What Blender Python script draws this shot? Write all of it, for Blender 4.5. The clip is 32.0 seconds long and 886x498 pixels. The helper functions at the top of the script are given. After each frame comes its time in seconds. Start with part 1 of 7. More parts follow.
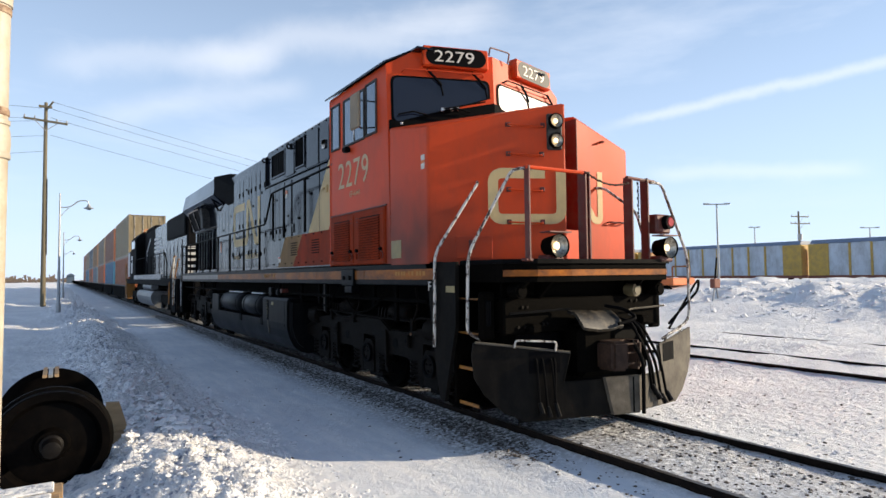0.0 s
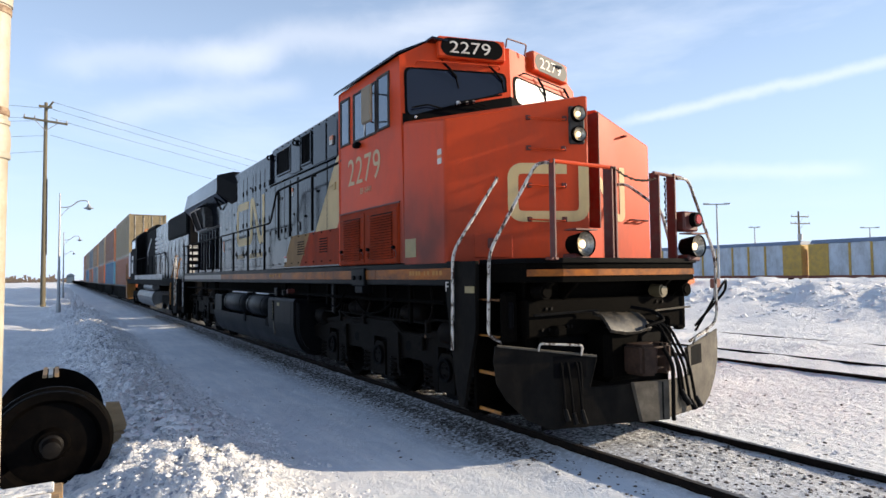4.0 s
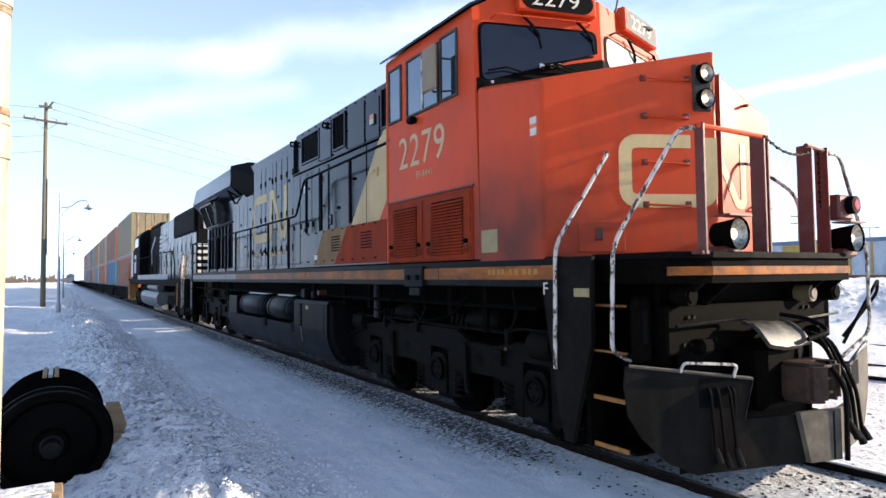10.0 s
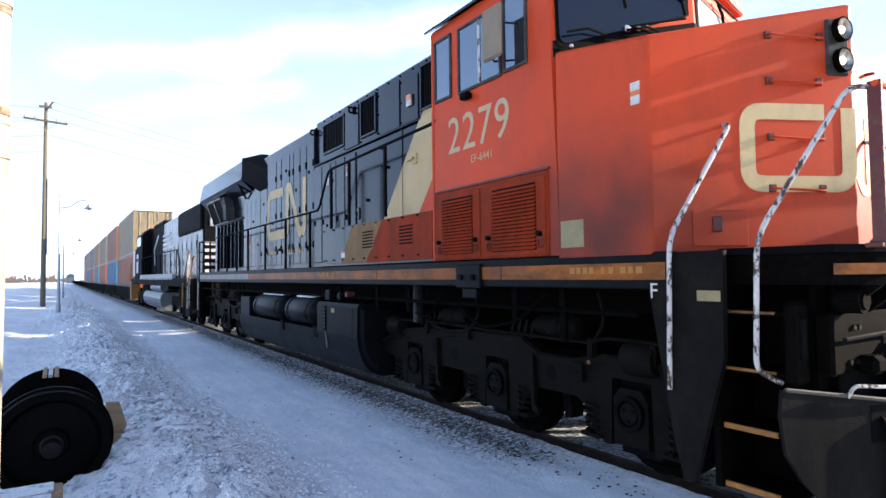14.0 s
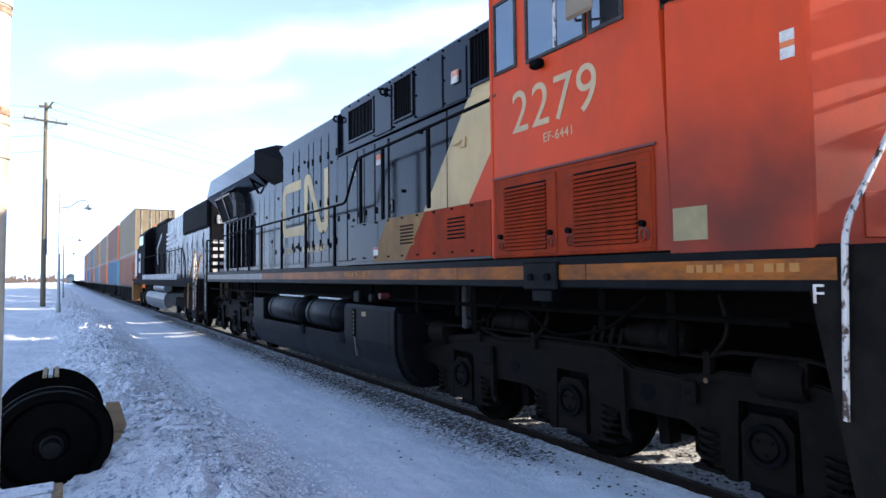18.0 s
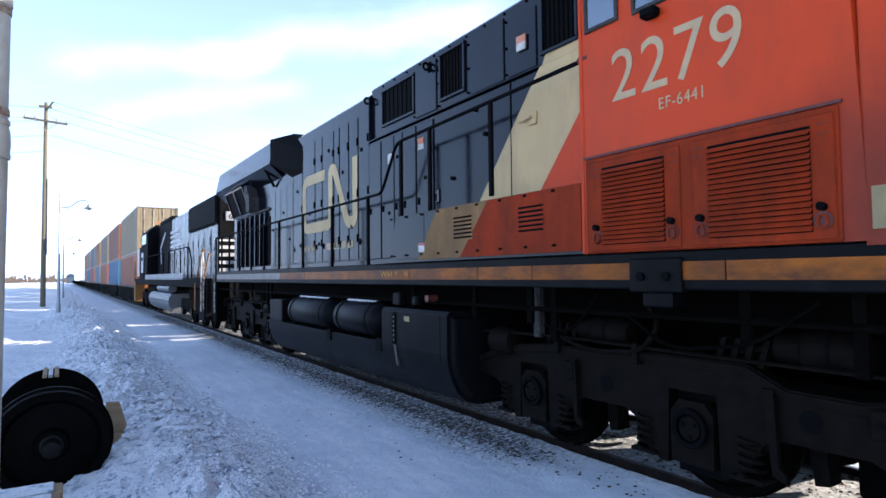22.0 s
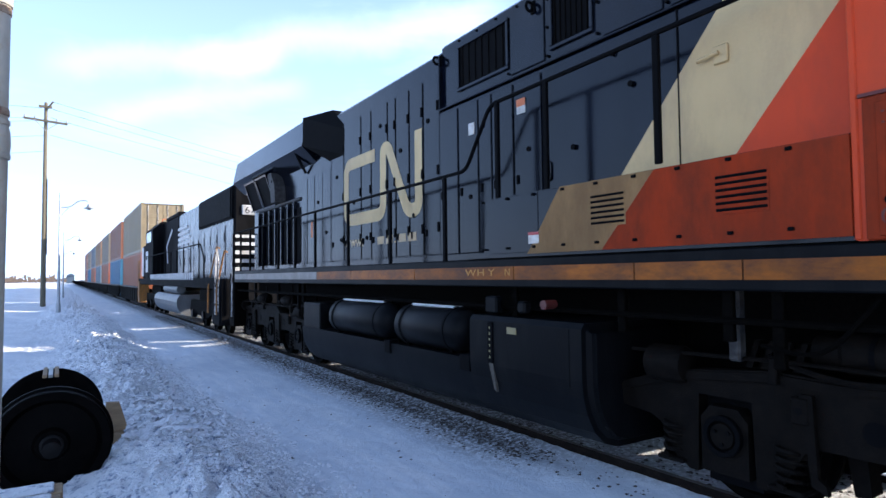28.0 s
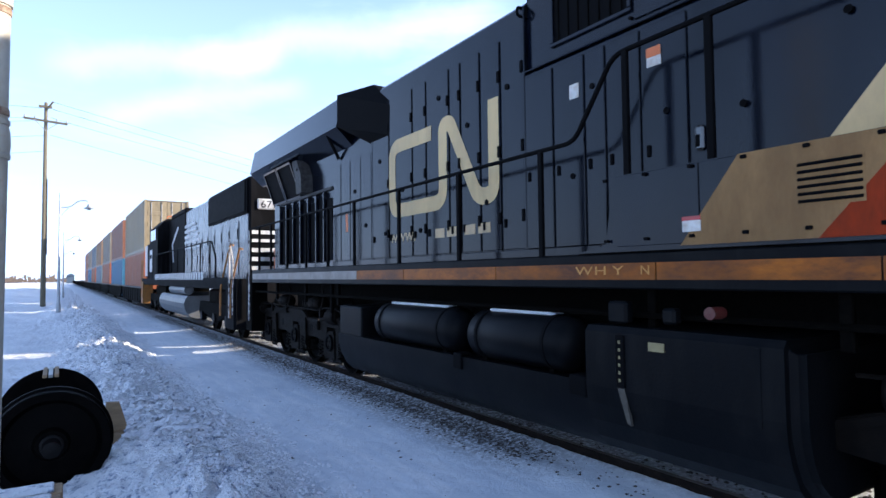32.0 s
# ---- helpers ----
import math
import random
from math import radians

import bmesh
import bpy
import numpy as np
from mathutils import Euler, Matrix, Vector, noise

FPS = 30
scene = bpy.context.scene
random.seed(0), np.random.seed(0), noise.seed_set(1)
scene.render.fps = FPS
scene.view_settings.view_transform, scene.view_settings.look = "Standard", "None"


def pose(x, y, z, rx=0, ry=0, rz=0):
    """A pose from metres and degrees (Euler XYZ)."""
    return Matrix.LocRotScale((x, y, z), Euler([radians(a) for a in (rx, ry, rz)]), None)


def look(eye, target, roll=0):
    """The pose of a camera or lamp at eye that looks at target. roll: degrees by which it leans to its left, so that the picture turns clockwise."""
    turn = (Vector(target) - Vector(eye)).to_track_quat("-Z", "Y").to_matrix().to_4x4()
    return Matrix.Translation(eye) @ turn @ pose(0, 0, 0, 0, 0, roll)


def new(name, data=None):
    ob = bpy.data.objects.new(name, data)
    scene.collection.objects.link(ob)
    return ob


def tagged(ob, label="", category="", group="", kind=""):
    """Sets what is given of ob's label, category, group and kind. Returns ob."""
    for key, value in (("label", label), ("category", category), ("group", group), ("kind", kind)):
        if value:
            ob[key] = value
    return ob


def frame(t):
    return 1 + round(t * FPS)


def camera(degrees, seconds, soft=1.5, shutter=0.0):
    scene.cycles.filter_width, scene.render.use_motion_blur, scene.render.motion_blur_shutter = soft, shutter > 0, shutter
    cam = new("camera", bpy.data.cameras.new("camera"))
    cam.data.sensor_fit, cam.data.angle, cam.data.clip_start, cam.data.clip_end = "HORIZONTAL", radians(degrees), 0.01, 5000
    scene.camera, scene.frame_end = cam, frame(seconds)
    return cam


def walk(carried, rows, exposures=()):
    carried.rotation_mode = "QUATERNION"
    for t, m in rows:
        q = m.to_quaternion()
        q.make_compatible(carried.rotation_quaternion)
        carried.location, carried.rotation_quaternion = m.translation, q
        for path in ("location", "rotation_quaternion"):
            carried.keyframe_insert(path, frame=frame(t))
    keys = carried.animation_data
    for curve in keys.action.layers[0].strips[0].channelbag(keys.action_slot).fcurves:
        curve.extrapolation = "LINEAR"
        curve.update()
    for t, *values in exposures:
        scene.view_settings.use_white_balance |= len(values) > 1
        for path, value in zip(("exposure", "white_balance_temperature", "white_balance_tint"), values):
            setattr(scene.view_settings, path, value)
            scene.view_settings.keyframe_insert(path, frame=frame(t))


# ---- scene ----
# The train rolls along -y on the track at x = DC; z = 0 is the top of the rail.
DC = 5.354
EYE = (0.0, 0.0, 1.79)
cam = camera(72.5, 32.0, shutter=0.5)
VIEW = look(EYE, (EYE[0] + 5.34709, EYE[1] + 8.43951, EYE[2] + 0.42824), -0.6436)
walk(cam, [(0.0, VIEW), (32.0, VIEW)], exposures=[(0.0, 0.42, 6950, 12), (5.0, 0.54, 6800, 13), (8.0, 0.78, 6700, 13), (10.0, 0.95, 6600, 14), (14.0, 1.26, 6350, 16), (21.0, 1.24, 6000, 16), (32.0, 1.14, 5850, 16)])

# way of the train: seconds, metres rolled
ROLL = [(0, 0.0), (1, 0.0), (1.5, 0.012), (2, 0.042), (2.5, 0.1), (3, 0.188), (4, 0.393), (5, 0.636), (6, 0.921), (7, 1.23),
        (8, 1.527), (9, 1.813), (10, 2.095), (11, 2.397), (12, 2.699), (13, 3.007), (14, 3.315), (15, 3.623), (16, 3.912),
        (17, 4.201), (18, 4.5), (19, 4.826), (20, 5.157), (21, 5.482), (22, 5.796), (23, 6.109), (24, 6.442), (25, 6.781),
        (26, 7.14), (27, 7.522), (28, 7.918), (29, 8.319), (30, 8.739), (31, 9.175), (32, 9.625)]

# ---- light ----
SUN_ELEV = radians(17.5)
SUN_DIR = Vector((0.838, -0.455, 0.3007)).normalized()          # from the place to the sun
world = bpy.data.worlds.new("world")
scene.world = world
world.use_nodes = True
wn, wl = world.node_tree.nodes, world.node_tree.links
wn.clear()
w_out, w_bg = wn.new("ShaderNodeOutputWorld"), wn.new("ShaderNodeBackground")
w_sky = wn.new("ShaderNodeTexSky")
w_sky.sky_type, w_sky.sun_disc = "NISHITA", False
w_sky.sun_elevation, w_sky.sun_rotation = SUN_ELEV, math.atan2(SUN_DIR.x, SUN_DIR.y)
w_sky.air_density, w_sky.dust_density, w_sky.ozone_density, w_sky.altitude = 1.0, 0.2, 2.5, 300
w_bg.inputs["Strength"].default_value = 0.112
# thin high cloud drawn out along one direction
w_tc, w_map = wn.new("ShaderNodeTexCoord"), wn.new("ShaderNodeMapping")
w_map.inputs["Rotation"].default_value = (0.0, radians(14), radians(25))
w_map.inputs["Scale"].default_value = (1.2, 1.6, 6.0)
w_noise = wn.new("ShaderNodeTexNoise")
w_noise.inputs["Scale"].default_value, w_noise.inputs["Detail"].default_value, w_noise.inputs["Roughness"].default_value = 1.5, 6.0, 0.6
w_ramp = wn.new("ShaderNodeValToRGB")
w_ramp.color_ramp.elements[0].position, w_ramp.color_ramp.elements[1].position = 0.5, 0.78
w_mul, w_mix = wn.new("ShaderNodeMath"), wn.new("ShaderNodeMixRGB")
w_mul.operation = "MULTIPLY"
w_mul.inputs[1].default_value = 0.5
w_mix.inputs["Color2"].default_value = (6.6, 6.9, 7.4, 1)
wl.new(w_tc.outputs["Generated"], w_map.inputs["Vector"])
wl.new(w_map.outputs["Vector"], w_noise.inputs["Vector"])
wl.new(w_noise.outputs["Fac"], w_ramp.inputs["Fac"])
wl.new(w_ramp.outputs["Color"], w_mul.inputs[0])
wl.new(w_mul.outputs["Value"], w_mix.inputs["Fac"])
wl.new(w_sky.outputs["Color"], w_mix.inputs["Color1"])
# pale winter haze towards the horizon
w_sep, w_rng, w_haze = wn.new("ShaderNodeSeparateXYZ"), wn.new("ShaderNodeValToRGB"), wn.new("ShaderNodeMixRGB")
w_rng.color_ramp.elements[0].position, w_rng.color_ramp.elements[0].color = 0.0, (0.85, 0.85, 0.85, 1)
w_rng.color_ramp.elements[1].position, w_rng.color_ramp.elements[1].color = 0.75, (0, 0, 0, 1)
w_mid = w_rng.color_ramp.elements.new(0.42)
w_mid.color = (0.36, 0.36, 0.36, 1)
w_haze.inputs["Color2"].default_value = (4.8, 6.5, 9.2, 1)
wl.new(w_tc.outputs["Generated"], w_sep.inputs["Vector"])
wl.new(w_sep.outputs["Z"], w_rng.inputs["Fac"])
wl.new(w_rng.outputs["Color"], w_haze.inputs["Fac"])
wl.new(w_mix.outputs["Color"], w_haze.inputs["Color1"])


def sky_streak(a, b, width, amount, colour_in, rough=9.0):
    """A band of thin cloud along the arc of the sky from a to b; returns the colour with it."""
    a, b = Vector(a).normalized(), Vector(b).normalized()
    side, mid = a.cross(b).normalized(), (a + b).normalized()
    reach = a.dot(mid)
    across, along, warp = wn.new("ShaderNodeVectorMath"), wn.new("ShaderNodeVectorMath"), wn.new("ShaderNodeTexNoise")
    warp.inputs["Scale"].default_value, warp.inputs["Detail"].default_value, warp.inputs["Roughness"].default_value = rough, 5.0, 0.6
    wl.new(w_tc.outputs["Generated"], warp.inputs["Vector"])
    for node, v in ((across, side), (along, mid)):
        node.operation = "DOT_PRODUCT"
        node.inputs[1].default_value = v
        wl.new(w_tc.outputs["Generated"], node.inputs[0])
    shift, dist, band, ends, both, mixer = [wn.new("ShaderNodeMath") for _ in range(2)] + [wn.new("ShaderNodeMapRange") for _ in range(2)] + [wn.new("ShaderNodeMath"), wn.new("ShaderNodeMixRGB")]
    shift.operation, shift.inputs[1].default_value, shift.inputs[2].default_value = "MULTIPLY_ADD", width * 1.6, -width * 0.8
    wl.new(warp.outputs["Fac"], shift.inputs[0])
    summed = wn.new("ShaderNodeMath")
    summed.operation, dist.operation, both.operation = "ADD", "ABSOLUTE", "MULTIPLY"
    wl.new(across.outputs["Value"], summed.inputs[0])
    wl.new(shift.outputs["Value"], summed.inputs[1])
    wl.new(summed.outputs["Value"], dist.inputs[0])
    band.interpolation_type = ends.interpolation_type = "SMOOTHSTEP"
    band.inputs["From Min"].default_value, band.inputs["From Max"].default_value = 0.0, width
    band.inputs["To Min"].default_value, band.inputs["To Max"].default_value = amount, 0.0
    ends.inputs["From Min"].default_value, ends.inputs["From Max"].default_value = reach, 1 - (1 - reach) * 0.4
    wl.new(dist.outputs["Value"], band.inputs["Value"])
    wl.new(along.outputs["Value"], ends.inputs["Value"])
    wl.new(band.outputs["Result"], both.inputs[0])
    wl.new(ends.outputs["Result"], both.inputs[1])
    wl.new(both.outputs["Value"], mixer.inputs["Fac"])
    wl.new(colour_in, mixer.inputs["Color1"])
    mixer.inputs["Color2"].default_value = (8.2, 8.6, 9.2, 1)
    return mixer.outputs["Color"]


sky_colour = sky_streak((0.70, 0.67, 0.226), (0.99, 0.10, 0.283), 0.013, 0.32, w_haze.outputs["Color"], 14.0)      # an old vapour trail
sky_colour = sky_streak((-0.04, 0.957, 0.285), (0.30, 0.89, 0.338), 0.035, 0.21, sky_colour)
sky_colour = sky_streak((0.12, 0.945, 0.31), (0.60, 0.70, 0.405), 0.045, 0.28, sky_colour, 6.0)
sky_colour = sky_streak((0.02, 0.97, 0.225), (0.34, 0.90, 0.30), 0.030, 0.18, sky_colour, 7.0)
sky_colour = sky_streak((0.76, 0.63, 0.155), (0.92, 0.36, 0.135), 0.018, 0.2, sky_colour, 9.0)
wl.new(sky_colour, w_bg.inputs["Color"])
wl.new(w_bg.outputs["Background"], w_out.inputs["Surface"])

sun = new("sun", bpy.data.lights.new("sun", "SUN"))
sun.data.energy, sun.data.angle, sun.data.color = 5.0, radians(0.6), (1.0, 0.87, 0.66)
sun.matrix_world = look((0, 0, 60), Vector((0, 0, 60)) - SUN_DIR)


# ---- materials ----
def material(name, rgb, rough=0.5, metal=0.0, vary=0.12, scale=3.0, fine=40.0, bump=0.15, dirt=None, dirt_amount=0.0,
             streak=(1, 1, 1), random_shift=0.0, coat=0.0, spec=0.5, chips=False):
    """A paint or metal: colour that varies at two scales, stains of a second colour, fine relief."""
    m = bpy.data.materials.new(name)
    m.use_nodes = True
    n, l = m.node_tree.nodes, m.node_tree.links
    b = n["Principled BSDF"]
    b.inputs["Metallic"].default_value = metal
    b.inputs["Coat Weight"].default_value = coat
    b.inputs["Specular IOR Level"].default_value = spec
    tc, mp = n.new("ShaderNodeTexCoord"), n.new("ShaderNodeMapping")
    mp.inputs["Scale"].default_value = streak
    l.new(tc.outputs["Object"], mp.inputs["Vector"])
    big, small = n.new("ShaderNodeTexNoise"), n.new("ShaderNodeTexNoise")
    big.inputs["Scale"].default_value, big.inputs["Detail"].default_value, big.inputs["Roughness"].default_value = scale, 5, 0.62
    small.inputs["Scale"].default_value, small.inputs["Detail"].default_value = fine, 3
    l.new(mp.outputs["Vector"], big.inputs["Vector"])
    l.new(tc.outputs["Object"], small.inputs["Vector"])
    hsv = n.new("ShaderNodeHueSaturation")
    hsv.inputs["Color"].default_value = (*rgb, 1)
    rng = n.new("ShaderNodeMapRange")
    rng.inputs["From Min"].default_value, rng.inputs["From Max"].default_value = 0.3, 0.7
    rng.inputs["To Min"].default_value, rng.inputs["To Max"].default_value = 1 - vary, 1 + vary
    l.new(big.outputs["Fac"], rng.inputs["Value"])
    value = rng.outputs["Result"]
    if random_shift:
        info, r2, mul = n.new("ShaderNodeObjectInfo"), n.new("ShaderNodeMapRange"), n.new("ShaderNodeMath")
        r2.inputs["To Min"].default_value, r2.inputs["To Max"].default_value = 1 - random_shift, 1 + random_shift
        mul.operation = "MULTIPLY"
        l.new(info.outputs["Random"], r2.inputs["Value"])
        l.new(r2.outputs["Result"], mul.inputs[0])
        l.new(value, mul.inputs[1])
        value = mul.outputs["Value"]
    l.new(value, hsv.inputs["Value"])
    colour = hsv.outputs["Color"]
    if dirt:
        ramp, mix, two = n.new("ShaderNodeValToRGB"), n.new("ShaderNodeMixRGB"), n.new("ShaderNodeTexNoise")
        two.inputs["Scale"].default_value, two.inputs["Detail"].default_value, two.inputs["Roughness"].default_value = scale * 1.7, 8, 0.72
        l.new(mp.outputs["Vector"], two.inputs["Vector"])
        ramp.color_ramp.elements[0].position, ramp.color_ramp.elements[1].position = 0.5 - 0.18 * dirt_amount, 0.86 - 0.2 * dirt_amount
        if chips:
            ramp.color_ramp.elements[0].position, ramp.color_ramp.elements[1].position = 0.51, 0.54
        l.new(two.outputs["Fac"], ramp.inputs["Fac"])
        l.new(ramp.outputs["Color"], mix.inputs["Fac"])
        l.new(colour, mix.inputs["Color1"])
        mix.inputs["Color2"].default_value = (*dirt, 1)
        colour = mix.outputs["Color"]
    l.new(colour, b.inputs["Base Color"])
    rr = n.new("ShaderNodeMapRange")
    rr.inputs["To Min"].default_value, rr.inputs["To Max"].default_value = max(0.02, rough - 0.12), min(1, rough + 0.15)
    l.new(big.outputs["Fac"], rr.inputs["Value"])
    l.new(rr.outputs["Result"], b.inputs["Roughness"])
    if bump:
        bp = n.new("ShaderNodeBump")
        bp.inputs["Strength"].default_value, bp.inputs["Distance"].default_value = bump, 0.01
        l.new(small.outputs["Fac"], bp.inputs["Height"])
        l.new(bp.outputs["Normal"], b.inputs["Normal"])
    return m


def plain(name, rgb, rough=0.4, metal=0.0, emit=0.0, spec=0.5):
    m = bpy.data.materials.new(name)
    m.use_nodes = True
    b = m.node_tree.nodes["Principled BSDF"]
    b.inputs["Base Color"].default_value = (*rgb, 1)
    b.inputs["Roughness"].default_value, b.inputs["Metallic"].default_value = rough, metal
    b.inputs["Specular IOR Level"].default_value = spec
    if emit:
        b.inputs["Emission Color"].default_value, b.inputs["Emission Strength"].default_value = (*rgb, 1), emit
    return m


GRIME = (0.09, 0.06, 0.045)
RED = material("red_orange_paint", (0.58, 0.057, 0.011), 0.45, vary=0.10, scale=0.9, fine=60, bump=0.06, dirt=(0.34, 0.05, 0.018), dirt_amount=0.15, streak=(1, 1, 0.4), spec=0.20)


def soot_stain(m, centre, size, rgb, strength):
    """Soot that has gathered in one cloudy patch of a painted thing."""
    n, l = m.node_tree.nodes, m.node_tree.links
    b = n["Principled BSDF"]
    old = b.inputs["Base Color"].links[0].from_socket
    tc, sub_, div, ln = n.new("ShaderNodeTexCoord"), n.new("ShaderNodeVectorMath"), n.new("ShaderNodeVectorMath"), n.new("ShaderNodeVectorMath")
    cloud, add, rng, mix = n.new("ShaderNodeTexNoise"), n.new("ShaderNodeMath"), n.new("ShaderNodeMapRange"), n.new("ShaderNodeMixRGB")
    sub_.operation, div.operation, ln.operation, add.operation = "SUBTRACT", "DIVIDE", "LENGTH", "ADD"
    sub_.inputs[1].default_value, div.inputs[1].default_value = centre, size
    cloud.inputs["Scale"].default_value, cloud.inputs["Detail"].default_value = 1.6, 6
    l.new(tc.outputs["Object"], sub_.inputs[0])
    l.new(tc.outputs["Object"], cloud.inputs["Vector"])
    l.new(sub_.outputs["Vector"], div.inputs[0])
    l.new(div.outputs["Vector"], ln.inputs[0])
    l.new(ln.outputs["Value"], add.inputs[0])
    l.new(cloud.outputs["Fac"], add.inputs[1])
    l.new(add.outputs["Value"], rng.inputs["Value"])
    rng.inputs["From Min"].default_value, rng.inputs["From Max"].default_value = 0.55, 1.6
    rng.inputs["To Min"].default_value, rng.inputs["To Max"].default_value = strength, 0.0
    l.new(rng.outputs["Result"], mix.inputs["Fac"])
    l.new(old, mix.inputs["Color1"])
    mix.inputs["Color2"].default_value = (*rgb, 1)
    l.new(mix.outputs["Color"], b.inputs["Base Color"])


soot_stain(RED, (-1.53, -7.72, 2.05), (1.1, 1.15, 1.15), (0.065, 0.018, 0.011), 0.9)
soot_stain(RED, (-1.53, -6.4, 1.9), (0.9, 1.8, 0.75), (0.12, 0.025, 0.014), 0.6)
DARKRED = material("dark_red_paint_and_shade", (0.10, 0.011, 0.007), 0.55, vary=0.2, scale=4, dirt=GRIME, dirt_amount=0.3)
BLACK = material("black_blue_paint", (0.0009, 0.0022, 0.0070), 0.13, vary=0.6, scale=1.6, fine=50, bump=0.05, dirt=(0.0078, 0.0098, 0.0148), dirt_amount=0.5, streak=(1, 1, 0.22), spec=0.26)
CREAM = material("cream_paint", (0.60, 0.435, 0.21), 0.5, spec=0.25, vary=0.12, scale=1.3, dirt=(0.40, 0.28, 0.15), dirt_amount=0.3, streak=(1, 1, 0.4))
CHALK = plain("orange_chalk", (0.50, 0.24, 0.06), 0.8)
FAINTCHALK = plain("faint_chalk", (0.36, 0.16, 0.035), 0.8)
NUMBER = material("cream_lettering", (0.50, 0.36, 0.19), 0.55, vary=0.1, scale=6, dirt=(0.4, 0.3, 0.2), dirt_amount=0.3)
GOLD = material("gold_reflective_stripe", (0.32, 0.095, 0.008), 0.4, vary=0.4, scale=2.2, dirt=(0.08, 0.032, 0.016), dirt_amount=0.8, streak=(1, 0.6, 1.5), random_shift=0.25, spec=0.15)
PALESTRIP = material("dull_grey_reflective_stripe", (0.26, 0.23, 0.20), 0.45, vary=0.3, scale=2.2, dirt=(0.12, 0.09, 0.07), dirt_amount=0.6, random_shift=0.2)
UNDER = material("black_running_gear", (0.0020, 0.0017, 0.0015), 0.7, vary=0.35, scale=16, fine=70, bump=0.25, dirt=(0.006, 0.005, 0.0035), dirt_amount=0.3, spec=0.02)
# plough steel in two tones: darkened as if shaded, then paled as if sunlit
PLOUGH = material("plough_steel_and_shade", (0.0062, 0.0058, 0.0054), 0.6, vary=0.45, scale=2.5, dirt=(0.018, 0.015, 0.012), dirt_amount=0.4, spec=0.05, streak=(1, 1, 0.6))
PALE_AND_SUN = material("pale_steel_and_painted_sun", (0.10, 0.088, 0.07), 0.6, vary=0.35, scale=3.5, dirt=(0.035, 0.028, 0.022), dirt_amount=0.4, spec=0.25)
# darker copy of the step yellow, with the well's shade in the colour
EDGEDARK = material("dark_step_yellow", (0.26, 0.10, 0.014), 0.6, vary=0.3, scale=5, dirt=(0.02, 0.012, 0.008), dirt_amount=0.9)
CASTBROWN = material("rusty_brown_casting", (0.030, 0.016, 0.011), 0.6, vary=0.4, scale=6, dirt=(0.07, 0.04, 0.026), dirt_amount=0.4, spec=0.2)
TARP = material("cracked_black_cover", (0.010, 0.009, 0.008), 0.45, vary=0.5, scale=5, dirt=(0.16, 0.13, 0.09), dirt_amount=0.1, spec=0.5)
LAMPCREAM = plain("yellowed_lamp_lens", (0.15, 0.12, 0.065), 0.4)
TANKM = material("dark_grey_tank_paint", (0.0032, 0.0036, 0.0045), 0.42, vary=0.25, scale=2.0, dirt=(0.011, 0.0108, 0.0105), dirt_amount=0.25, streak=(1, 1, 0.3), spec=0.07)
WORNWHITE = material("worn_white_paint", (0.52, 0.49, 0.45), 0.5, vary=0.15, scale=11, dirt=(0.045, 0.022, 0.014), dirt_amount=0.4, fine=120, streak=(1, 1, 0.5), chips=True)
STEEL = material("rail_steel", (0.009, 0.007, 0.006), 0.8, 0.0, spec=0.06, vary=0.25, scale=6, dirt=(0.025, 0.016, 0.012), dirt_amount=0.5)
SHINY = material("dull_railhead", (0.10, 0.085, 0.07), 0.42, 0.7, vary=0.3, scale=8)
# lighter copy of the black number panel, with sunlight put into the grey
SUNPANEL = plain("number_panel_painted_sun", (0.035, 0.038, 0.038), 0.5, spec=0.2)
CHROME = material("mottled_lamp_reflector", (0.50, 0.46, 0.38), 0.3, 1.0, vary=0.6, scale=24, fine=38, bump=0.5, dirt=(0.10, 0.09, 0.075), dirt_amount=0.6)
# same glass as the dark pane, lightened so the sun is in its colour
SUNLITGLASS = plain("glass_with_painted_sun", (0.16, 0.18, 0.18), 0.3, 0.0, spec=0.8)
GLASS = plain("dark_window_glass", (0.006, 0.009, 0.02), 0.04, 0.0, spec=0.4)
SIDEGLASS = plain("side_window_glass", (0.17, 0.20, 0.23), 0.05, 0.85, spec=0.8)
LAMPGLOW = plain("warm_headlight_glow", (1.0, 0.78, 0.48), 0.3, emit=1.2)
LAMPGLASS = plain("lamp_glass", (0.10, 0.10, 0.10), 0.15, 0.7)
REDLENS = plain("red_lens", (0.35, 0.02, 0.02), 0.2)
# near-black for black parts and for sheets that stand in for shade
BLACK_AND_SHADE = material("deep_black_and_shade", (0.002, 0.002, 0.0025), 0.7, vary=0.3, scale=8, spec=0.06)
STICKER = material("white_sticker", (0.62, 0.6, 0.55), 0.5, vary=0.1, scale=9, dirt=(0.35, 0.22, 0.12), dirt_amount=0.3)
ORANGEMARK = plain("orange_sticker", (0.65, 0.16, 0.04), 0.5)
YSTICK = material("yellowed_sticker", (0.25, 0.20, 0.09), 0.5, vary=0.15, scale=9)
GRIMYRED = material("grimy_red_paint", (0.29, 0.034, 0.009), 0.6, vary=0.22, scale=1.6, dirt=(0.12, 0.026, 0.012), dirt_amount=0.6, streak=(1, 1, 0.4), spec=0.06)
GRIMYCREAM = material("grimy_cream_paint", (0.25, 0.145, 0.06), 0.6, vary=0.2, scale=2.0, dirt=(0.15, 0.08, 0.032), dirt_amount=0.5, streak=(1, 1, 0.4), spec=0.12)
GALVB = plain("bright_wiper_fitting", (0.5, 0.5, 0.5), 0.35, 0.7)
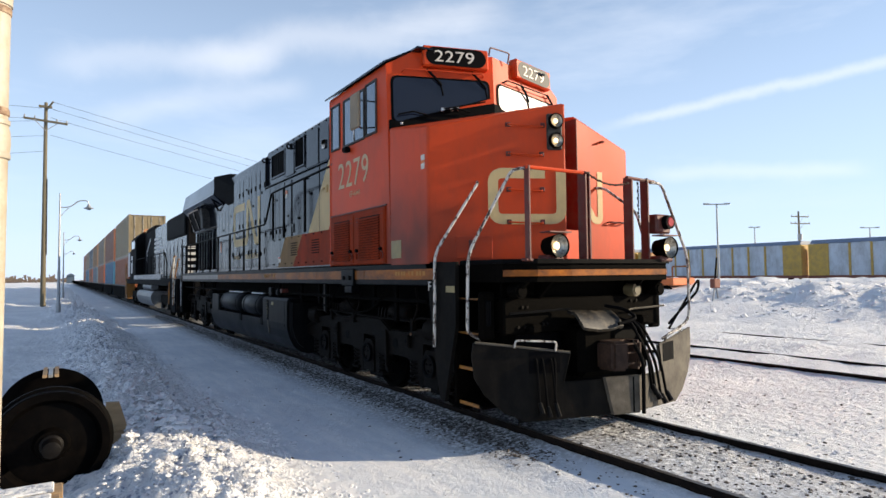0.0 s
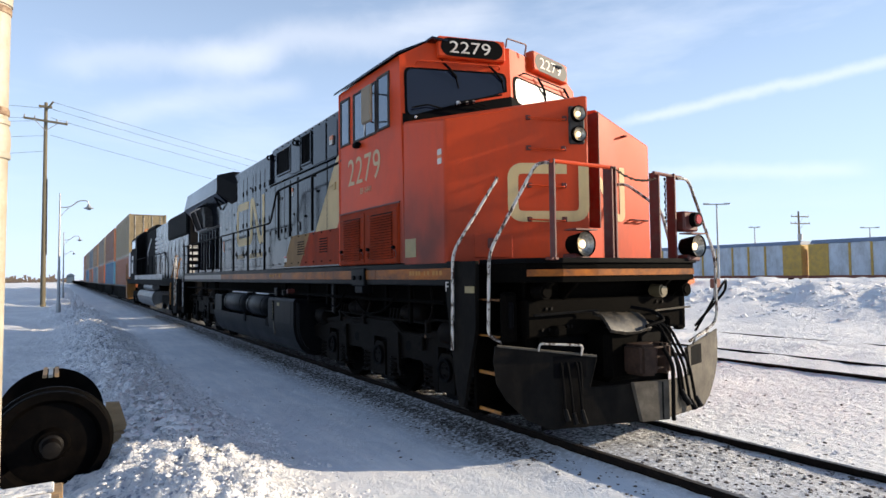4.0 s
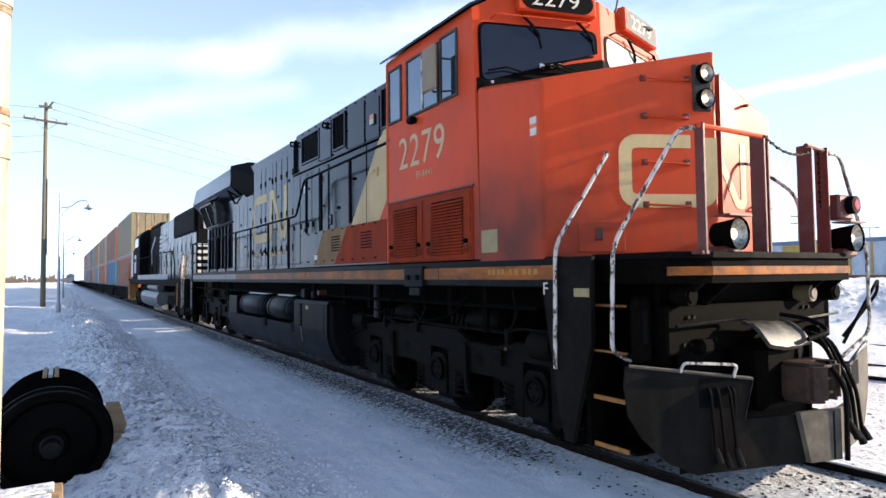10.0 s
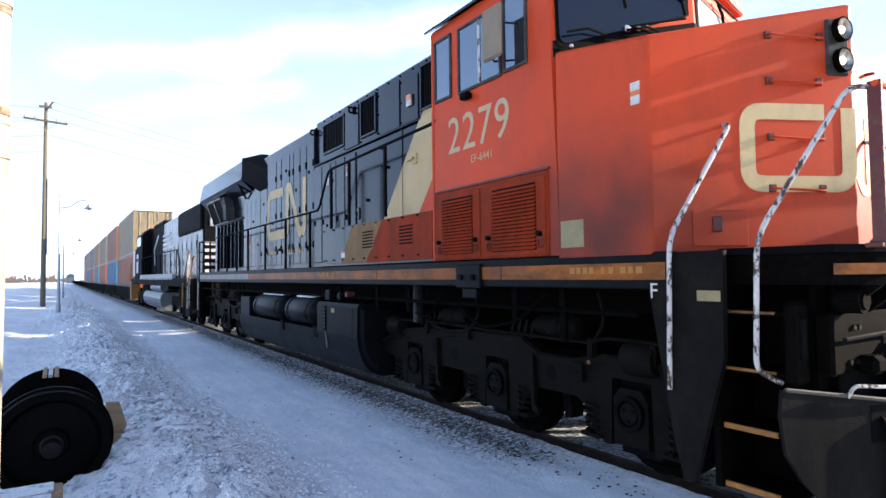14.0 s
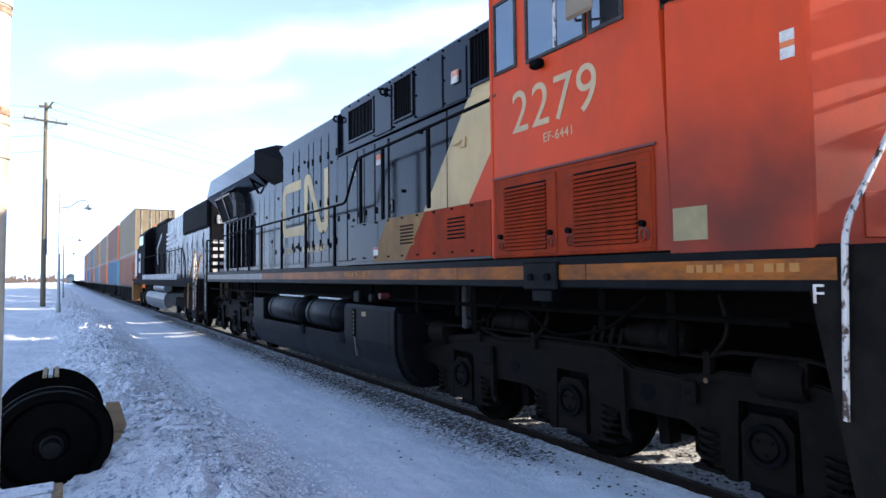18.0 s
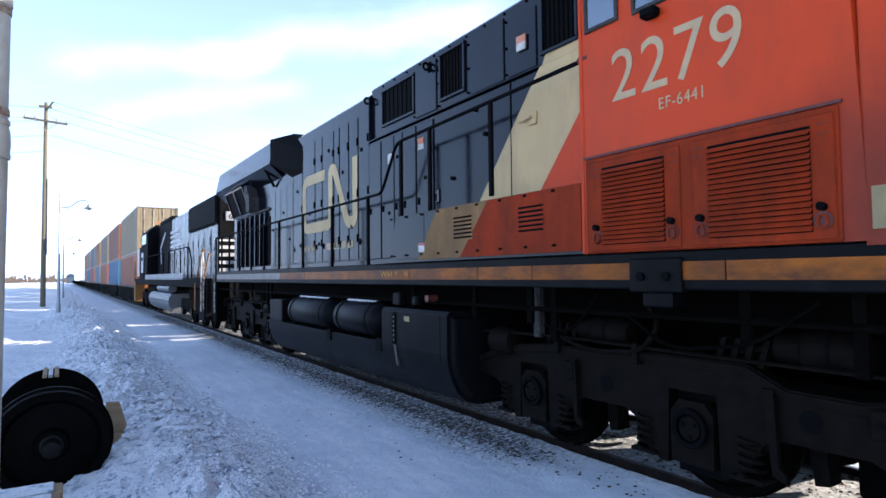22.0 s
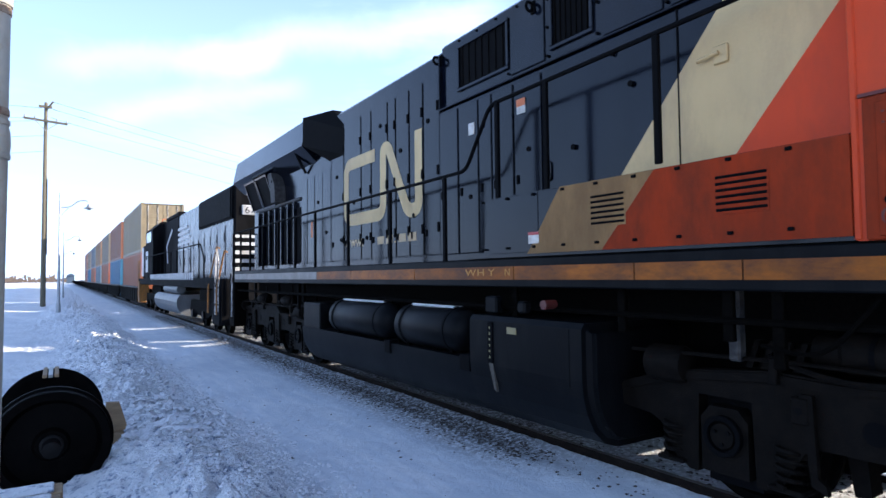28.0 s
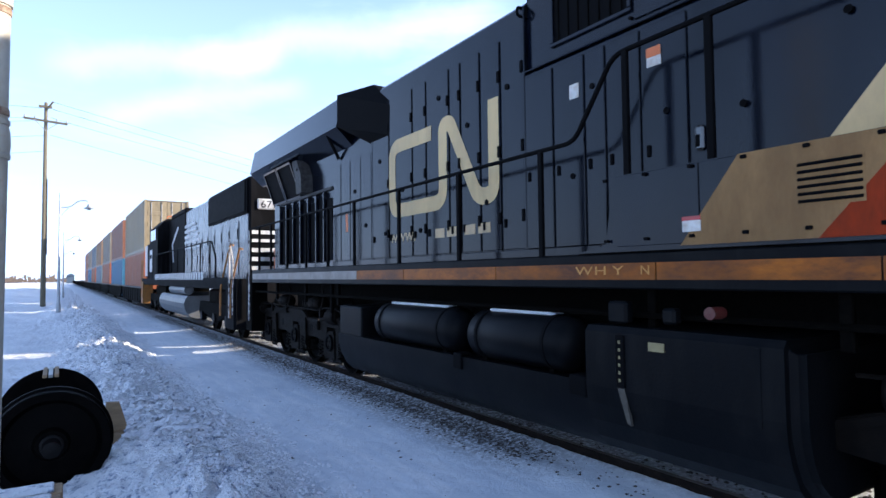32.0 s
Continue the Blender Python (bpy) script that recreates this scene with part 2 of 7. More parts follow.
MIRRORTAN = material("tan_mirror_back", (0.22, 0.17, 0.11), 0.6, vary=0.12, scale=4)
YELLOW = material("safety_yellow_paint", (0.34, 0.135, 0.015), 0.55, vary=0.25, scale=5, dirt=(0.10, 0.05, 0.02), dirt_amount=0.6)
PALEBRACKET = material("scuffed_grey_bracket", (0.030, 0.028, 0.027), 0.6, vary=0.4, scale=8, dirt=(0.09, 0.085, 0.08), dirt_amount=0.5, spec=0.2)
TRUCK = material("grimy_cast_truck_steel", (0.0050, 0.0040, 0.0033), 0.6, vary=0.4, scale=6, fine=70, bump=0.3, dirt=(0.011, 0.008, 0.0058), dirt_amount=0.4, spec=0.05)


# ---- mesh tools ----
ORIGIN = {}


def thing(name, origin, label, category, group="", kind=""):
    ob = new(name)
    ob.location = origin
    ORIGIN[ob.name] = Vector(origin)
    return tagged(ob, label, category, group, kind)


def part(name, bm, mat, parent, label="", at=None):
    """Links a bmesh, drawn in the place's coordinates, as one mesh under a thing or a part."""
    o = Vector(at) if at is not None else ORIGIN[parent.name]
    bmesh.ops.translate(bm, verts=bm.verts, vec=-o)
    me = bpy.data.meshes.new(name)
    bm.to_mesh(me)
    bm.free()
    me.materials.append(mat)
    ob = new(name, me)
    ob.parent = parent
    ob.location = o - ORIGIN[parent.name]
    ORIGIN[ob.name] = o
    if label:
        ob["label"] = label
    return ob


def mesh_thing(name, bm, mat, origin, label, category, group="", kind=""):
    o = Vector(origin)
    bmesh.ops.translate(bm, verts=bm.verts, vec=-o)
    me = bpy.data.meshes.new(name)
    bm.to_mesh(me)
    bm.free()
    me.materials.append(mat)
    ob = new(name, me)
    ob.location = o
    ORIGIN[ob.name] = o
    return tagged(ob, label, category, group, kind)


def smooth(ob, angle=40):
    me = ob.data
    me.polygons.foreach_set("use_smooth", [True] * len(me.polygons))
    me.set_sharp_from_angle(angle=radians(angle))
    return ob


def B():
    return bmesh.new()


def box(bm, x0, x1, y0, y1, z0, z1, bev=0.0, m=None):
    vs = [bm.verts.new(p) for p in ((x0, y0, z0), (x1, y0, z0), (x1, y1, z0), (x0, y1, z0), (x0, y0, z1), (x1, y0, z1), (x1, y1, z1), (x0, y1, z1))]
    fs = [bm.faces.new([vs[i] for i in q]) for q in ((3, 2, 1, 0), (4, 5, 6, 7), (0, 1, 5, 4), (1, 2, 6, 5), (2, 3, 7, 6), (3, 0, 4, 7))]
    if m is not None:
        bmesh.ops.transform(bm, matrix=m, verts=vs)
    if bev:
        es = list({e for f in fs for e in f.edges})
        bmesh.ops.bevel(bm, geom=es, offset=bev, segments=1, affect="EDGES", profile=0.5)
    return bm


def cyl(bm, p0, p1, r0, r1=None, seg=16, caps=True):
    p0, p1 = Vector(p0), Vector(p1)
    r1 = r0 if r1 is None else r1
    d = (p1 - p0).normalized()
    a = d.orthogonal().normalized()
    b = d.cross(a)
    ra, rb = [], []
    for i in range(seg):
        t = 2 * math.pi * i / seg
        w = a * math.cos(t) + b * math.sin(t)
        ra.append(bm.verts.new(p0 + w * r0))
        rb.append(bm.verts.new(p1 + w * r1))
    for i in range(seg):
        j = (i + 1) % seg
        bm.faces.new((ra[i], ra[j], rb[j], rb[i]))
    if caps:
        bm.faces.new(ra[::-1])
        bm.faces.new(rb)
    return bm


def tube(bm, pts, r, seg=8):
    """A round bar along a bent line."""
    pts = [Vector(p) for p in pts]
    rings = []
    up = None
    for i, p in enumerate(pts):
        d = ((pts[i + 1] if i + 1 < len(pts) else p) - (pts[i - 1] if i else p)).normalized()
        a = d.orthogonal().normalized() if up is None else (up - d * up.dot(d)).normalized()
        up = a
        b = d.cross(a)
        rings.append([bm.verts.new(p + (a * math.cos(2 * math.pi * k / seg) + b * math.sin(2 * math.pi * k / seg)) * r) for k in range(seg)])
    for r0, r1 in zip(rings, rings[1:]):
        for k in range(seg):
            j = (k + 1) % seg
            bm.faces.new((r0[k], r0[j], r1[j], r1[k]))
    bm.faces.new(rings[0][::-1])
    bm.faces.new(rings[-1])
    return bm


def bend(pts, r=0.08, n=4):
    """A bent line with its corners rounded."""
    pts = [Vector(p) for p in pts]
    out = [pts[0]]
    for a, b, c in zip(pts, pts[1:], pts[2:]):
        u, v = (a - b), (c - b)
        k = min(r, u.length * 0.45, v.length * 0.45)
        p, q = b + u.normalized() * k, b + v.normalized() * k
        for i in range(n + 1):
            t = i / n
            out.append(p * (1 - t) ** 2 + b * 2 * t * (1 - t) + q * t * t)
    out.append(pts[-1])
    return out


def prism(bm, poly, axis, a, b):
    """A polygon drawn in the two other axes (in x, y, z order), drawn out along axis from a to b."""
    def at(p, w):
        return {"x": (w, p[0], p[1]), "y": (p[0], w, p[1]), "z": (p[0], p[1], w)}[axis]
    va = [bm.verts.new(at(p, a)) for p in poly]
    vb = [bm.verts.new(at(p, b)) for p in poly]
    n = len(poly)
    bm.faces.new(va[::-1])
    bm.faces.new(vb)
    for i in range(n):
        j = (i + 1) % n
        bm.faces.new((va[i], va[j], vb[j], vb[i]))
    bmesh.ops.recalc_face_normals(bm, faces=bm.faces)
    return bm


def lathe(bm, profile, c, axis="x", seg=32, caps=True):
    """A body turned about an axis through c: profile rows of (along, radius)."""
    c = Vector(c)
    rings = []
    for s, r in profile:
        ring = []
        for k in range(seg):
            t = 2 * math.pi * k / seg
            u, v = r * math.cos(t), r * math.sin(t)
            ring.append(bm.verts.new(c + Vector({"x": (s, u, v), "y": (u, s, v), "z": (u, v, s)}[axis])))
        rings.append(ring)
    for r0, r1 in zip(rings, rings[1:]):
        for k in range(seg):
            j = (k + 1) % seg
            bm.faces.new((r0[k], r0[j], r1[j], r1[k]))
    if caps:
        bm.faces.new(rings[0][::-1])
        bm.faces.new(rings[-1])
    bmesh.ops.recalc_face_normals(bm, faces=bm.faces)
    return bm


def on_plane(o, u, v):
    """The matrix that lays (along u, along v, out) of a drawing onto a plane through o."""
    u, v = Vector(u).normalized(), Vector(v).normalized()
    w = u.cross(v)
    m = Matrix((u, v, w)).transposed().to_4x4()
    m.translation = Vector(o)
    return m


def ribbon(bm, pts, width, m, thick=0.004):
    """A flat painted band along a line on a plane."""
    pts = [Vector((p[0], p[1], 0)) for p in pts]
    L, R = [], []
    for i, p in enumerate(pts):
        a = (p - pts[i - 1]).normalized() if i else (pts[1] - p).normalized()
        b = (pts[i + 1] - p).normalized() if i + 1 < len(pts) else a
        d = (a + b).normalized()
        nrm = Vector((-d.y, d.x, 0))
        k = width / 2 / max(0.5, nrm.dot(Vector((-a.y, a.x, 0))))
        L.append(bm.verts.new(m @ (p + nrm * k + Vector((0, 0, thick)))))
        R.append(bm.verts.new(m @ (p - nrm * k + Vector((0, 0, thick)))))
    for i in range(len(pts) - 1):
        bm.faces.new((R[i], R[i + 1], L[i + 1], L[i]))
    return bm


def lettering(name, text, height, mat, parent, m, label="", squeeze=1.0, tracking=1.0):
    """Flat letters of the built-in font, laid on a plane by m: origin at the lower left."""
    cu = bpy.data.curves.new(name, "FONT")
    cu.body, cu.size, cu.space_character = text, height / 0.72, tracking
    cu.extrude = 0.002
    tmp = bpy.data.objects.new(name, cu)
    scene.collection.objects.link(tmp)
    me = bpy.data.meshes.new_from_object(tmp.evaluated_get(bpy.context.evaluated_depsgraph_get()))
    bpy.data.objects.remove(tmp)
    bpy.data.curves.remove(cu)
    bm = B()
    bm.from_mesh(me)
    bpy.data.meshes.remove(me)
    bmesh.ops.transform(bm, matrix=m @ Matrix.Diagonal((squeeze, 1, 1, 1)), verts=bm.verts)
    return part(name, bm, mat, parent, label)


MOVERS = []        # (thing, base location) of all that rolls with the train
WHEELS = []        # (wheelset, radius)


def wheelset(parent, y, r, gauge=1.5, mat=None):
    """Two flanged wheels on an axle: one turning piece."""
    bm = B()
    c = (DC, y, r)
    for sgn in (-1, 1):
        prof = [(sgn * (gauge / 2 - 0.085), 0.10), (sgn * (gauge / 2 - 0.085), r + 0.025), (sgn * (gauge / 2 - 0.05), r + 0.025),
                (sgn * (gauge / 2 - 0.045), r), (sgn * (gauge / 2 + 0.06), r - 0.004), (sgn * (gauge / 2 + 0.06), r - 0.07),
                (sgn * (gauge / 2 + 0.02), r - 0.09), (sgn * (gauge / 2 + 0.0), 0.19), (sgn * (gauge / 2 + 0.05), 0.14), (sgn * (gauge / 2 + 0.05), 0.09)]
        lathe(bm, prof, c, "x", 28)
    cyl(bm, (DC - 1.05, y, r), (DC + 1.05, y, r), 0.09, seg=14)
    ob = part("wheelset", bm, mat or UNDER, parent, "", at=c)
    WHEELS.append((ob, r))
    return smooth(ob, 35)


# ---- ground, snow and tracks ----
def snow_material():
    m = bpy.data.materials.new("trodden_snow")
    m.use_nodes = True
    n, l = m.node_tree.nodes, m.node_tree.links
    b = n["Principled BSDF"]
    tc = n.new("ShaderNodeTexCoord")
    big, mid, fine, grit = [n.new("ShaderNodeTexNoise") for _ in range(4)]
    for node, sc, de in ((big, 0.45, 5), (mid, 5.0, 6), (fine, 38.0, 4), (grit, 19.0, 7)):
        node.inputs["Scale"].default_value, node.inputs["Detail"].default_value, node.inputs["Roughness"].default_value = sc, de, 0.65
        l.new(tc.outputs["Object"], node.inputs["Vector"])
    ramp = n.new("ShaderNodeValToRGB")
    ramp.color_ramp.elements[0].position, ramp.color_ramp.elements[1].position = 0.36, 0.6
    ramp.color_ramp.elements[0].color, ramp.color_ramp.elements[1].color = (0.80, 0.81, 0.83, 1), (0.92, 0.92, 0.925, 1)
    l.new(big.outputs["Fac"], ramp.inputs["Fac"])
    # packed, greyer snow along the trodden way beside the train; the blue-grey tint also paints in shade
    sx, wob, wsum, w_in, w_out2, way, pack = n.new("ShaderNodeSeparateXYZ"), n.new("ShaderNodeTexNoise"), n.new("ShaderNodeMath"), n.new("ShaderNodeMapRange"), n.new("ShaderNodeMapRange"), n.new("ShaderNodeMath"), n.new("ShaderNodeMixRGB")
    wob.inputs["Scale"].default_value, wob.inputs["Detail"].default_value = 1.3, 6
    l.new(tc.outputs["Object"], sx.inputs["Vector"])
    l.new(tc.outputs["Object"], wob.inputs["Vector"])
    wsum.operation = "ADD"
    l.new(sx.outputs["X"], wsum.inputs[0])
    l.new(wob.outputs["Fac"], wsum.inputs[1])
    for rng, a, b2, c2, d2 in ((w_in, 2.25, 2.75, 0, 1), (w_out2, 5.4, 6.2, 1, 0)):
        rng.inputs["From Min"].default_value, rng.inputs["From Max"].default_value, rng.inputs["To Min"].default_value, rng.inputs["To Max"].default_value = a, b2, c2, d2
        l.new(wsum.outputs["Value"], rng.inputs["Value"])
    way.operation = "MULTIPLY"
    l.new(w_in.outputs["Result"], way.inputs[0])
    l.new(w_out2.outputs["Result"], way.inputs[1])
    # bluish dark specks put shade into the colour of pits and crusts in the ploughed-up ridge
    pit_noise, cr, r_in, r_out, both, dirty = n.new("ShaderNodeTexNoise"), n.new("ShaderNodeValToRGB"), n.new("ShaderNodeMapRange"), n.new("ShaderNodeMapRange"), n.new("ShaderNodeMath"), n.new("ShaderNodeMath")
    pit_noise.inputs["Scale"].default_value, pit_noise.inputs["Detail"].default_value, pit_noise.inputs["Roughness"].default_value = 10.0, 8, 0.75
    l.new(tc.outputs["Object"], pit_noise.inputs["Vector"])
    cr.color_ramp.elements[0].position, cr.color_ramp.elements[1].position = 0.53, 0.60
    l.new(pit_noise.outputs["Fac"], cr.inputs["Fac"])
    for rng, a, b2, c2, d2 in ((r_in, -0.2, 0.9, 0.15, 1), (r_out, 2.1, 2.8, 1, 0)):
        rng.inputs["From Min"].default_value, rng.inputs["From Max"].default_value, rng.inputs["To Min"].default_value, rng.inputs["To Max"].default_value = a, b2, c2, d2
        l.new(wsum.outputs["Value"], rng.inputs["Value"])
    both.operation, dirty.operation = "MULTIPLY", "MULTIPLY"
    l.new(r_in.outputs["Result"], both.inputs[0])
    l.new(r_out.outputs["Result"], both.inputs[1])
    # amount of painted pit shade across the ridge
    l.new(both.outputs["Value"], dirty.inputs[0])
    l.new(cr.outputs["Color"], dirty.inputs[1])
    ridge_mix = n.new("ShaderNodeMixRGB")
    ridge_mix.inputs["Color2"].default_value = (0.25, 0.30, 0.40, 1)
    l.new(dirty.outputs["Value"], ridge_mix.inputs["Fac"])
    l.new(ramp.outputs["Color"], ridge_mix.inputs["Color1"])
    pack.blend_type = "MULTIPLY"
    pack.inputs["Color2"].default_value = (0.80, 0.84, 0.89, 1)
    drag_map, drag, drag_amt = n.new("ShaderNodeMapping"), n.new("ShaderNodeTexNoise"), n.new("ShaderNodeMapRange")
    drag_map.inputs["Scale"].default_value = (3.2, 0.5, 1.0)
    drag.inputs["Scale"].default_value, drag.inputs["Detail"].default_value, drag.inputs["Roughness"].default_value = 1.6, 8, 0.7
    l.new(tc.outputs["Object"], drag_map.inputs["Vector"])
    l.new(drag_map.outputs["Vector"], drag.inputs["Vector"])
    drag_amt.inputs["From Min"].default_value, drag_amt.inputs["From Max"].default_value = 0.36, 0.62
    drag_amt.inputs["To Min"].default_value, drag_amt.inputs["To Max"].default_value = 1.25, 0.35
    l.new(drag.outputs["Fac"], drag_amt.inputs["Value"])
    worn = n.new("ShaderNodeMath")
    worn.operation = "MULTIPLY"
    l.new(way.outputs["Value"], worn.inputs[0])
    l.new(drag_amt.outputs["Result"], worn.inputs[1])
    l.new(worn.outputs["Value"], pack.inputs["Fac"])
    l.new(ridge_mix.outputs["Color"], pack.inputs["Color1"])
    # specks of gravel thrown on the snow beside the rails
    sp, mix = n.new("ShaderNodeValToRGB"), n.new("ShaderNodeMixRGB")
    sp.color_ramp.elements[0].position, sp.color_ramp.elements[1].position = 0.40, 0.54
    l.new(grit.outputs["Fac"], sp.inputs["Fac"])
    sep, near, amount = n.new("ShaderNodeSeparateXYZ"), n.new("ShaderNodeMapRange"), n.new("ShaderNodeMath")
    l.new(tc.outputs["Object"], sep.inputs["Vector"])
    dist, ab = n.new("ShaderNodeMath"), n.new("ShaderNodeMath")
    dist.operation, ab.operation, amount.operation = "SUBTRACT", "ABSOLUTE", "MULTIPLY"
    dist.inputs[1].default_value = 4.42
    l.new(sep.outputs["X"], dist.inputs[0])
    l.new(dist.outputs["Value"], ab.inputs[0])
    l.new(ab.outputs["Value"], near.inputs["Value"])
    near.inputs["From Min"].default_value, near.inputs["From Max"].default_value = 0.25, 0.85
    near.inputs["To Min"].default_value, near.inputs["To Max"].default_value = 0.92, 0.0
    l.new(sp.outputs["Color"], amount.inputs[0])
    # fewer of them between the rails
    bed, bed_far, bed_amt, more = n.new("ShaderNodeMath"), n.new("ShaderNodeMath"), n.new("ShaderNodeMapRange"), n.new("ShaderNodeMath")
    bed.operation, bed_far.operation, more.operation = "SUBTRACT", "ABSOLUTE", "MAXIMUM"
    bed.inputs[1].default_value = 5.3
    bed_amt.inputs["From Min"].default_value, bed_amt.inputs["From Max"].default_value = 0.6, 0.85
    bed_amt.inputs["To Min"].default_value, bed_amt.inputs["To Max"].default_value = 0.42, 0.0
    l.new(sep.outputs["X"], bed.inputs[0])
    l.new(bed.outputs["Value"], bed_far.inputs[0])
    l.new(bed_far.outputs["Value"], bed_amt.inputs["Value"])
    wide = n.new("ShaderNodeMapRange")
    wide.inputs["From Min"].default_value, wide.inputs["From Max"].default_value = 4.3, 5.6
    l.new(sep.outputs["Y"], wide.inputs["Value"])
    shoulder = n.new("ShaderNodeMath")
    shoulder.operation = "MULTIPLY"
    l.new(near.outputs["Result"], shoulder.inputs[0])
    l.new(wide.outputs["Result"], shoulder.inputs[1])
    l.new(shoulder.outputs["Value"], more.inputs[0])
    # thicker with y: more gravel, with shade under the train painted in too
    bed_deep, bed_all = n.new("ShaderNodeMapRange"), n.new("ShaderNodeMath")
    bed_deep.inputs["From Min"].default_value, bed_deep.inputs["From Max"].default_value = 3.2, 6.0
    bed_deep.inputs["To Min"].default_value, bed_deep.inputs["To Max"].default_value = 1.0, 2.2
    bed_all.operation = "MULTIPLY"
    l.new(sep.outputs["Y"], bed_deep.inputs["Value"])
    l.new(bed_amt.outputs["Result"], bed_all.inputs[0])
    l.new(bed_deep.outputs["Result"], bed_all.inputs[1])
    l.new(bed_all.outputs["Value"], more.inputs[1])
    l.new(more.outputs["Value"], amount.inputs[1])
    l.new(amount.outputs["Value"], mix.inputs["Fac"])
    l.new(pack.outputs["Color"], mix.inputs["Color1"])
    mix.inputs["Color2"].default_value = (0.085, 0.075, 0.07, 1)
    l.new(mix.outputs["Color"], b.inputs["Base Color"])
    b.inputs["Roughness"].default_value = 0.62
    b.inputs["Specular IOR Level"].default_value = 0.3
    b1, b2 = n.new("ShaderNodeBump"), n.new("ShaderNodeBump")
    b1.inputs["Strength"].default_value, b1.inputs["Distance"].default_value = 0.9, 0.12
    b2.inputs["Strength"].default_value, b2.inputs["Distance"].default_value = 0.5, 0.02
    calm = n.new("ShaderNodeMapRange")
    calm.inputs["To Min"].default_value, calm.inputs["To Max"].default_value = 1.0, 0.25
    l.new(way.outputs["Value"], calm.inputs["Value"])
    l.new(calm.outputs["Result"], b1.inputs["Strength"])
    l.new(mid.outputs["Fac"], b1.inputs["Height"])
    l.new(fine.outputs["Fac"], b2.inputs["Height"])
    l.new(b1.outputs["Normal"], b2.inputs["Normal"])
    l.new(b2.outputs["Normal"], b.inputs["Normal"])
    return m


SNOW = snow_material()


def bump1(x, c, w):
    return math.exp(-((x - c) / w) ** 2)


def ground_z(x, y):
    n1 = noise.noise((x * 0.35, y * 0.35, 3.1))
    n2 = noise.noise((x * 1.3, y * 1.3, 7.7))
    n3 = noise.noise((x * 4.1, y * 4.1, 1.7))
    n4 = noise.noise((x * 9.0, y * 9.0, 5.2))
    d = abs(x - DC)
    low = -0.18 if x < DC else -0.13
    z = low + 0.010 * n1 + 0.006 * n2 + (-0.062 - low) * max(0.0, min(1.0, ((1.55 if x < DC else 1.5) - d) / 0.85)) + 0.004 * n3
    if x > DC:
        z += 0.010 * n3 + 0.010 * n4
    elif d < 1.9:
        z += 0.012 * n4 + 0.008 * n3
        if 0.79 < d < 1.1:
            z -= 0.03
    for tx in (12.35, 17.35):
        z += 0.085 * max(0.0, min(1.0, (1.6 - abs(x - tx)) / 0.8))
    z += 0.22 * bump1(x, 14.9, 1.1) * (0.7 + 0.5 * n2)
    # ploughed ridge between the trodden way and the lamps
    ridge = bump1(x, 1.0 + 0.15 * n1, 0.72) * max(0.0, min(1.0, (31 - y) / 3.0)) * (1.0 if y > 4.5 else max(0.0, (y - 2.5) / 2.0))
    z += ridge * (0.22 + 0.10 * n1 + 0.14 * abs(n2) + 0.10 * abs(n3) + 0.05 * abs(n4))
    z += 0.06 * max(0.0, min(1.0, (1.6 - x) / 1.0))
    rough = max(bump1(x, 0.95, 0.85), 0.25 * bump1(x, -0.6, 1.5)) * (1.0 if y < 60 else 0.5)
    n5 = noise.noise((x * 15, y * 15, 2.2))
    chunk = max(0.0, noise.noise((x * 6.5, y * 6.5, 8.8)) - 0.08)
    near = y < 7.5
    z += rough * ((0.06 if near else 0.10) * n3 + (0.07 if near else 0.11) * n4 + 0.03 * max(0.0, n2) + 0.06 * n5 + (0.05 if near else 0.20) * chunk)
    for ly, lx in ((30, 1.3), (34, 1.0), (41, 0.9), (52, 0.6), (66, 0.3)):
        z += 0.30 * bump1(y, ly, 1.6) * bump1(x, lx, 1.0) * (0.8 + 0.5 * n2 + 0.3 * n3)
    if x < 1.6 and y > 24:
        z += 0.30 * min(1.0, (y - 24) / 8) * max(0.0, noise.noise((x * 0.55, y * 0.22, 4.4))) * (1.0 + 0.4 * n2)
    if x < -0.6:
        z += min(1.0, (-0.6 - x) / 3) * (0.10 + 0.16 * n1 + 0.03 * n2)
    # ploughed banks on the far side of the yard
    bank = bump1(x, 28.0 + 1.5 * n1, 6.0) * max(0.0, min(1.0, (y + 4) / 4)) * max(0.0, min(1.0, (24 - y) / 7))
    z += bank * (1.25 + 0.35 * noise.noise((x * 0.5, y * 0.5, 9.0)) + 0.16 * n2 + 0.06 * n3)
    bank = bump1(x, 39.0, 6.0) * max(0.0, min(1.0, (y + 4) / 6)) * max(0.0, min(1.0, (60 - y) / 12))
    z += bank * (1.35 + 0.4 * n1 + 0.15 * n2)
    if 9 < x < 20:
        z += 0.03 * n2
    return z


def ladder(edges):
    """Grid lines with a step of their own in each stretch: rows of (start, end, step)."""
    out = []
    for a, b, st in edges:
        k = max(1, round((b - a) / st))
        out += [a + (b - a) * i / k for i in range(k)]
    return out + [edges[-1][1]]


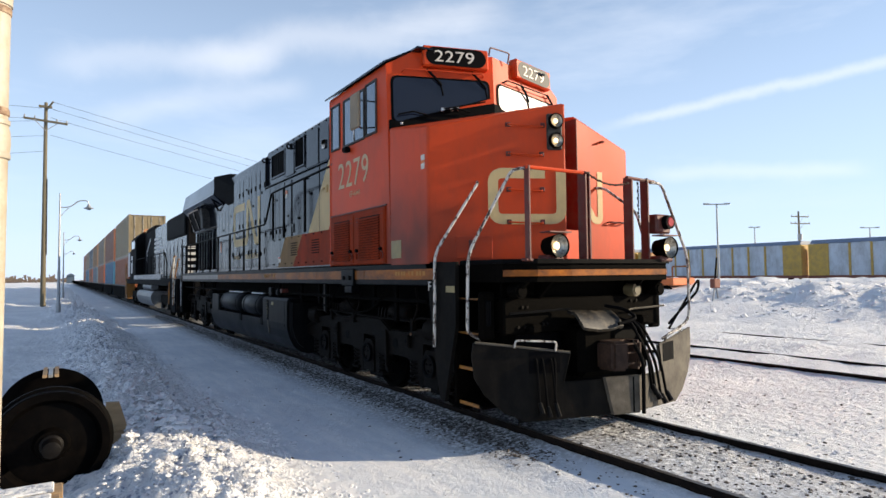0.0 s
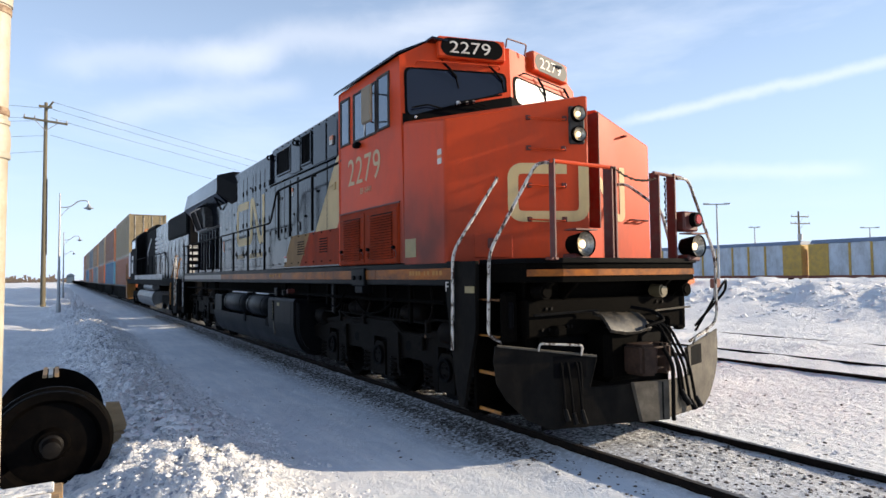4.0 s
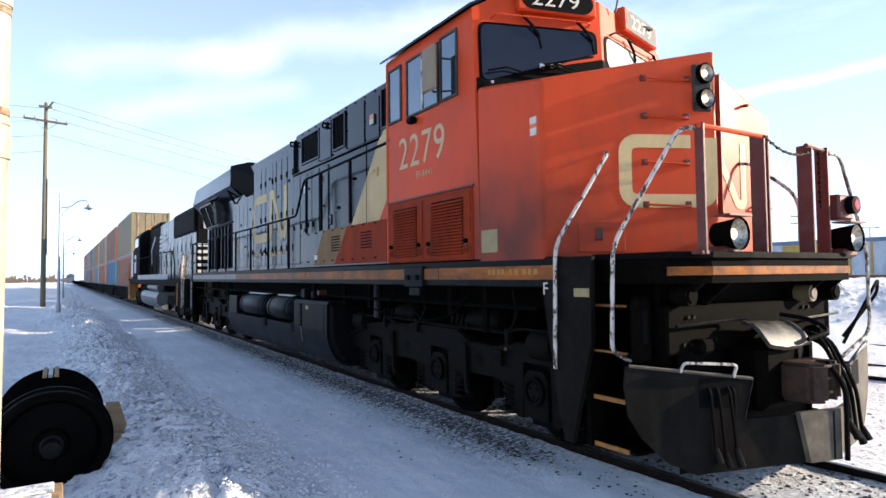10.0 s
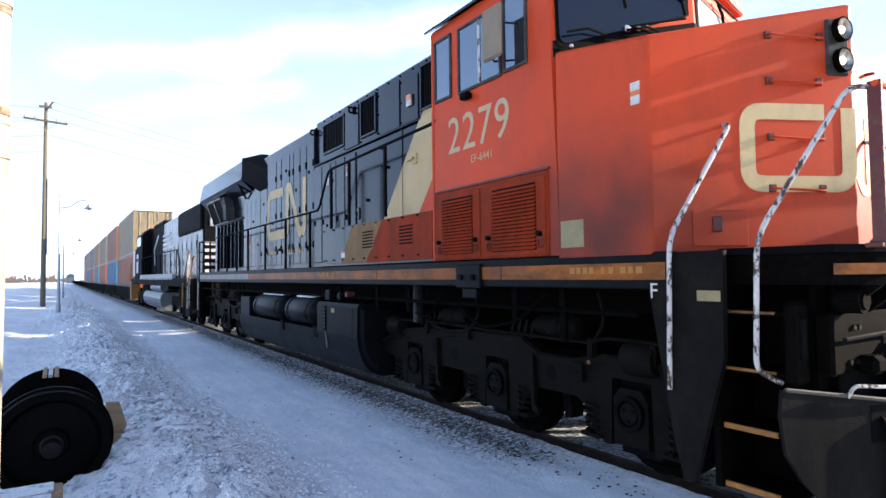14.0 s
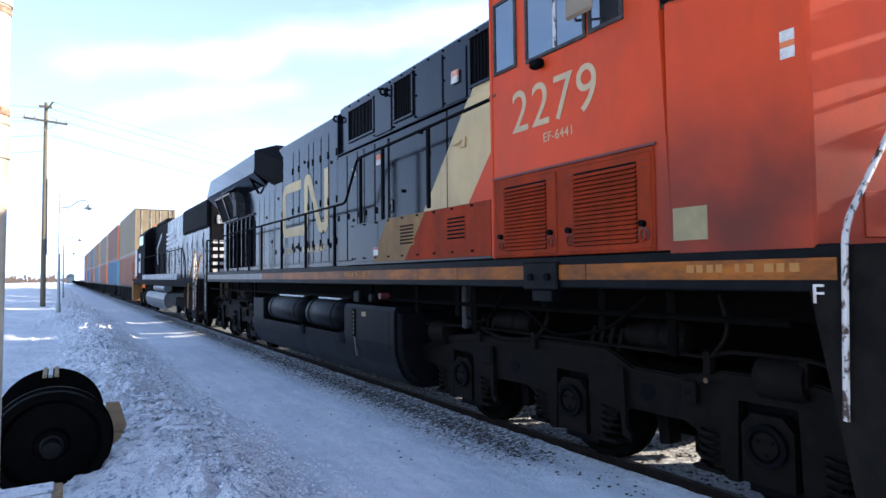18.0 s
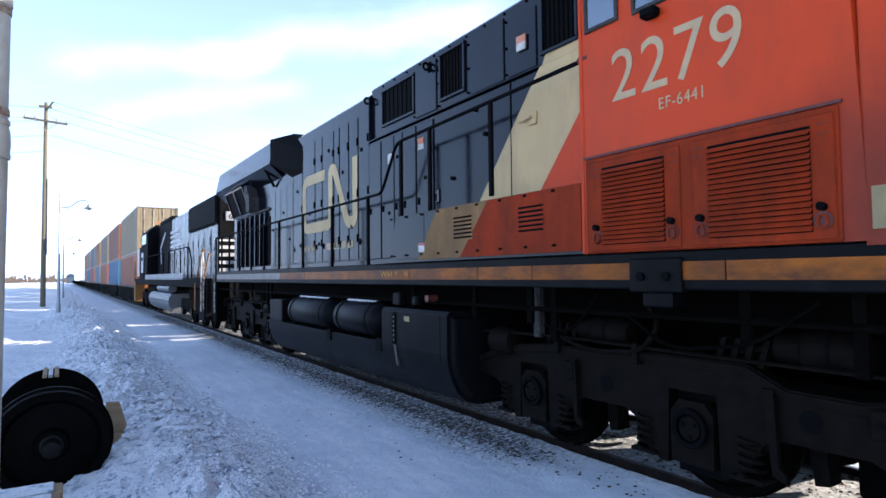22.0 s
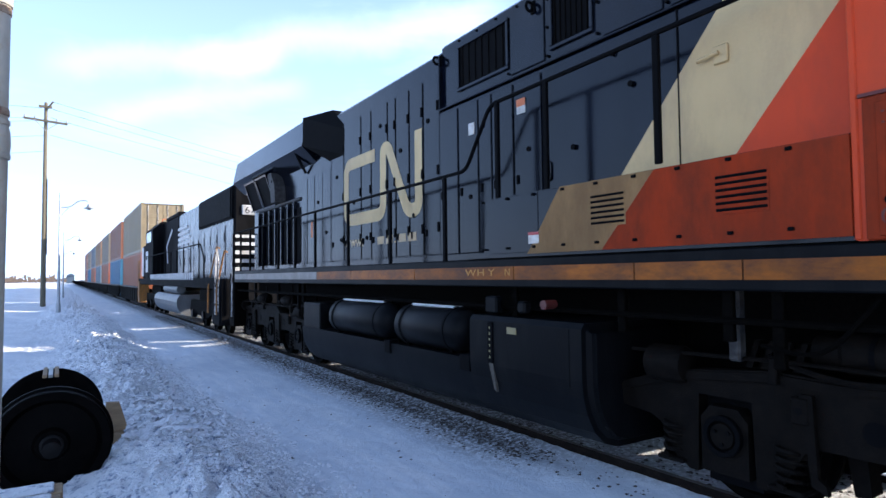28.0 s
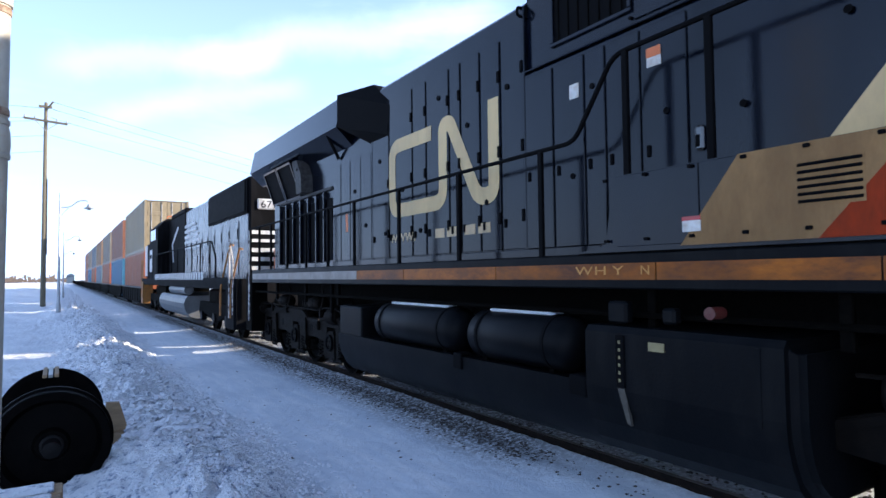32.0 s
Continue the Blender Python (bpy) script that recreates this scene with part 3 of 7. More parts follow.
def build_ground():
    xs = ladder([(-1500, -300, 300), (-300, -40, 26), (-40, -6, 1.7), (-6, -1, 0.3), (-1, 2.4, 0.05), (2.4, 8, 0.16), (8, 20, 0.5), (20, 45, 0.42), (45, 120, 6), (120, 400, 40), (400, 1600, 300)])
    ys = ladder([(-300, -40, 52), (-40, -4, 3), (-4, 2, 0.2), (2, 12, 0.07), (12, 24, 0.14), (24, 45, 0.4), (45, 90, 1.5), (90, 300, 15), (300, 2000, 170)])
    verts = [(x, y, ground_z(x, y)) for y in ys for x in xs]
    nx = len(xs)
    faces = [(j * nx + i, j * nx + i + 1, (j + 1) * nx + i + 1, (j + 1) * nx + i) for j in range(len(ys) - 1) for i in range(nx - 1)]
    me = bpy.data.meshes.new("ground")
    me.from_pydata(verts, [], faces)
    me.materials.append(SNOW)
    me.polygons.foreach_set("use_smooth", [True] * len(me.polygons))
    return tagged(new("ground", me), "snow-covered yard ground, trodden beside the track", "ground", kind="structure")


build_ground()


def rail_bm(x, y0, y1):
    prof = [(-0.070, -0.172), (0.070, -0.172), (0.070, -0.160), (0.012, -0.140), (0.010, -0.045), (0.036, -0.038), (0.037, -0.008), (0.028, 0.0), (-0.028, 0.0), (-0.037, -0.008), (-0.036, -0.038), (-0.010, -0.045), (-0.012, -0.140), (-0.070, -0.160)]
    return prism(B(), [(x + a, b) for a, b in prof], "y", y0, y1)


TRACKS = [(DC, -60, 600), (12.35, -60, 400), (17.35, -60, 400)]
for tx, ty0, ty1 in TRACKS:
    track = thing("railway_track", (tx, 0, -0.17), "rusty steel railway track lying in snow", "railway track", kind="structure")
    for off in (-0.755, 0.755):
        part("rail", rail_bm(tx + off, ty0, ty1), STEEL, track)
        part("railhead", box(B(), tx + off - 0.026, tx + off + 0.026, ty0, ty1, 0.0, 0.0025), SHINY if tx == DC else STEEL, track, "running surface polished by wheels" if tx == DC else "")


def scatter(name, count, region, size, mat, label, category, seed, flat=0.6, weight=None):
    """Many small angular lumps lying on the ground, as one body."""
    r = random.Random(seed)
    base = [Vector(p) for p in ((1, 0, 0), (-1, 0, 0), (0, 1, 0), (0, -1, 0), (0, 0, 1), (0.6, 0.6, 0.55), (-0.6, 0.6, 0.55), (-0.6, -0.6, 0.55), (0.6, -0.6, 0.55))]
    tri = [(0, 5, 8), (0, 8, 3), (0, 2, 5), (2, 6, 5), (2, 1, 6), (1, 7, 6), (1, 3, 7), (3, 8, 7), (4, 5, 6), (4, 6, 7), (4, 7, 8), (4, 8, 5)]
    verts, faces = [], []
    while len(verts) < count * 9:
        x, y = r.uniform(*region[0]), region[1][0] + (region[1][1] - region[1][0]) * r.random() ** 1.7
        if weight and r.random() > weight(x, y):
            continue
        k = size[0] + (size[1] - size[0]) * r.random() ** 3
        z = ground_z(x, y) - k * 0.12
        a = r.uniform(0, 6.28)
        ca, sa = math.cos(a), math.sin(a)
        n0 = len(verts)
        for p in base:
            q = p * (k * r.uniform(0.65, 1.25))
            verts.append((x + q.x * ca - q.y * sa, y + q.x * sa + q.y * ca, z + q.z * flat))
        faces += [(n0 + i, n0 + j, n0 + m) for i, j, m in tri]
    me = bpy.data.meshes.new(name)
    me.from_pydata(verts, [], faces)
    me.materials.append(mat)
    return tagged(new(name, me), label, category, kind="stuff")


GRAVEL = material("dark_wet_gravel", (0.06, 0.052, 0.048), 0.8, vary=0.4, scale=9, dirt=(0.16, 0.13, 0.11), dirt_amount=0.4)
LUMP = material("snow_lumps", (0.74, 0.74, 0.76), 0.8, vary=0.06, scale=20, fine=60, bump=0.3)
scatter("gravel", 13000, ((3.05, 4.50), (1.0, 34)), (0.005, 0.026), GRAVEL, "loose dark gravel in the snow beside the rail", "gravel", 3, weight=lambda x, y: (0.004 + 0.996 * max(0.0, 1 - abs(x - 4.32) / 0.5)) * (0.05 if y < 4.8 else 1.0))
scatter("gravel", 3200, ((4.65, 6.06), (1.5, 22)), (0.008, 0.03), GRAVEL, "loose dark gravel between the rails", "gravel", 4)
scatter("gravel", 700, ((6.1, 10.5), (1.5, 18)), (0.006, 0.03), GRAVEL, "stray gravel on the snow", "gravel", 8)
scatter("snow_lumps", 30000, ((-0.9, 2.4), (3.6, 34)), (0.005, 0.028), LUMP, "broken snow lumps on the ploughed ridge", "snow", 6, 0.75, weight=lambda x, y: 0.06 + bump1(x, 1.15, 0.72))
scatter("snow_lumps", 5200, ((0.05, 2.05), (7.0, 33)), (0.022, 0.075), LUMP, "frozen snow chunks thrown up along the ploughed ridge", "snow", 16, 0.7, weight=lambda x, y: bump1(x, 1.1, 0.7))
scatter("snow_lumps", 1800, ((21, 36), (-2, 22)), (0.04, 0.20), LUMP, "broken snow lumps on the ploughed bank", "snow", 7, 0.8)
scatter("snow_lumps", 1500, ((6.2, 11.4), (1.2, 16)), (0.008, 0.035), LUMP, "small snow lumps beside the rail", "snow", 9, 0.7)
scatter("dirt_clods", 140, ((-0.2, 3.0), (4, 26)), (0.007, 0.026), GRAVEL, "dark clods scattered on the snow", "gravel", 10)


# ---- leading locomotive ----
LEAD_MID = 14.6
lead = thing("diesel_locomotive", (DC, LEAD_MID, 0), "red, black and cream diesel locomotive with dirty paint", "locomotive", "train")
MOVERS.append(lead)
LX, RX = DC - 1.53, DC + 1.53         # cab sides
HX, HR = DC - 1.184, DC + 1.184       # hood sides
RIDGE, NL, DOOR, NR = (5.43, 5.61), (LX, 6.37), (5.87, 5.91), (6.93, 5.93)


def lead_frame():
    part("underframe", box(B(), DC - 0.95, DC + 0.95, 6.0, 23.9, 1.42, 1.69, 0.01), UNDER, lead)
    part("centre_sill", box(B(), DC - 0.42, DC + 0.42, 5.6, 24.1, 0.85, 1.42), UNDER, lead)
    for x0, x1 in ((LX + 0.01, LX + 0.10), (RX - 0.10, RX - 0.01)):
        part("side_sill", box(B(), x0, x1, 6.2, 24.15, 1.66, 1.95, 0.012), TANKM, lead)
    y = 6.25
    while y < 24.0:
        ln = min(random.choice((0.9, 1.2, 1.5, 2.0)), 24.1 - y)
        part("reflective_strip", box(B(), LX + 0.002, LX + 0.03, y, y + ln - 0.012, 1.735, 1.868), GOLD if y < 17.5 else PALESTRIP, lead, "scuffed gold reflective strip" if y < 17.5 else "dull grey reflective strip")
        y += ln
    deck = B()
    box(deck, LX + 0.02, RX - 0.02, 9.4, 24.15, 1.90, 1.955)
    part("walkway", deck, UNDER, lead)
    # jacking pad and bolts under the strip
    pad = box(B(), LX - 0.03, LX + 0.08, 8.58, 9.05, 1.64, 1.90, 0.012)
    part("jacking_pad", pad, TANKM, lead)
    part("jacking_foot", box(B(), LX - 0.02, LX + 0.16, 8.66, 8.93, 1.53, 1.64, 0.01), TANKM, lead)
    for y in (8.70, 8.93):
        part("bolt", cyl(B(), (LX - 0.05, y, 1.76), (LX - 0.03, y, 1.76), 0.035, seg=10), BLACK_AND_SHADE, lead)


def lead_cab():
    # walls: plan outline with a shallow wedge at the front
    plan = [(LX, 9.55), (LX, 7.36), (DC, 6.90), (RX + 0.18, 7.38), (RX + 0.18, 9.55)]
    bm = B()
    lo = [bm.verts.new((x, y, 1.955)) for x, y in plan]
    tops = [4.76, 4.76, 5.0, 4.76, 4.76]
    hi = [bm.verts.new((x, y + (0.043 * (z - 1.955) if i in (1, 2, 3) else 0), z)) for i, ((x, y), z) in enumerate(zip(plan, tops))]
    sh = {}
    for i in (0, 1, 3, 4):
        x, y = plan[i]
        sgn = 1 if x < DC else -1
        yy = y if i in (0, 4) else y - 0.108 + 0.129
        sh[i] = bm.verts.new((x + sgn * 0.36, yy, 4.965))
    for i in range(5):
        j = (i + 1) % 5
        if (i, j) == (1, 2):
            bm.faces.new((lo[1], lo[2], hi[2], sh[1], hi[1]))
        elif (i, j) == (2, 3):
            bm.faces.new((lo[2], lo[3], hi[3], sh[3], hi[2]))
        elif (i, j) == (4, 0):
            bm.faces.new((lo[4], lo[0], hi[0], sh[0], sh[4], hi[4]))
        else:
            bm.faces.new((lo[i], lo[j], hi[j], hi[i]))
    bm.faces.new((hi[0], hi[1], sh[1], sh[0]))
    bm.faces.new((hi[3], hi[4], sh[4], sh[3]))
    bm.faces.new((sh[0], sh[1], hi[2], sh[3], sh[4]))
    bm.faces.new(lo[::-1])
    bmesh.ops.recalc_face_normals(bm, faces=bm.faces)
    part("cab_shell", bm, RED, lead)
    # black roof skin with an eave over the side windows
    for sgn in (-1,):
        bm = B()
        q = [(DC + sgn * 1.60, 4.745), (DC + sgn * 1.18, 4.975), (DC + sgn * 1.18, 5.0), (DC + sgn * 1.60, 4.775)]
        prism(bm, q, "y", 7.42, 9.62)
        part("roof_eave", bm, BLACK, lead)
    part("roof_panel", prism(B(), [(DC - 1.18, 4.968), (DC, 5.01), (DC + 1.18, 4.968), (DC + 1.18, 4.995), (DC, 5.035), (DC - 1.18, 4.995)], "y", 7.2, 9.62), BLACK, lead)
    part("roof_air_unit", box(B(), DC - 0.6, DC + 0.6, 8.0, 9.3, 5.02, 5.16, 0.04), BLACK, lead)
    # side windows
    for y0, y1, z0, z1 in ((9.15, 9.45, 3.89, 4.58), (8.21, 8.94, 3.87, 4.57), (7.80, 8.11, 3.88, 4.60)):
        fr = B()
        t = 0.035
        for a, b, c, d in ((y0 - t, y1 + t, z1, z1 + t), (y0 - t, y1 + t, z0 - t, z0), (y0 - t, y0, z0, z1), (y1, y1 + t, z0, z1)):
            box(fr, LX - 0.022, LX + 0.02, a, b, c, d, 0.006)
        part("window_frame", fr, PALEBRACKET, lead, "dull metal window frame")
        part("window_pane", box(B(), LX - 0.008, LX + 0.01, y0, y1, z0, z1), SIDEGLASS, lead, "side window reflecting the sky")
    part("window_bar", box(B(), LX - 0.016, LX + 0.0, 8.54, 8.58, 3.87, 4.57), WORNWHITE, lead)
    # sun shade and mirror board beside the window
    mirror = part("mirror", box(B(), LX - 0.24, LX - 0.19, 7.90, 8.20, 3.93, 4.46, 0.02), MIRRORTAN, lead, "folded tan mirror housing")
    part("mirror_arm", tube(B(), [(LX, 8.3, 4.45), (LX - 0.2, 8.12, 4.40)], 0.012), BLACK, mirror)
    part("mirror_arm", tube(B(), [(LX, 8.3, 4.02), (LX - 0.2, 8.12, 4.02)], 0.012), BLACK, mirror)
    part("marker_bracket", box(B(), LX - 0.10, LX, 8.70, 8.84, 3.73, 3.81, 0.02), BLACK_AND_SHADE, lead)
    # the louvred compartment below
    part("compartment_panel", box(B(), LX - 0.022, LX + 0.01, 7.50, 9.50, 1.955, 2.76, 0.01), GRIMYRED, lead)
    for y0, y1 in ((8.69, 9.30), (7.65, 8.33)):
        door = part("louvre_door", box(B(), LX - 0.034, LX - 0.02, y0 - 0.13, y1 + 0.13, 1.975, 2.72, 0.006), GRIMYRED, lead)
        # black sheet that paints the shade between the slats
        part("louvre_back", box(B(), LX - 0.0375, LX - 0.034, y0, y1, 2.02, 2.66), BLACK_AND_SHADE, door)
        n = 17
        slat = None
        for k in range(n):
            z = 2.03 + k * (0.62 / n)
            bm = B()
            prism(bm, [(LX - 0.036, z + 0.030), (LX - 0.060, z), (LX - 0.056, z - 0.004), (LX - 0.034, z + 0.022)], "y", y0, y1)
            part("louvre_slat", bm, GRIMYRED, door)
        for yy, zz in ((y0 - 0.06, 2.13), (y1 + 0.06, 2.13)):
            part("latch", cyl(B(), (LX - 0.042, yy, zz - 0.045), (LX - 0.03, yy, zz - 0.045), 0.055, seg=16), DARKRED, door)
            part("latch_ring", tube(B(), [(LX - 0.05, yy + 0.03 * math.cos(k * 0.785), zz - 0.05 + 0.04 * math.sin(k * 0.785)) for k in range(9)], 0.009, 6), GRIMYRED, door)
            part("latch_knob", cyl(B(), (LX - 0.075, yy, zz + 0.04), (LX - 0.03, yy, zz + 0.035), 0.026, seg=10), BLACK_AND_SHADE, door)
        for zz in (2.60, 2.66):
            for yy in (y0 - 0.05, y0 - 0.09, y1 + 0.05, y1 + 0.09):
                part("rivet", cyl(B(), (LX - 0.038, yy, zz), (LX - 0.033, yy, zz), 0.008, seg=6), DARKRED, door)
    # writing
    side = on_plane((LX - 0.003, 9.215, 3.195), (0, -1, 0), (0, 0, 1))
    lettering("road_number", "2279", 0.43, NUMBER, lead, side, "large cream painted number", 0.92, 1.08)
    lettering("class_mark", "EF-6441", 0.09, NUMBER, lead, on_plane((LX - 0.003, 8.75, 3.025), (0, -1, 0), (0, 0, 1)), "", 0.88, 1.12)
    part("sticker", box(B(), LX - 0.004, LX, 7.07, 7.35, 2.02, 2.26), YSTICK, lead, "faded yellow sticker")
    # seams
    for y in (9.545,):
        part("corner_strip", box(B(), LX - 0.012, LX + 0.03, y - 0.02, y + 0.02, 1.96, 4.74, 0.008), RED, lead)
    part("belt_seam", box(B(), LX - 0.020, LX + 0.01, 7.48, 9.52, 2.765, 2.785), DARKRED, lead)


def lead_windscreens():
    for sgn in (-1, 1):
        a = Vector((DC - 1.53, 7.36, 0)) if sgn < 0 else Vector((DC + 1.71, 7.38, 0))
        b = Vector((DC + sgn * 0.0, 6.90, 0))
        u = (b - a).normalized() if sgn < 0 else (a - b).normalized()
        o = a if sgn < 0 else b
        o = o + Vector((0, -1.955 * 0.043, 0))
        m = on_plane(o, u, (0, 0.043, 1))
        w = 1.6 if sgn < 0 else 1.78
        lo = [(0.09, 3.93), (w - 0.10, 4.26), (w - 0.10, 4.60), (0.09, 4.58)] if sgn < 0 else [(0.10, 4.26), (w - 0.10, 3.93), (w - 0.10, 4.58), (0.10, 4.60)]
        bm = B()
        cx, cy = sum(p[0] for p in lo) / 4, sum(p[1] for p in lo) / 4
        ring = bend([(p[0], p[1], 0) for p in lo + lo[:2]], 0.10, 4)[5:-1]
        grow = [(cx + (p.x - cx) * 1.05, cy + (p.y - cy) * 1.12) for p in ring]
        vs = [bm.verts.new(m @ Vector((p[0], p[1], 0.012))) for p in grow]
        bm.faces.new(vs)
        part("windscreen_gasket", bm, BLACK_AND_SHADE, lead)
        low = [(0.02, 3.80), (w, 4.13), (w, 4.30), (0.02, 3.96)] if sgn < 0 else [(0.0, 4.13), (w, 3.72), (w, 3.96), (0.0, 4.30)]
        bm = B()
        bm.faces.new([bm.verts.new(m @ Vector((p[0], p[1], 0.008))) for p in low])
        part("glare_panel", bm, BLACK_AND_SHADE, lead, "black panel below the windscreen")
        bm = B()
        bm.faces.new([bm.verts.new(m @ Vector((p.x, p.y, 0.018))) for p in ring])
        # the pane towards the sun gets the paler copy of the glass
        part("windscreen", bm, GLASS if sgn < 0 else SUNLITGLASS, lead, "dark windscreen pane" if sgn < 0 else "windscreen pane painted pale as if sunlit")
        # wipers
        for f in (0.35, 0.75):
            base = Vector((w * f, 3.98 + 0.2 * (f if sgn < 0 else 1 - f), 0.05))
            tip = base + Vector((-0.42 * (1 if sgn < 0 else -1), -0.02, 0.02))
            wiper = part("wiper", tube(B(), [m @ base, m @ (base + Vector((-0.2, 0.03, 0.03)) ), m @ tip], 0.011, 6), BLACK_AND_SHADE, lead)
        # number board
        nb = part("number_board", box(B(), 0.52, 1.50, 4.755, 5.055, -0.05, 0.10, 0.02, m=m) if sgn < 0 else box(B(), 0.47, 1.44, 4.79, 5.09, -0.05, 0.10, 0.02, m=m), RED, lead)
        x0, up = (0.60, 0.0) if sgn < 0 else (0.55, 0.03)
        bm = B()
        vs = []
        for k in range(24):
            t = 2 * math.pi * k / 24
            px = math.copysign(min(0.45, abs(0.30) + 0.15 * abs(math.cos(t))), math.cos(t)) if abs(math.cos(t)) > 1e-6 else 0.30
            vs.append(bm.verts.new(m @ Vector((x0 + 0.41 + px, 4.905 + up + 0.135 * math.sin(t), 0.103))))
        bm.faces.new(vs)
        # black panel on the shaded side, its greyed sunlit copy on the other
        part("number_panel", bm, BLACK_AND_SHADE if sgn < 0 else SUNPANEL, nb, "black number panel" if sgn < 0 else "number panel greyed as if sunlit")
        lettering("board_number", "2279", 0.17, STICKER, nb, m @ Matrix.Translation((x0 + 0.075, 4.825 + up, 0.106)), "", 1.28, 1.02)
        part("visor_rail", tube(B(), bend([m @ Vector((0.22, 4.66, 0.0)), m @ Vector((0.26, 4.69, 0.07)), m @ Vector((1.42, 4.70, 0.07)), m @ Vector((1.44, 4.68, 0.0))], 0.03), 0.010, 6), RED if sgn < 0 else BLACK_AND_SHADE, lead)
        # arms of the upper wipers, glare bar and clutter along the foot of the pane
        for f in (0.36, 0.78):
            q = m @ Vector((w * f, 4.72, 0.05))
            arm = part("wiper_arm", tube(B(), [q, m @ Vector((w * f + 0.12, 4.60, 0.06)), m @ Vector((w * f + 0.22, 4.50, 0.035))], 0.018, 6), BLACK_AND_SHADE, lead)
            part("wiper_blade", tube(B(), [m @ Vector((w * f + 0.20, 4.56, 0.03)), m @ Vector((w * f + 0.24, 4.36, 0.03))], 0.010, 5), BLACK_AND_SHADE, arm)
        e = -1 if sgn < 0 else 1
        part("cowl_bar", tube(B(), [m @ Vector((w * 0.5 - 0.5 * e, 4.10 - 0.20 * 0.3, 0.07)), m @ Vector((w * 0.5, 4.14, 0.10)), m @ Vector((w * 0.5 + 0.62, 4.18 + (0.10 if sgn < 0 else -0.1), 0.10))], 0.014, 6), BLACK_AND_SHADE, lead)
        for f, z, k in ((0.50, 4.14, 0.03), (0.58, 4.15, 0.022), (0.64, 4.17, 0.02), (0.12, 3.91, 0.018)):
            part("wiper_pivot", box(B(), w * f - k, w * f + k, z - k, z + k, 0.03, 0.06, 0.008, m=m), STICKER if f > 0.5 else GALVB, lead)
    # grab loop on the roof
    part("roof_grab", tube(B(), bend([(DC - 0.1, 6.98, 4.98), (DC - 0.1, 6.95, 5.1), (DC + 0.3, 7.0, 5.1), (DC + 0.3, 7.05, 4.95)], 0.04), 0.012, 6), DARKRED, lead)


NU = (Vector((RIDGE[0], RIDGE[1], 0)) - Vector((NL[0], NL[1], 0))).normalized()     # along the shaded face of the nose
NM = on_plane((NL[0], NL[1], 0), NU, (0, 0, 1))
NW = (Vector((RIDGE[0], RIDGE[1], 0)) - Vector((NL[0], NL[1], 0))).length
FU = (Vector((NR[0], NR[1], 0)) - Vector((DOOR[0], DOOR[1], 0))).normalized()     # along the sunlit face
FM = on_plane((DOOR[0], DOOR[1], 0), FU, (0, 0, 1))
FW = (Vector((NR[0], NR[1], 0)) - Vector((DOOR[0], DOOR[1], 0))).length


def block(plan, tops, z0=1.93, bev=0.0):
    """A solid on a ground plan whose top corners have heights of their own."""
    bm = B()
    lo = [bm.verts.new((x, y, z0)) for x, y in plan]
    hi = [bm.verts.new((x, y, z)) for (x, y), z in zip(plan, tops)]
    n = len(plan)
    for i in range(n):
        j = (i + 1) % n
        bm.faces.new((lo[i], lo[j], hi[j], hi[i]))
    bm.faces.new(hi)
    bm.faces.new(lo[::-1])
    bmesh.ops.recalc_face_normals(bm, faces=bm.faces)
    if bev:
        bmesh.ops.bevel(bm, geom=[e for e in bm.edges if not (e.verts[0] in lo and e.verts[1] in lo)], offset=bev, segments=2, affect="EDGES", profile=0.5)
    return bm


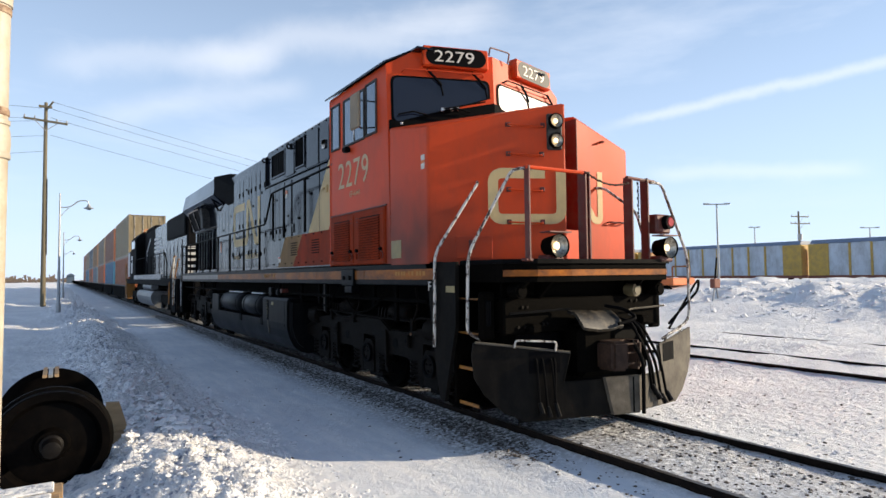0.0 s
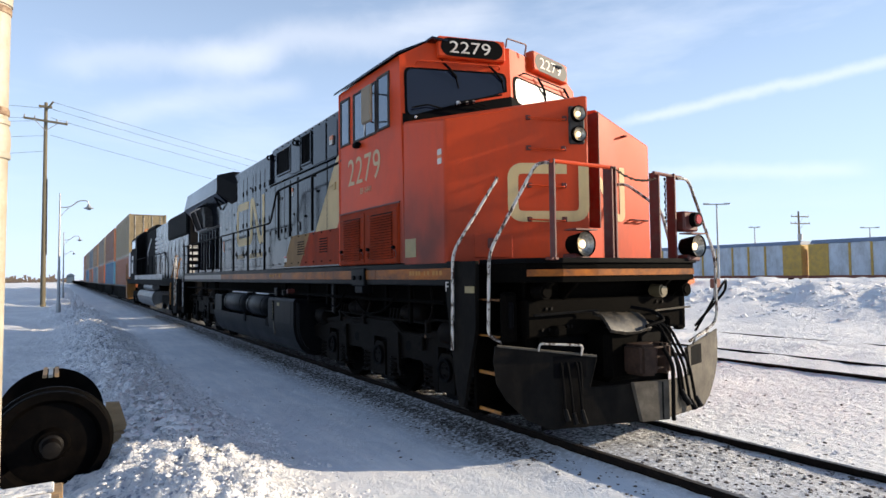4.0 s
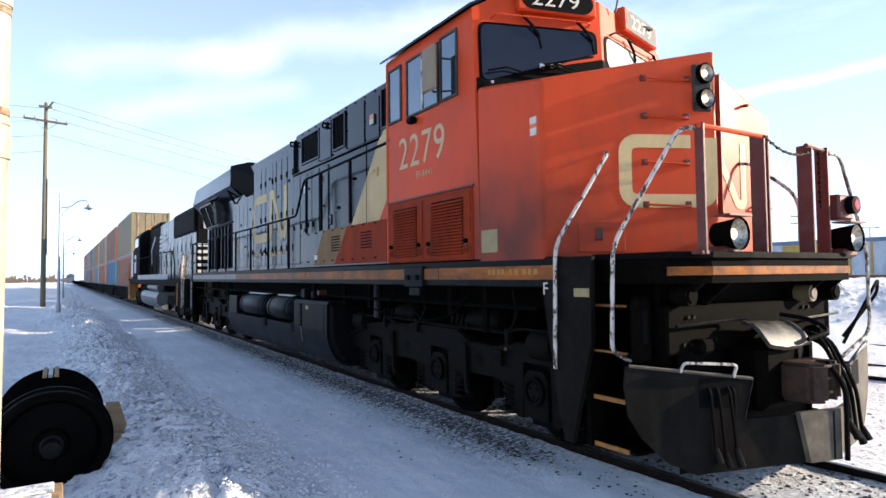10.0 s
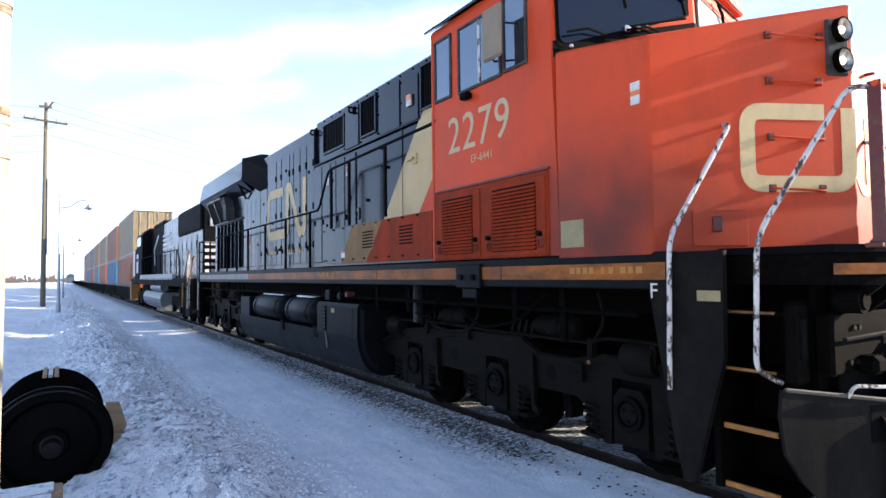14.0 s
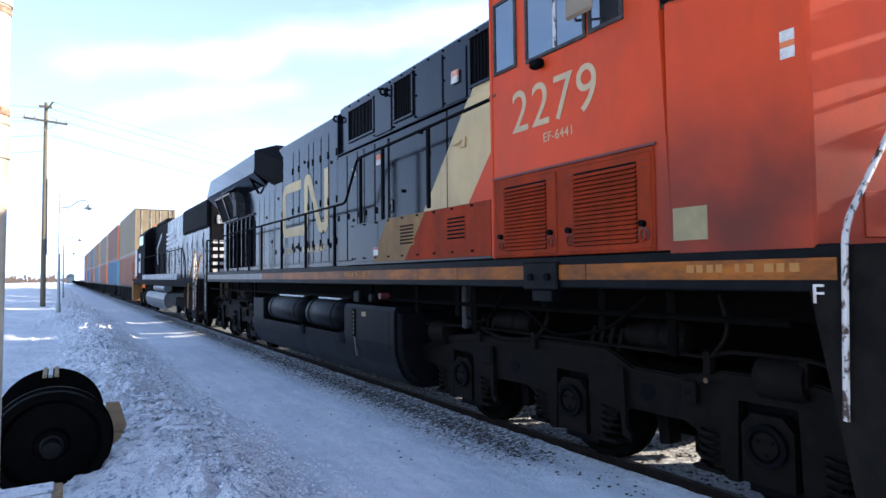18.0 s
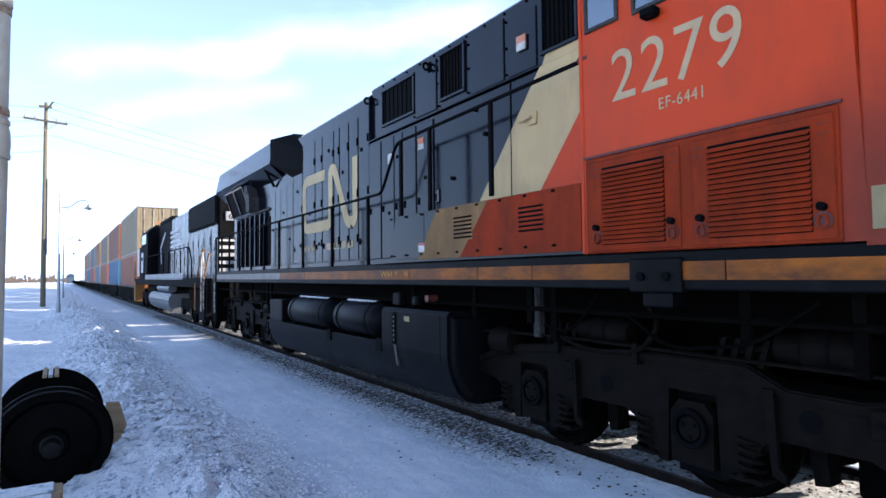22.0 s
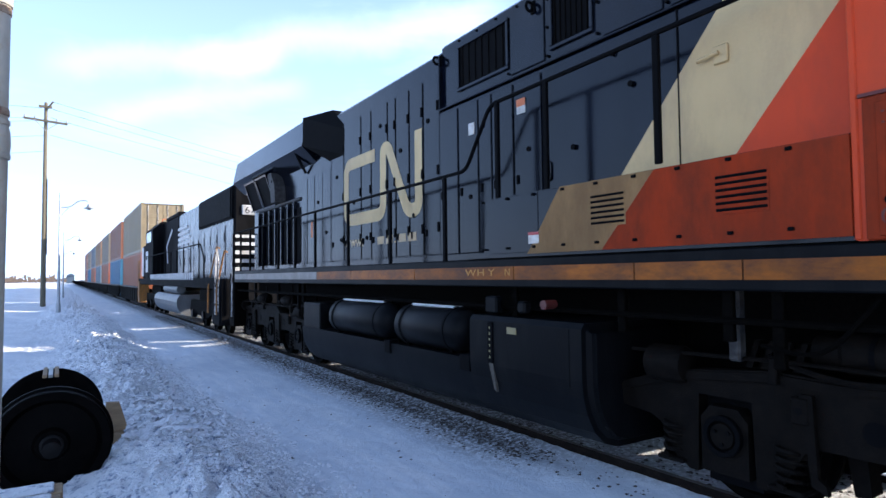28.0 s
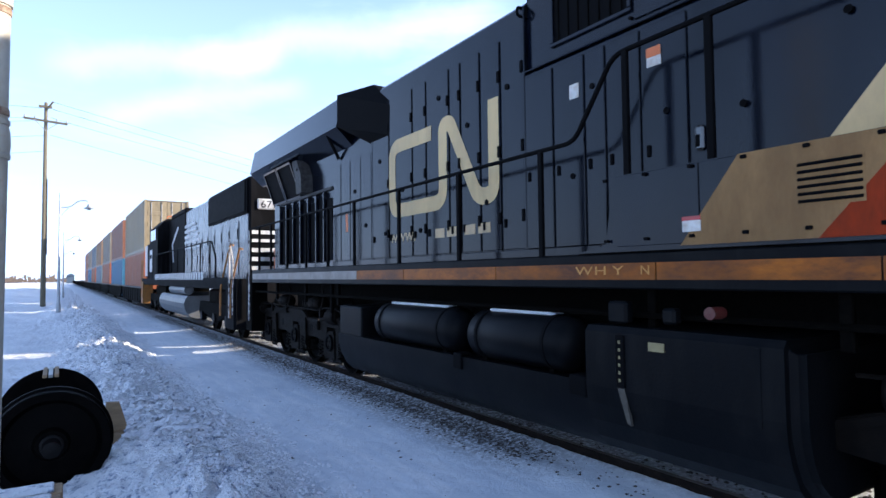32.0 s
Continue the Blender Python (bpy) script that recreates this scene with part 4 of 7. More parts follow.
def lead_nose():
    # shaded half, a deep notch shaped to show as a dark strip, and the door half that catches the sun
    part("nose_shell", block([(LX, 7.40), NL, RIDGE, (5.52, 6.95)], [3.83, 3.64, 3.97, 4.14], bev=0.03), RED, lead)
    part("nose_core", block([(5.50, 6.95), (5.50, 6.12), (5.90, 6.12), (5.90, 6.95)], [4.10, 3.90, 3.90, 4.08]), RED, lead)
    part("nose_door", block([(5.88, 6.95), DOOR, NR, (RX, 7.40)], [4.08, 3.93, 3.56, 3.72], bev=0.025), RED, lead, "sunlit nose door")
    part("notch_sill", block([(5.40, 6.15), (5.42, 5.72), (5.87, 5.84), (5.90, 6.15)], [2.36, 2.36, 2.36, 2.36]), RED, lead)
    # dark red sheet, added so the side of the notch is painted in shade
    part("door_jamb", box(B(), 5.852, 5.864, 5.845, 6.11, 2.37, 3.88), DARKRED, lead)
    part("nose_roof", prism(B(), [(LX + 0.05, 7.38), (NL[0] + 0.06, NL[1] + 0.1), (5.34, 5.80), (5.34, 6.93)], "z", 3.6, 3.62), BLACK, lead)
    # twin headlight box
    hb = part("headlight_box", box(B(), NW - 0.285, NW - 0.02, 3.33, 3.86, -0.05, 0.02, 0.05, m=NM), PALEBRACKET, lead, "dull grey headlight plate")
    fx = Matrix.Rotation(radians(30), 4, "Z")
    for z in (3.47, 3.72):
        c = NM @ Vector((NW - 0.165, z, 0.015))
        fw = Vector((0.0, -1, 0))
        bz = B()
        out = (NM.to_3x3() @ Vector((0, 0, 1)) + fw * 2.0).normalized()
        turn = Matrix.Translation(c + out * 0.025) @ out.to_track_quat("X", "Z").to_matrix().to_4x4()
        for prof, mt, nm in (([(0.0, 0.098), (0.05, 0.098), (0.055, 0.092), (0.05, 0.084)], UNDER, "headlight"), ([(0.0, 0.01), (0.01, 0.04), (0.025, 0.066), (0.048, 0.086)], CHROME, "reflector"), ([(0.0, 0.03), (0.025, 0.034), (0.04, 0.015)], LAMPGLOW, "bulb")):
            bz = lathe(B(), prof, (0, 0, 0), "x", 24, caps=nm == "bulb")
            bmesh.ops.transform(bz, matrix=turn, verts=bz.verts)
            ob = smooth(part(nm, bz, mt, lead if nm == "headlight" else lamp, "round headlight with a black rim" if nm == "headlight" else ""), 50)
            if nm == "headlight":
                lamp = ob
    # grab irons up the shaded face
    for z, a, b in ((3.65, 1.02, 1.47), (3.28, 1.02, 1.45), (2.83, 1.02, 1.45), (2.42, 1.02, 1.45)):
        part("grab_iron", tube(B(), bend([NM @ Vector((a, z + 0.03, 0)), NM @ Vector((a, z + 0.02, 0.045)), NM @ Vector((b, z, 0.045)), NM @ Vector((b, z + 0.02, 0))], 0.03), 0.011, 6), RED, lead)
        for q in (a, b):
            part("grab_lug", box(B(), q - 0.03, q + 0.03, z - 0.005, z + 0.055, 0, 0.02, 0.005, m=NM), DARKRED, lead)
    for z, a, b in ((3.62, 0.48, 0.52), (2.50, 0.62, 0.76), (2.50, 0.80, 0.94)):
        part("grab_iron", tube(B(), bend([FM @ Vector((a, z, 0)), FM @ Vector((a, z, 0.07)), FM @ Vector((b, z, 0.07)), FM @ Vector((b, z, 0))], 0.03), 0.011, 6), DARKRED, lead)
    # painted emblem: a bent band on the shaded face, its end on the door
    pts = bend([(1.49, 3.06, 0), (0.82, 3.06, 0), (0.82, 2.48, 0), (1.70, 2.48, 0), (1.70, 3.10, 0)], 0.13, 5)
    part("emblem", ribbon(B(), pts, 0.13, NM), CREAM, lead, "bent cream band painted on the nose")
    pts = bend([(0.03, 3.02, 0), (0.36, 2.52, 0), (0.48, 2.52, 0), (0.48, 3.2, 0)], 0.05, 4)
    part("emblem", ribbon(B(), pts, 0.10, FM @ Matrix.Translation((0, 0, 0.002))), CREAM, lead)
    part("sand_hatch", box(B(), 0.34, 0.80, 1.99, 2.27, 0, 0.012, 0.004, m=NM), RED, lead)
    part("hatch_latch", box(B(), 0.50, 0.58, 2.10, 2.22, 0.01, 0.03, 0.008, m=NM), DARKRED, lead)
    part("sticker", box(B(), LX - 0.004, LX, 6.44, 6.53, 3.12, 3.30), STICKER, lead)
    part("sticker", box(B(), LX - 0.0045, LX, 6.44, 6.53, 3.19, 3.23), ORANGEMARK, lead)


def hood_box(name, y0, y1, z0, z1, hx=1.184, bev=0.05):
    bm = B()
    prism(bm, [(DC - hx, z0), (DC + hx, z0), (DC + hx, z1 - bev), (DC + hx - bev, z1), (DC - hx + bev, z1), (DC - hx, z1 - bev)], "y", y0, y1)
    return part(name, bm, BLACK, lead)


def lead_hood():
    hood_box("hood_lower", 9.37, 14.33, 1.95, 3.93, 1.20, 0.04)
    hood_box("hood_upper", 9.37, 14.33, 3.93, 4.81, 1.15)
    hood_box("engine_hood", 14.34, 18.05, 1.95, 4.72)
    hood_box("radiator_hood", 18.06, 23.25, 1.95, 4.20)
    # stepped box beside the hood, with the raised walk on top
    bx = B()
    prism(bx, [(9.37, 1.96), (9.37, 2.58), (12.85, 2.58), (12.95, 2.02), (13.3, 1.96)], "x", LX + 0.004, HX + 0.02)
    part("side_box", bx, BLACK, lead)
    for a, b in ((9.39, 9.90), (9.91, 11.34), (11.35, 12.06), (12.07, 12.82)):
        part("side_box_panel", box(B(), LX - 0.008, LX + 0.006, a, b, 2.0, 2.57, 0.004), BLACK if a > 12 else (GRIMYRED if b < 11.0 else BLACK), lead)
    # colour bands painted across box and wall
    x = LX - 0.012
    z0, z1 = 1.985, 2.575
    red = prism(B(), [(9.38, z0), (11.27, z0), (10.73, z1), (9.38, z1)], "x", x - 0.002, x + 0.02)
    part("red_band", red, GRIMYRED, lead)
    cream = prism(B(), [(11.27, z0), (12.22, z0), (11.76, z1), (10.73, z1)], "x", x - 0.002, x + 0.02)
    part("cream_band", cream, GRIMYCREAM, lead)
    xw = DC - 1.203
    part("red_band", prism(B(), [(9.38, 2.6), (10.31, 2.6), (9.39, 3.69), (9.38, 3.69)], "x", xw - 0.003, xw + 0.02), RED, lead)
    part("cream_band", prism(B(), [(10.31, 2.6), (11.38, 2.6), (10.25, 3.925), (9.38, 3.925), (9.38, 3.70)], "x", xw - 0.003, xw + 0.02), CREAM, lead)
    part("cream_ledge", prism(B(), [(DC - 1.2, 3.93), (DC - 1.155, 4.05), (DC - 1.14, 4.05), (DC - 1.14, 3.93)], "y", 9.38, 10.22), CREAM, lead)
    # louvres on the box
    for y0, y1, mt in ((11.01, 11.39, GRIMYCREAM), (9.85, 10.23, GRIMYRED)):
        back = part("vent", box(B(), LX - 0.018, LX - 0.012, y0, y1, 2.18, 2.46), mt, lead)
        for k in range(6):
            z = 2.20 + k * 0.045
            # slots are black strips, their shade painted on the closed vent
            part("vent_slot", box(B(), LX - 0.024, LX - 0.017, y0 + 0.01, y1 - 0.01, z, z + 0.02, 0.004), BLACK_AND_SHADE, back)
    for k in range(9):
        for z in (2.05, 2.55):
            part("bolt", box(B(), LX - 0.03, LX - 0.008, 9.7 + k * 0.4, 9.74 + k * 0.4, z - 0.012, z + 0.012, 0.004), BLACK_AND_SHADE, lead)
    # screened openings high on the wall
    xu = DC - 1.15
    for y0, y1, z0, z1 in ((12.97, 13.91, 4.12, 4.62), (11.71, 12.22, 4.10, 4.66), (9.78, 10.24, 4.09, 4.66)):
        fr = B()
        t = 0.04
        for a, b, c, d in ((y0 - t, y1 + t, z1, z1 + t), (y0 - t, y1 + t, z0 - t, z0), (y0 - t, y0, z0, z1), (y1, y1 + t, z0, z1)):
            box(fr, xu - 0.03, xu + 0.01, a, b, c, d, 0.006)
        frame_ob = part("screen_frame", fr, BLACK, lead)
        part("screen", box(B(), xu - 0.006, xu + 0.006, y0, y1, z0, z1), BLACK_AND_SHADE, frame_ob, "black mesh screen")
        for k in range(7):
            yy = y0 + (y1 - y0) * (k + 0.5) / 7
            part("screen_bar", box(B(), xu - 0.014, xu - 0.004, yy - 0.006, yy + 0.006, z0, z1), UNDER, frame_ob)
    for y0, y1, z0, z1 in ((10.35, 10.82, 3.97, 4.62), (10.9, 11.55, 3.97, 4.68), (12.35, 12.9, 3.99, 4.68)):
        part("access_panel", box(B(), xu - 0.018, xu + 0.01, y0, y1, z0, z1, 0.006), BLACK, lead)
    # ridge strip between the two heights of the hood
    part("hood_ledge", box(B(), DC - 1.21, DC - 1.14, 10.24, 14.33, 3.925, 3.945, 0.006), BLACK, lead)
    # doors of the wall
    for a, b in ((14.36, 14.73), (14.77, 15.12), (15.16, 15.53), (15.57, 15.79), (15.83, 16.36), (16.40, 16.74), (16.78, 17.45), (17.49, 18.03)):
        d = part("hood_door", box(B(), HX - 0.022, HX + 0.006, a, b, 2.06, 4.42, 0.006), BLACK, lead)
        for z in (2.35, 3.1, 3.95):
            part("hinge", box(B(), HX - 0.04, HX - 0.018, a - 0.012, a + 0.03, z, z + 0.13, 0.006), BLACK_AND_SHADE, d)
        part("latch", box(B(), HX - 0.04, HX - 0.02, b - 0.07, b - 0.03, 2.3, 2.4, 0.008), BLACK_AND_SHADE, d)
    xl = DC - 1.20
    for a, b in ((13.9, 14.3), (13.47, 13.86), (13.21, 13.44), (12.82, 13.18), (12.36, 12.78), (10.76, 12.32), (9.5, 10.72)):
        if a < 10:
            part("door_gap", box(B(), xl - 0.0075, xl, 10.73, 10.745, 2.62, 3.9), BLACK_AND_SHADE, lead)
            continue
        z0 = 2.62 if a < 12.8 else 2.05
        d = part("hood_door", box(B(), xl - 0.02 if a > 11.5 else xl - 0.002, xl + 0.006, a, b, z0, 3.86, 0.006), BLACK, lead)
        part("latch", box(B(), xl - 0.036, xl - 0.018, b - 0.07, b - 0.03, 2.75, 2.85, 0.008), BLACK_AND_SHADE, d)
    handle = part("door_handle", box(B(), xl - 0.03, xl - 0.003, 10.30, 10.42, 3.34, 3.48, 0.008), CREAM, lead)
    part("handle_bar", tube(B(), [(xl - 0.05, 10.36, 3.42), (xl - 0.05, 10.54, 3.40)], 0.016, 6), CREAM, handle)
    for y, z, mt in ((12.66, 3.60, STICKER), (10.56, 4.3, STICKER)):
        part("sticker", box(B(), (xu if z > 4 else xl) - 0.028, xl + 0.0, y - 0.07, y + 0.07, z - 0.10, z + 0.06), mt, lead)
        part("sticker", box(B(), (xu if z > 4 else xl) - 0.031, xl + 0.0, y - 0.07, y + 0.07, z - 0.02, z + 0.06), ORANGEMARK, lead)
    part("sticker", box(B(), xl - 0.028, xl, 13.52, 13.64, 3.46, 3.60), STICKER, lead)
    part("sticker", box(B(), LX - 0.016, LX, 12.05, 12.2, 2.08, 2.19), STICKER, lead)
    part("sticker", box(B(), LX - 0.018, LX, 12.05, 12.2, 2.16, 2.19), REDLENS, lead)
    part("sight_glass", box(B(), xl - 0.03, xl, 12.22, 12.3, 2.72, 2.92, 0.02), LAMPGLASS, lead)
    for y, z in ((14.62, 3.86), (15.40, 3.60), (16.05, 4.10), (17.05, 3.02), (17.78, 3.55), (15.02, 2.62), (16.55, 2.40), (17.6, 2.42), (18.3, 2.6), (18.72, 3.2)):
        part("latch_plate", cyl(B(), (HX - 0.034, y, z), (HX - 0.018, y, z), 0.035, 0.03, 12), BLACK_AND_SHADE, lead)
    for y, z in ((13.35, 3.52), (13.62, 2.72), (12.55, 3.1), (11.2, 3.42), (11.9, 3.0), (11.4, 3.75)):
        part("latch_plate", cyl(B(), (xl - 0.03, y, z), (xl - 0.002, y, z), 0.028, 0.024, 12), BLACK_AND_SHADE, lead)
    for k in range(12):
        part("bolt", cyl(B(), (xu - 0.012, 9.75 + k * 0.38, 4.73), (xu + 0.005, 9.75 + k * 0.38, 4.73), 0.016, seg=8), BLACK_AND_SHADE, lead)
    for y in (10.86, 11.62, 12.30, 12.94):
        for z in (4.02, 4.32, 4.62):
            part("bolt", cyl(B(), (xu - 0.024, y, z), (xu + 0.005, y, z), 0.016, seg=8), BLACK_AND_SHADE, lead)
    for y in (14.345, 18.055):
        part("hood_joint", box(B(), HX - 0.026, HX, y - 0.02, y + 0.02, 2.0, 4.66, 0.008), BLACK, lead)
    part("kick_strip", box(B(), HX - 0.03, HX + 0.01, 13.3, 19.7, 1.96, 2.05, 0.008), BLACK, lead)
    # lifting eyes on the roof edge
    for y in (12.5, 14.36):
        ring = [(xu - 0.075 + 0.042 * math.cos(k * 0.5236), y, 4.60 + 0.048 * math.sin(k * 0.5236)) for k in range(13)]
        eye = part("lifting_eye", tube(B(), ring, 0.018, 6), BLACK_AND_SHADE, lead)
        part("eye_plate", box(B(), xu - 0.035, xu + 0.02, y - 0.035, y + 0.035, 4.53, 4.67, 0.008), BLACK_AND_SHADE, eye)
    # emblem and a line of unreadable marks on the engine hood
    em = on_plane((HX - 0.022, 17.46, 0), (0, -1, 0), (0, 0, 1))
    pts = bend([(1.22, 3.68, 0), (0.10, 3.68, 0), (0.10, 2.73, 0), (1.50, 2.73, 0), (1.50, 3.72, 0), (1.68, 3.72, 0), (2.26, 2.70, 0), (2.58, 2.70, 0), (2.58, 3.80, 0)], 0.2, 6)
    part("emblem", ribbon(B(), pts, 0.2, em), CREAM, lead, "large bent cream band painted on the hood")
    lettering("painted_address", "www.", 0.20, NUMBER, lead, em @ Matrix.Translation((0.02, 2.27, 0.0015)), "cream painted lettering", 1.16, 1.0)
    for x0, x1, z1 in ((1.30, 1.52, 0.20), (1.58, 1.80, 0.20), (1.86, 1.90, 0.045), (1.98, 2.20, 0.20), (2.26, 2.50, 0.20)):
        part("painted_bar", box(B(), x0, x1, 2.27, 2.27 + 0.6 * z1, 0.0, 0.004, m=em), NUMBER, lead)
    # vertical intake slots behind the engine
    for k, y in enumerate((19.75, 20.15, 20.6, 21.05, 21.5, 21.95, 22.4)):
        # each slot is a black patch standing for the shade of an opening
        part("intake_slot", box(B(), HX - 0.012, HX + 0.01, y, y + 0.24, 2.08, 3.22 + 0.05 * (k % 2), 0.004), BLACK_AND_SHADE, lead)
        part("intake_fin", box(B(), HX - 0.07, HX, y + 0.27, y + 0.31, 2.05, 3.35, 0.006), BLACK, lead)
    for a, b in ((18.1, 18.48), (18.5, 18.9), (18.93, 19.3), (19.33, 19.65)):
        part("hood_door", box(B(), HX - 0.02, HX + 0.006, a, b, 2.06, 3.75, 0.006), BLACK, lead)
    part("emergency_sign", box(B(), HX - 0.024, HX, 19.02, 19.10, 2.55, 2.85), ORANGEMARK, lead)
    # radiator cab: flared wings over the walk
    for sgn in (-1, 1):
        out, inn = DC + sgn * 1.46, DC + sgn * 1.18
        bm = B()
        v = [bm.verts.new(p) for p in ((inn, 17.3, 3.86), (inn, 17.28, 4.30), (inn, 18.04, 4.83), (out, 18.86, 4.83), (out, 18.86, 4.29), (inn, 18.05, 3.86),
                                       (DC, 17.3, 3.86), (DC, 17.28, 4.5), (DC, 18.04, 4.83), (DC, 18.86, 4.83))]
        for q in ((0, 1, 2, 3, 4), (0, 4, 5), (1, 7, 8, 2), (2, 8, 9, 3)):
            bm.faces.new([v[i] for i in q])
        part("radiator_shroud", bm, BLACK_AND_SHADE, lead, "sooty black flared shroud")
        wing = B()
        prism(wing, [(out + sgn * 0.02, 4.29), (out - sgn * 0.09, 4.82), (out - sgn * 0.14, 4.85), (DC, 4.85), (DC, 4.20), (inn, 4.0)], "y", 18.862, 24.3)
        part("radiator_wing", wing, BLACK, lead)
    # framed screens that lean out under the wing
    lean = on_plane((HX - 0.01, 23.25, 3.42), (0, -1, 0), (-0.35, 0, 1))
    for k in range(2):
        fr = B()
        x0 = 0.1 + k * 0.95
        for a, b, c, d in ((x0, x0 + 0.9, 0, 0.04), (x0, x0 + 0.9, 0.7, 0.74), (x0, x0 + 0.04, 0, 0.74), (x0 + 0.86, x0 + 0.9, 0, 0.74)):
            box(fr, a, b, c, d, 0, 0.05, m=lean)
        f_ob = part("screen_frame", fr, BLACK, lead)
        part("screen", box(B(), x0 + 0.04, x0 + 0.86, 0.04, 0.7, 0.0, 0.02, m=lean), BLACK_AND_SHADE, f_ob)
    duct = part("bracket", prism(B(), [(20.75, 3.42), (21.05, 3.42), (21.12, 3.75), (21.35, 4.1), (21.05, 4.1), (20.80, 3.78)], "x", HX - 0.24, HX + 0.01), PALEBRACKET, lead, "scuffed grey duct elbow")
    part("duct_bolt", cyl(B(), (HX - 0.25, 21.0, 3.9), (HX - 0.235, 21.0, 3.9), 0.03, seg=10), BLACK_AND_SHADE, duct)
    part("wing_strut", tube(B(), [(HX - 0.02, 19.4, 3.86), (DC - 1.42, 19.4, 4.26)], 0.03, 6), BLACK_AND_SHADE, lead)
    part("intake_sill", box(B(), HX - 0.05, HX + 0.01, 19.7, 22.75, 3.36, 3.42, 0.01), PALEBRACKET, lead)


def lead_handrails():
    x = LX + 0.035
    for sx in (x, 2 * DC - x):
        line = [(sx, 9.33, 3.66), (sx, 12.85, 3.60), (sx, 13.32, 2.96), (sx, 24.2, 2.94)]
        part("handrail", tube(B(), bend(line, 0.12), 0.022), BLACK_AND_SHADE, lead)
        for y, z0, z1 in ((10.72, 2.62, 3.62), (11.98, 2.15, 3.62), (12.73, 2.0, 3.60), (13.77, 1.7, 2.95), (15.18, 1.7, 2.95), (16.63, 1.7, 2.95), (18.1, 1.7, 2.95), (19.2, 1.7, 2.95), (20.28, 1.7, 2.95), (21.4, 1.7, 2.95), (22.5, 1.7, 2.95), (23.4, 1.7, 2.95), (24.15, 1.7, 2.95)):
            part("handrail_post", box(B(), sx - 0.02, sx + 0.02, y - 0.03, y + 0.03, z0, z1, 0.008), BLACK_AND_SHADE, lead)
        part("grab_knob", cyl(B(), (sx, 9.28, 3.66), (sx, 9.40, 3.66), 0.04, seg=10), DARKRED, lead)
    # rear end rails
    for z in (2.3, 2.62, 2.94):
        part("end_rail", tube(B(), [(LX + 0.05, 24.2, z), (DC - 0.5, 24.25, z)], 0.018, 6), BLACK_AND_SHADE, lead)
    part("rear_steps", box(B(), LX + 0.02, LX + 0.4, 24.0, 24.5, 0.5, 1.9, 0.02), UNDER, lead)
    part("end_grab", tube(B(), [(LX - 0.01, 24.12, 0.75), (LX - 0.01, 24.12, 2.9)], 0.02, 6), WORNWHITE, lead)


BACK = 0.19        # the body behind the cab was laid out from its own base line


def move_back(built, parts_before):
    for ob in built.children:
        if ob.name not in parts_before:
            ob.location.y += BACK


lead_frame()
lead_cab()
lead_windscreens()
lead_nose()
front_parts = {ob.name for ob in lead.children}
lead_hood()
lead_handrails()
move_back(lead, front_parts)


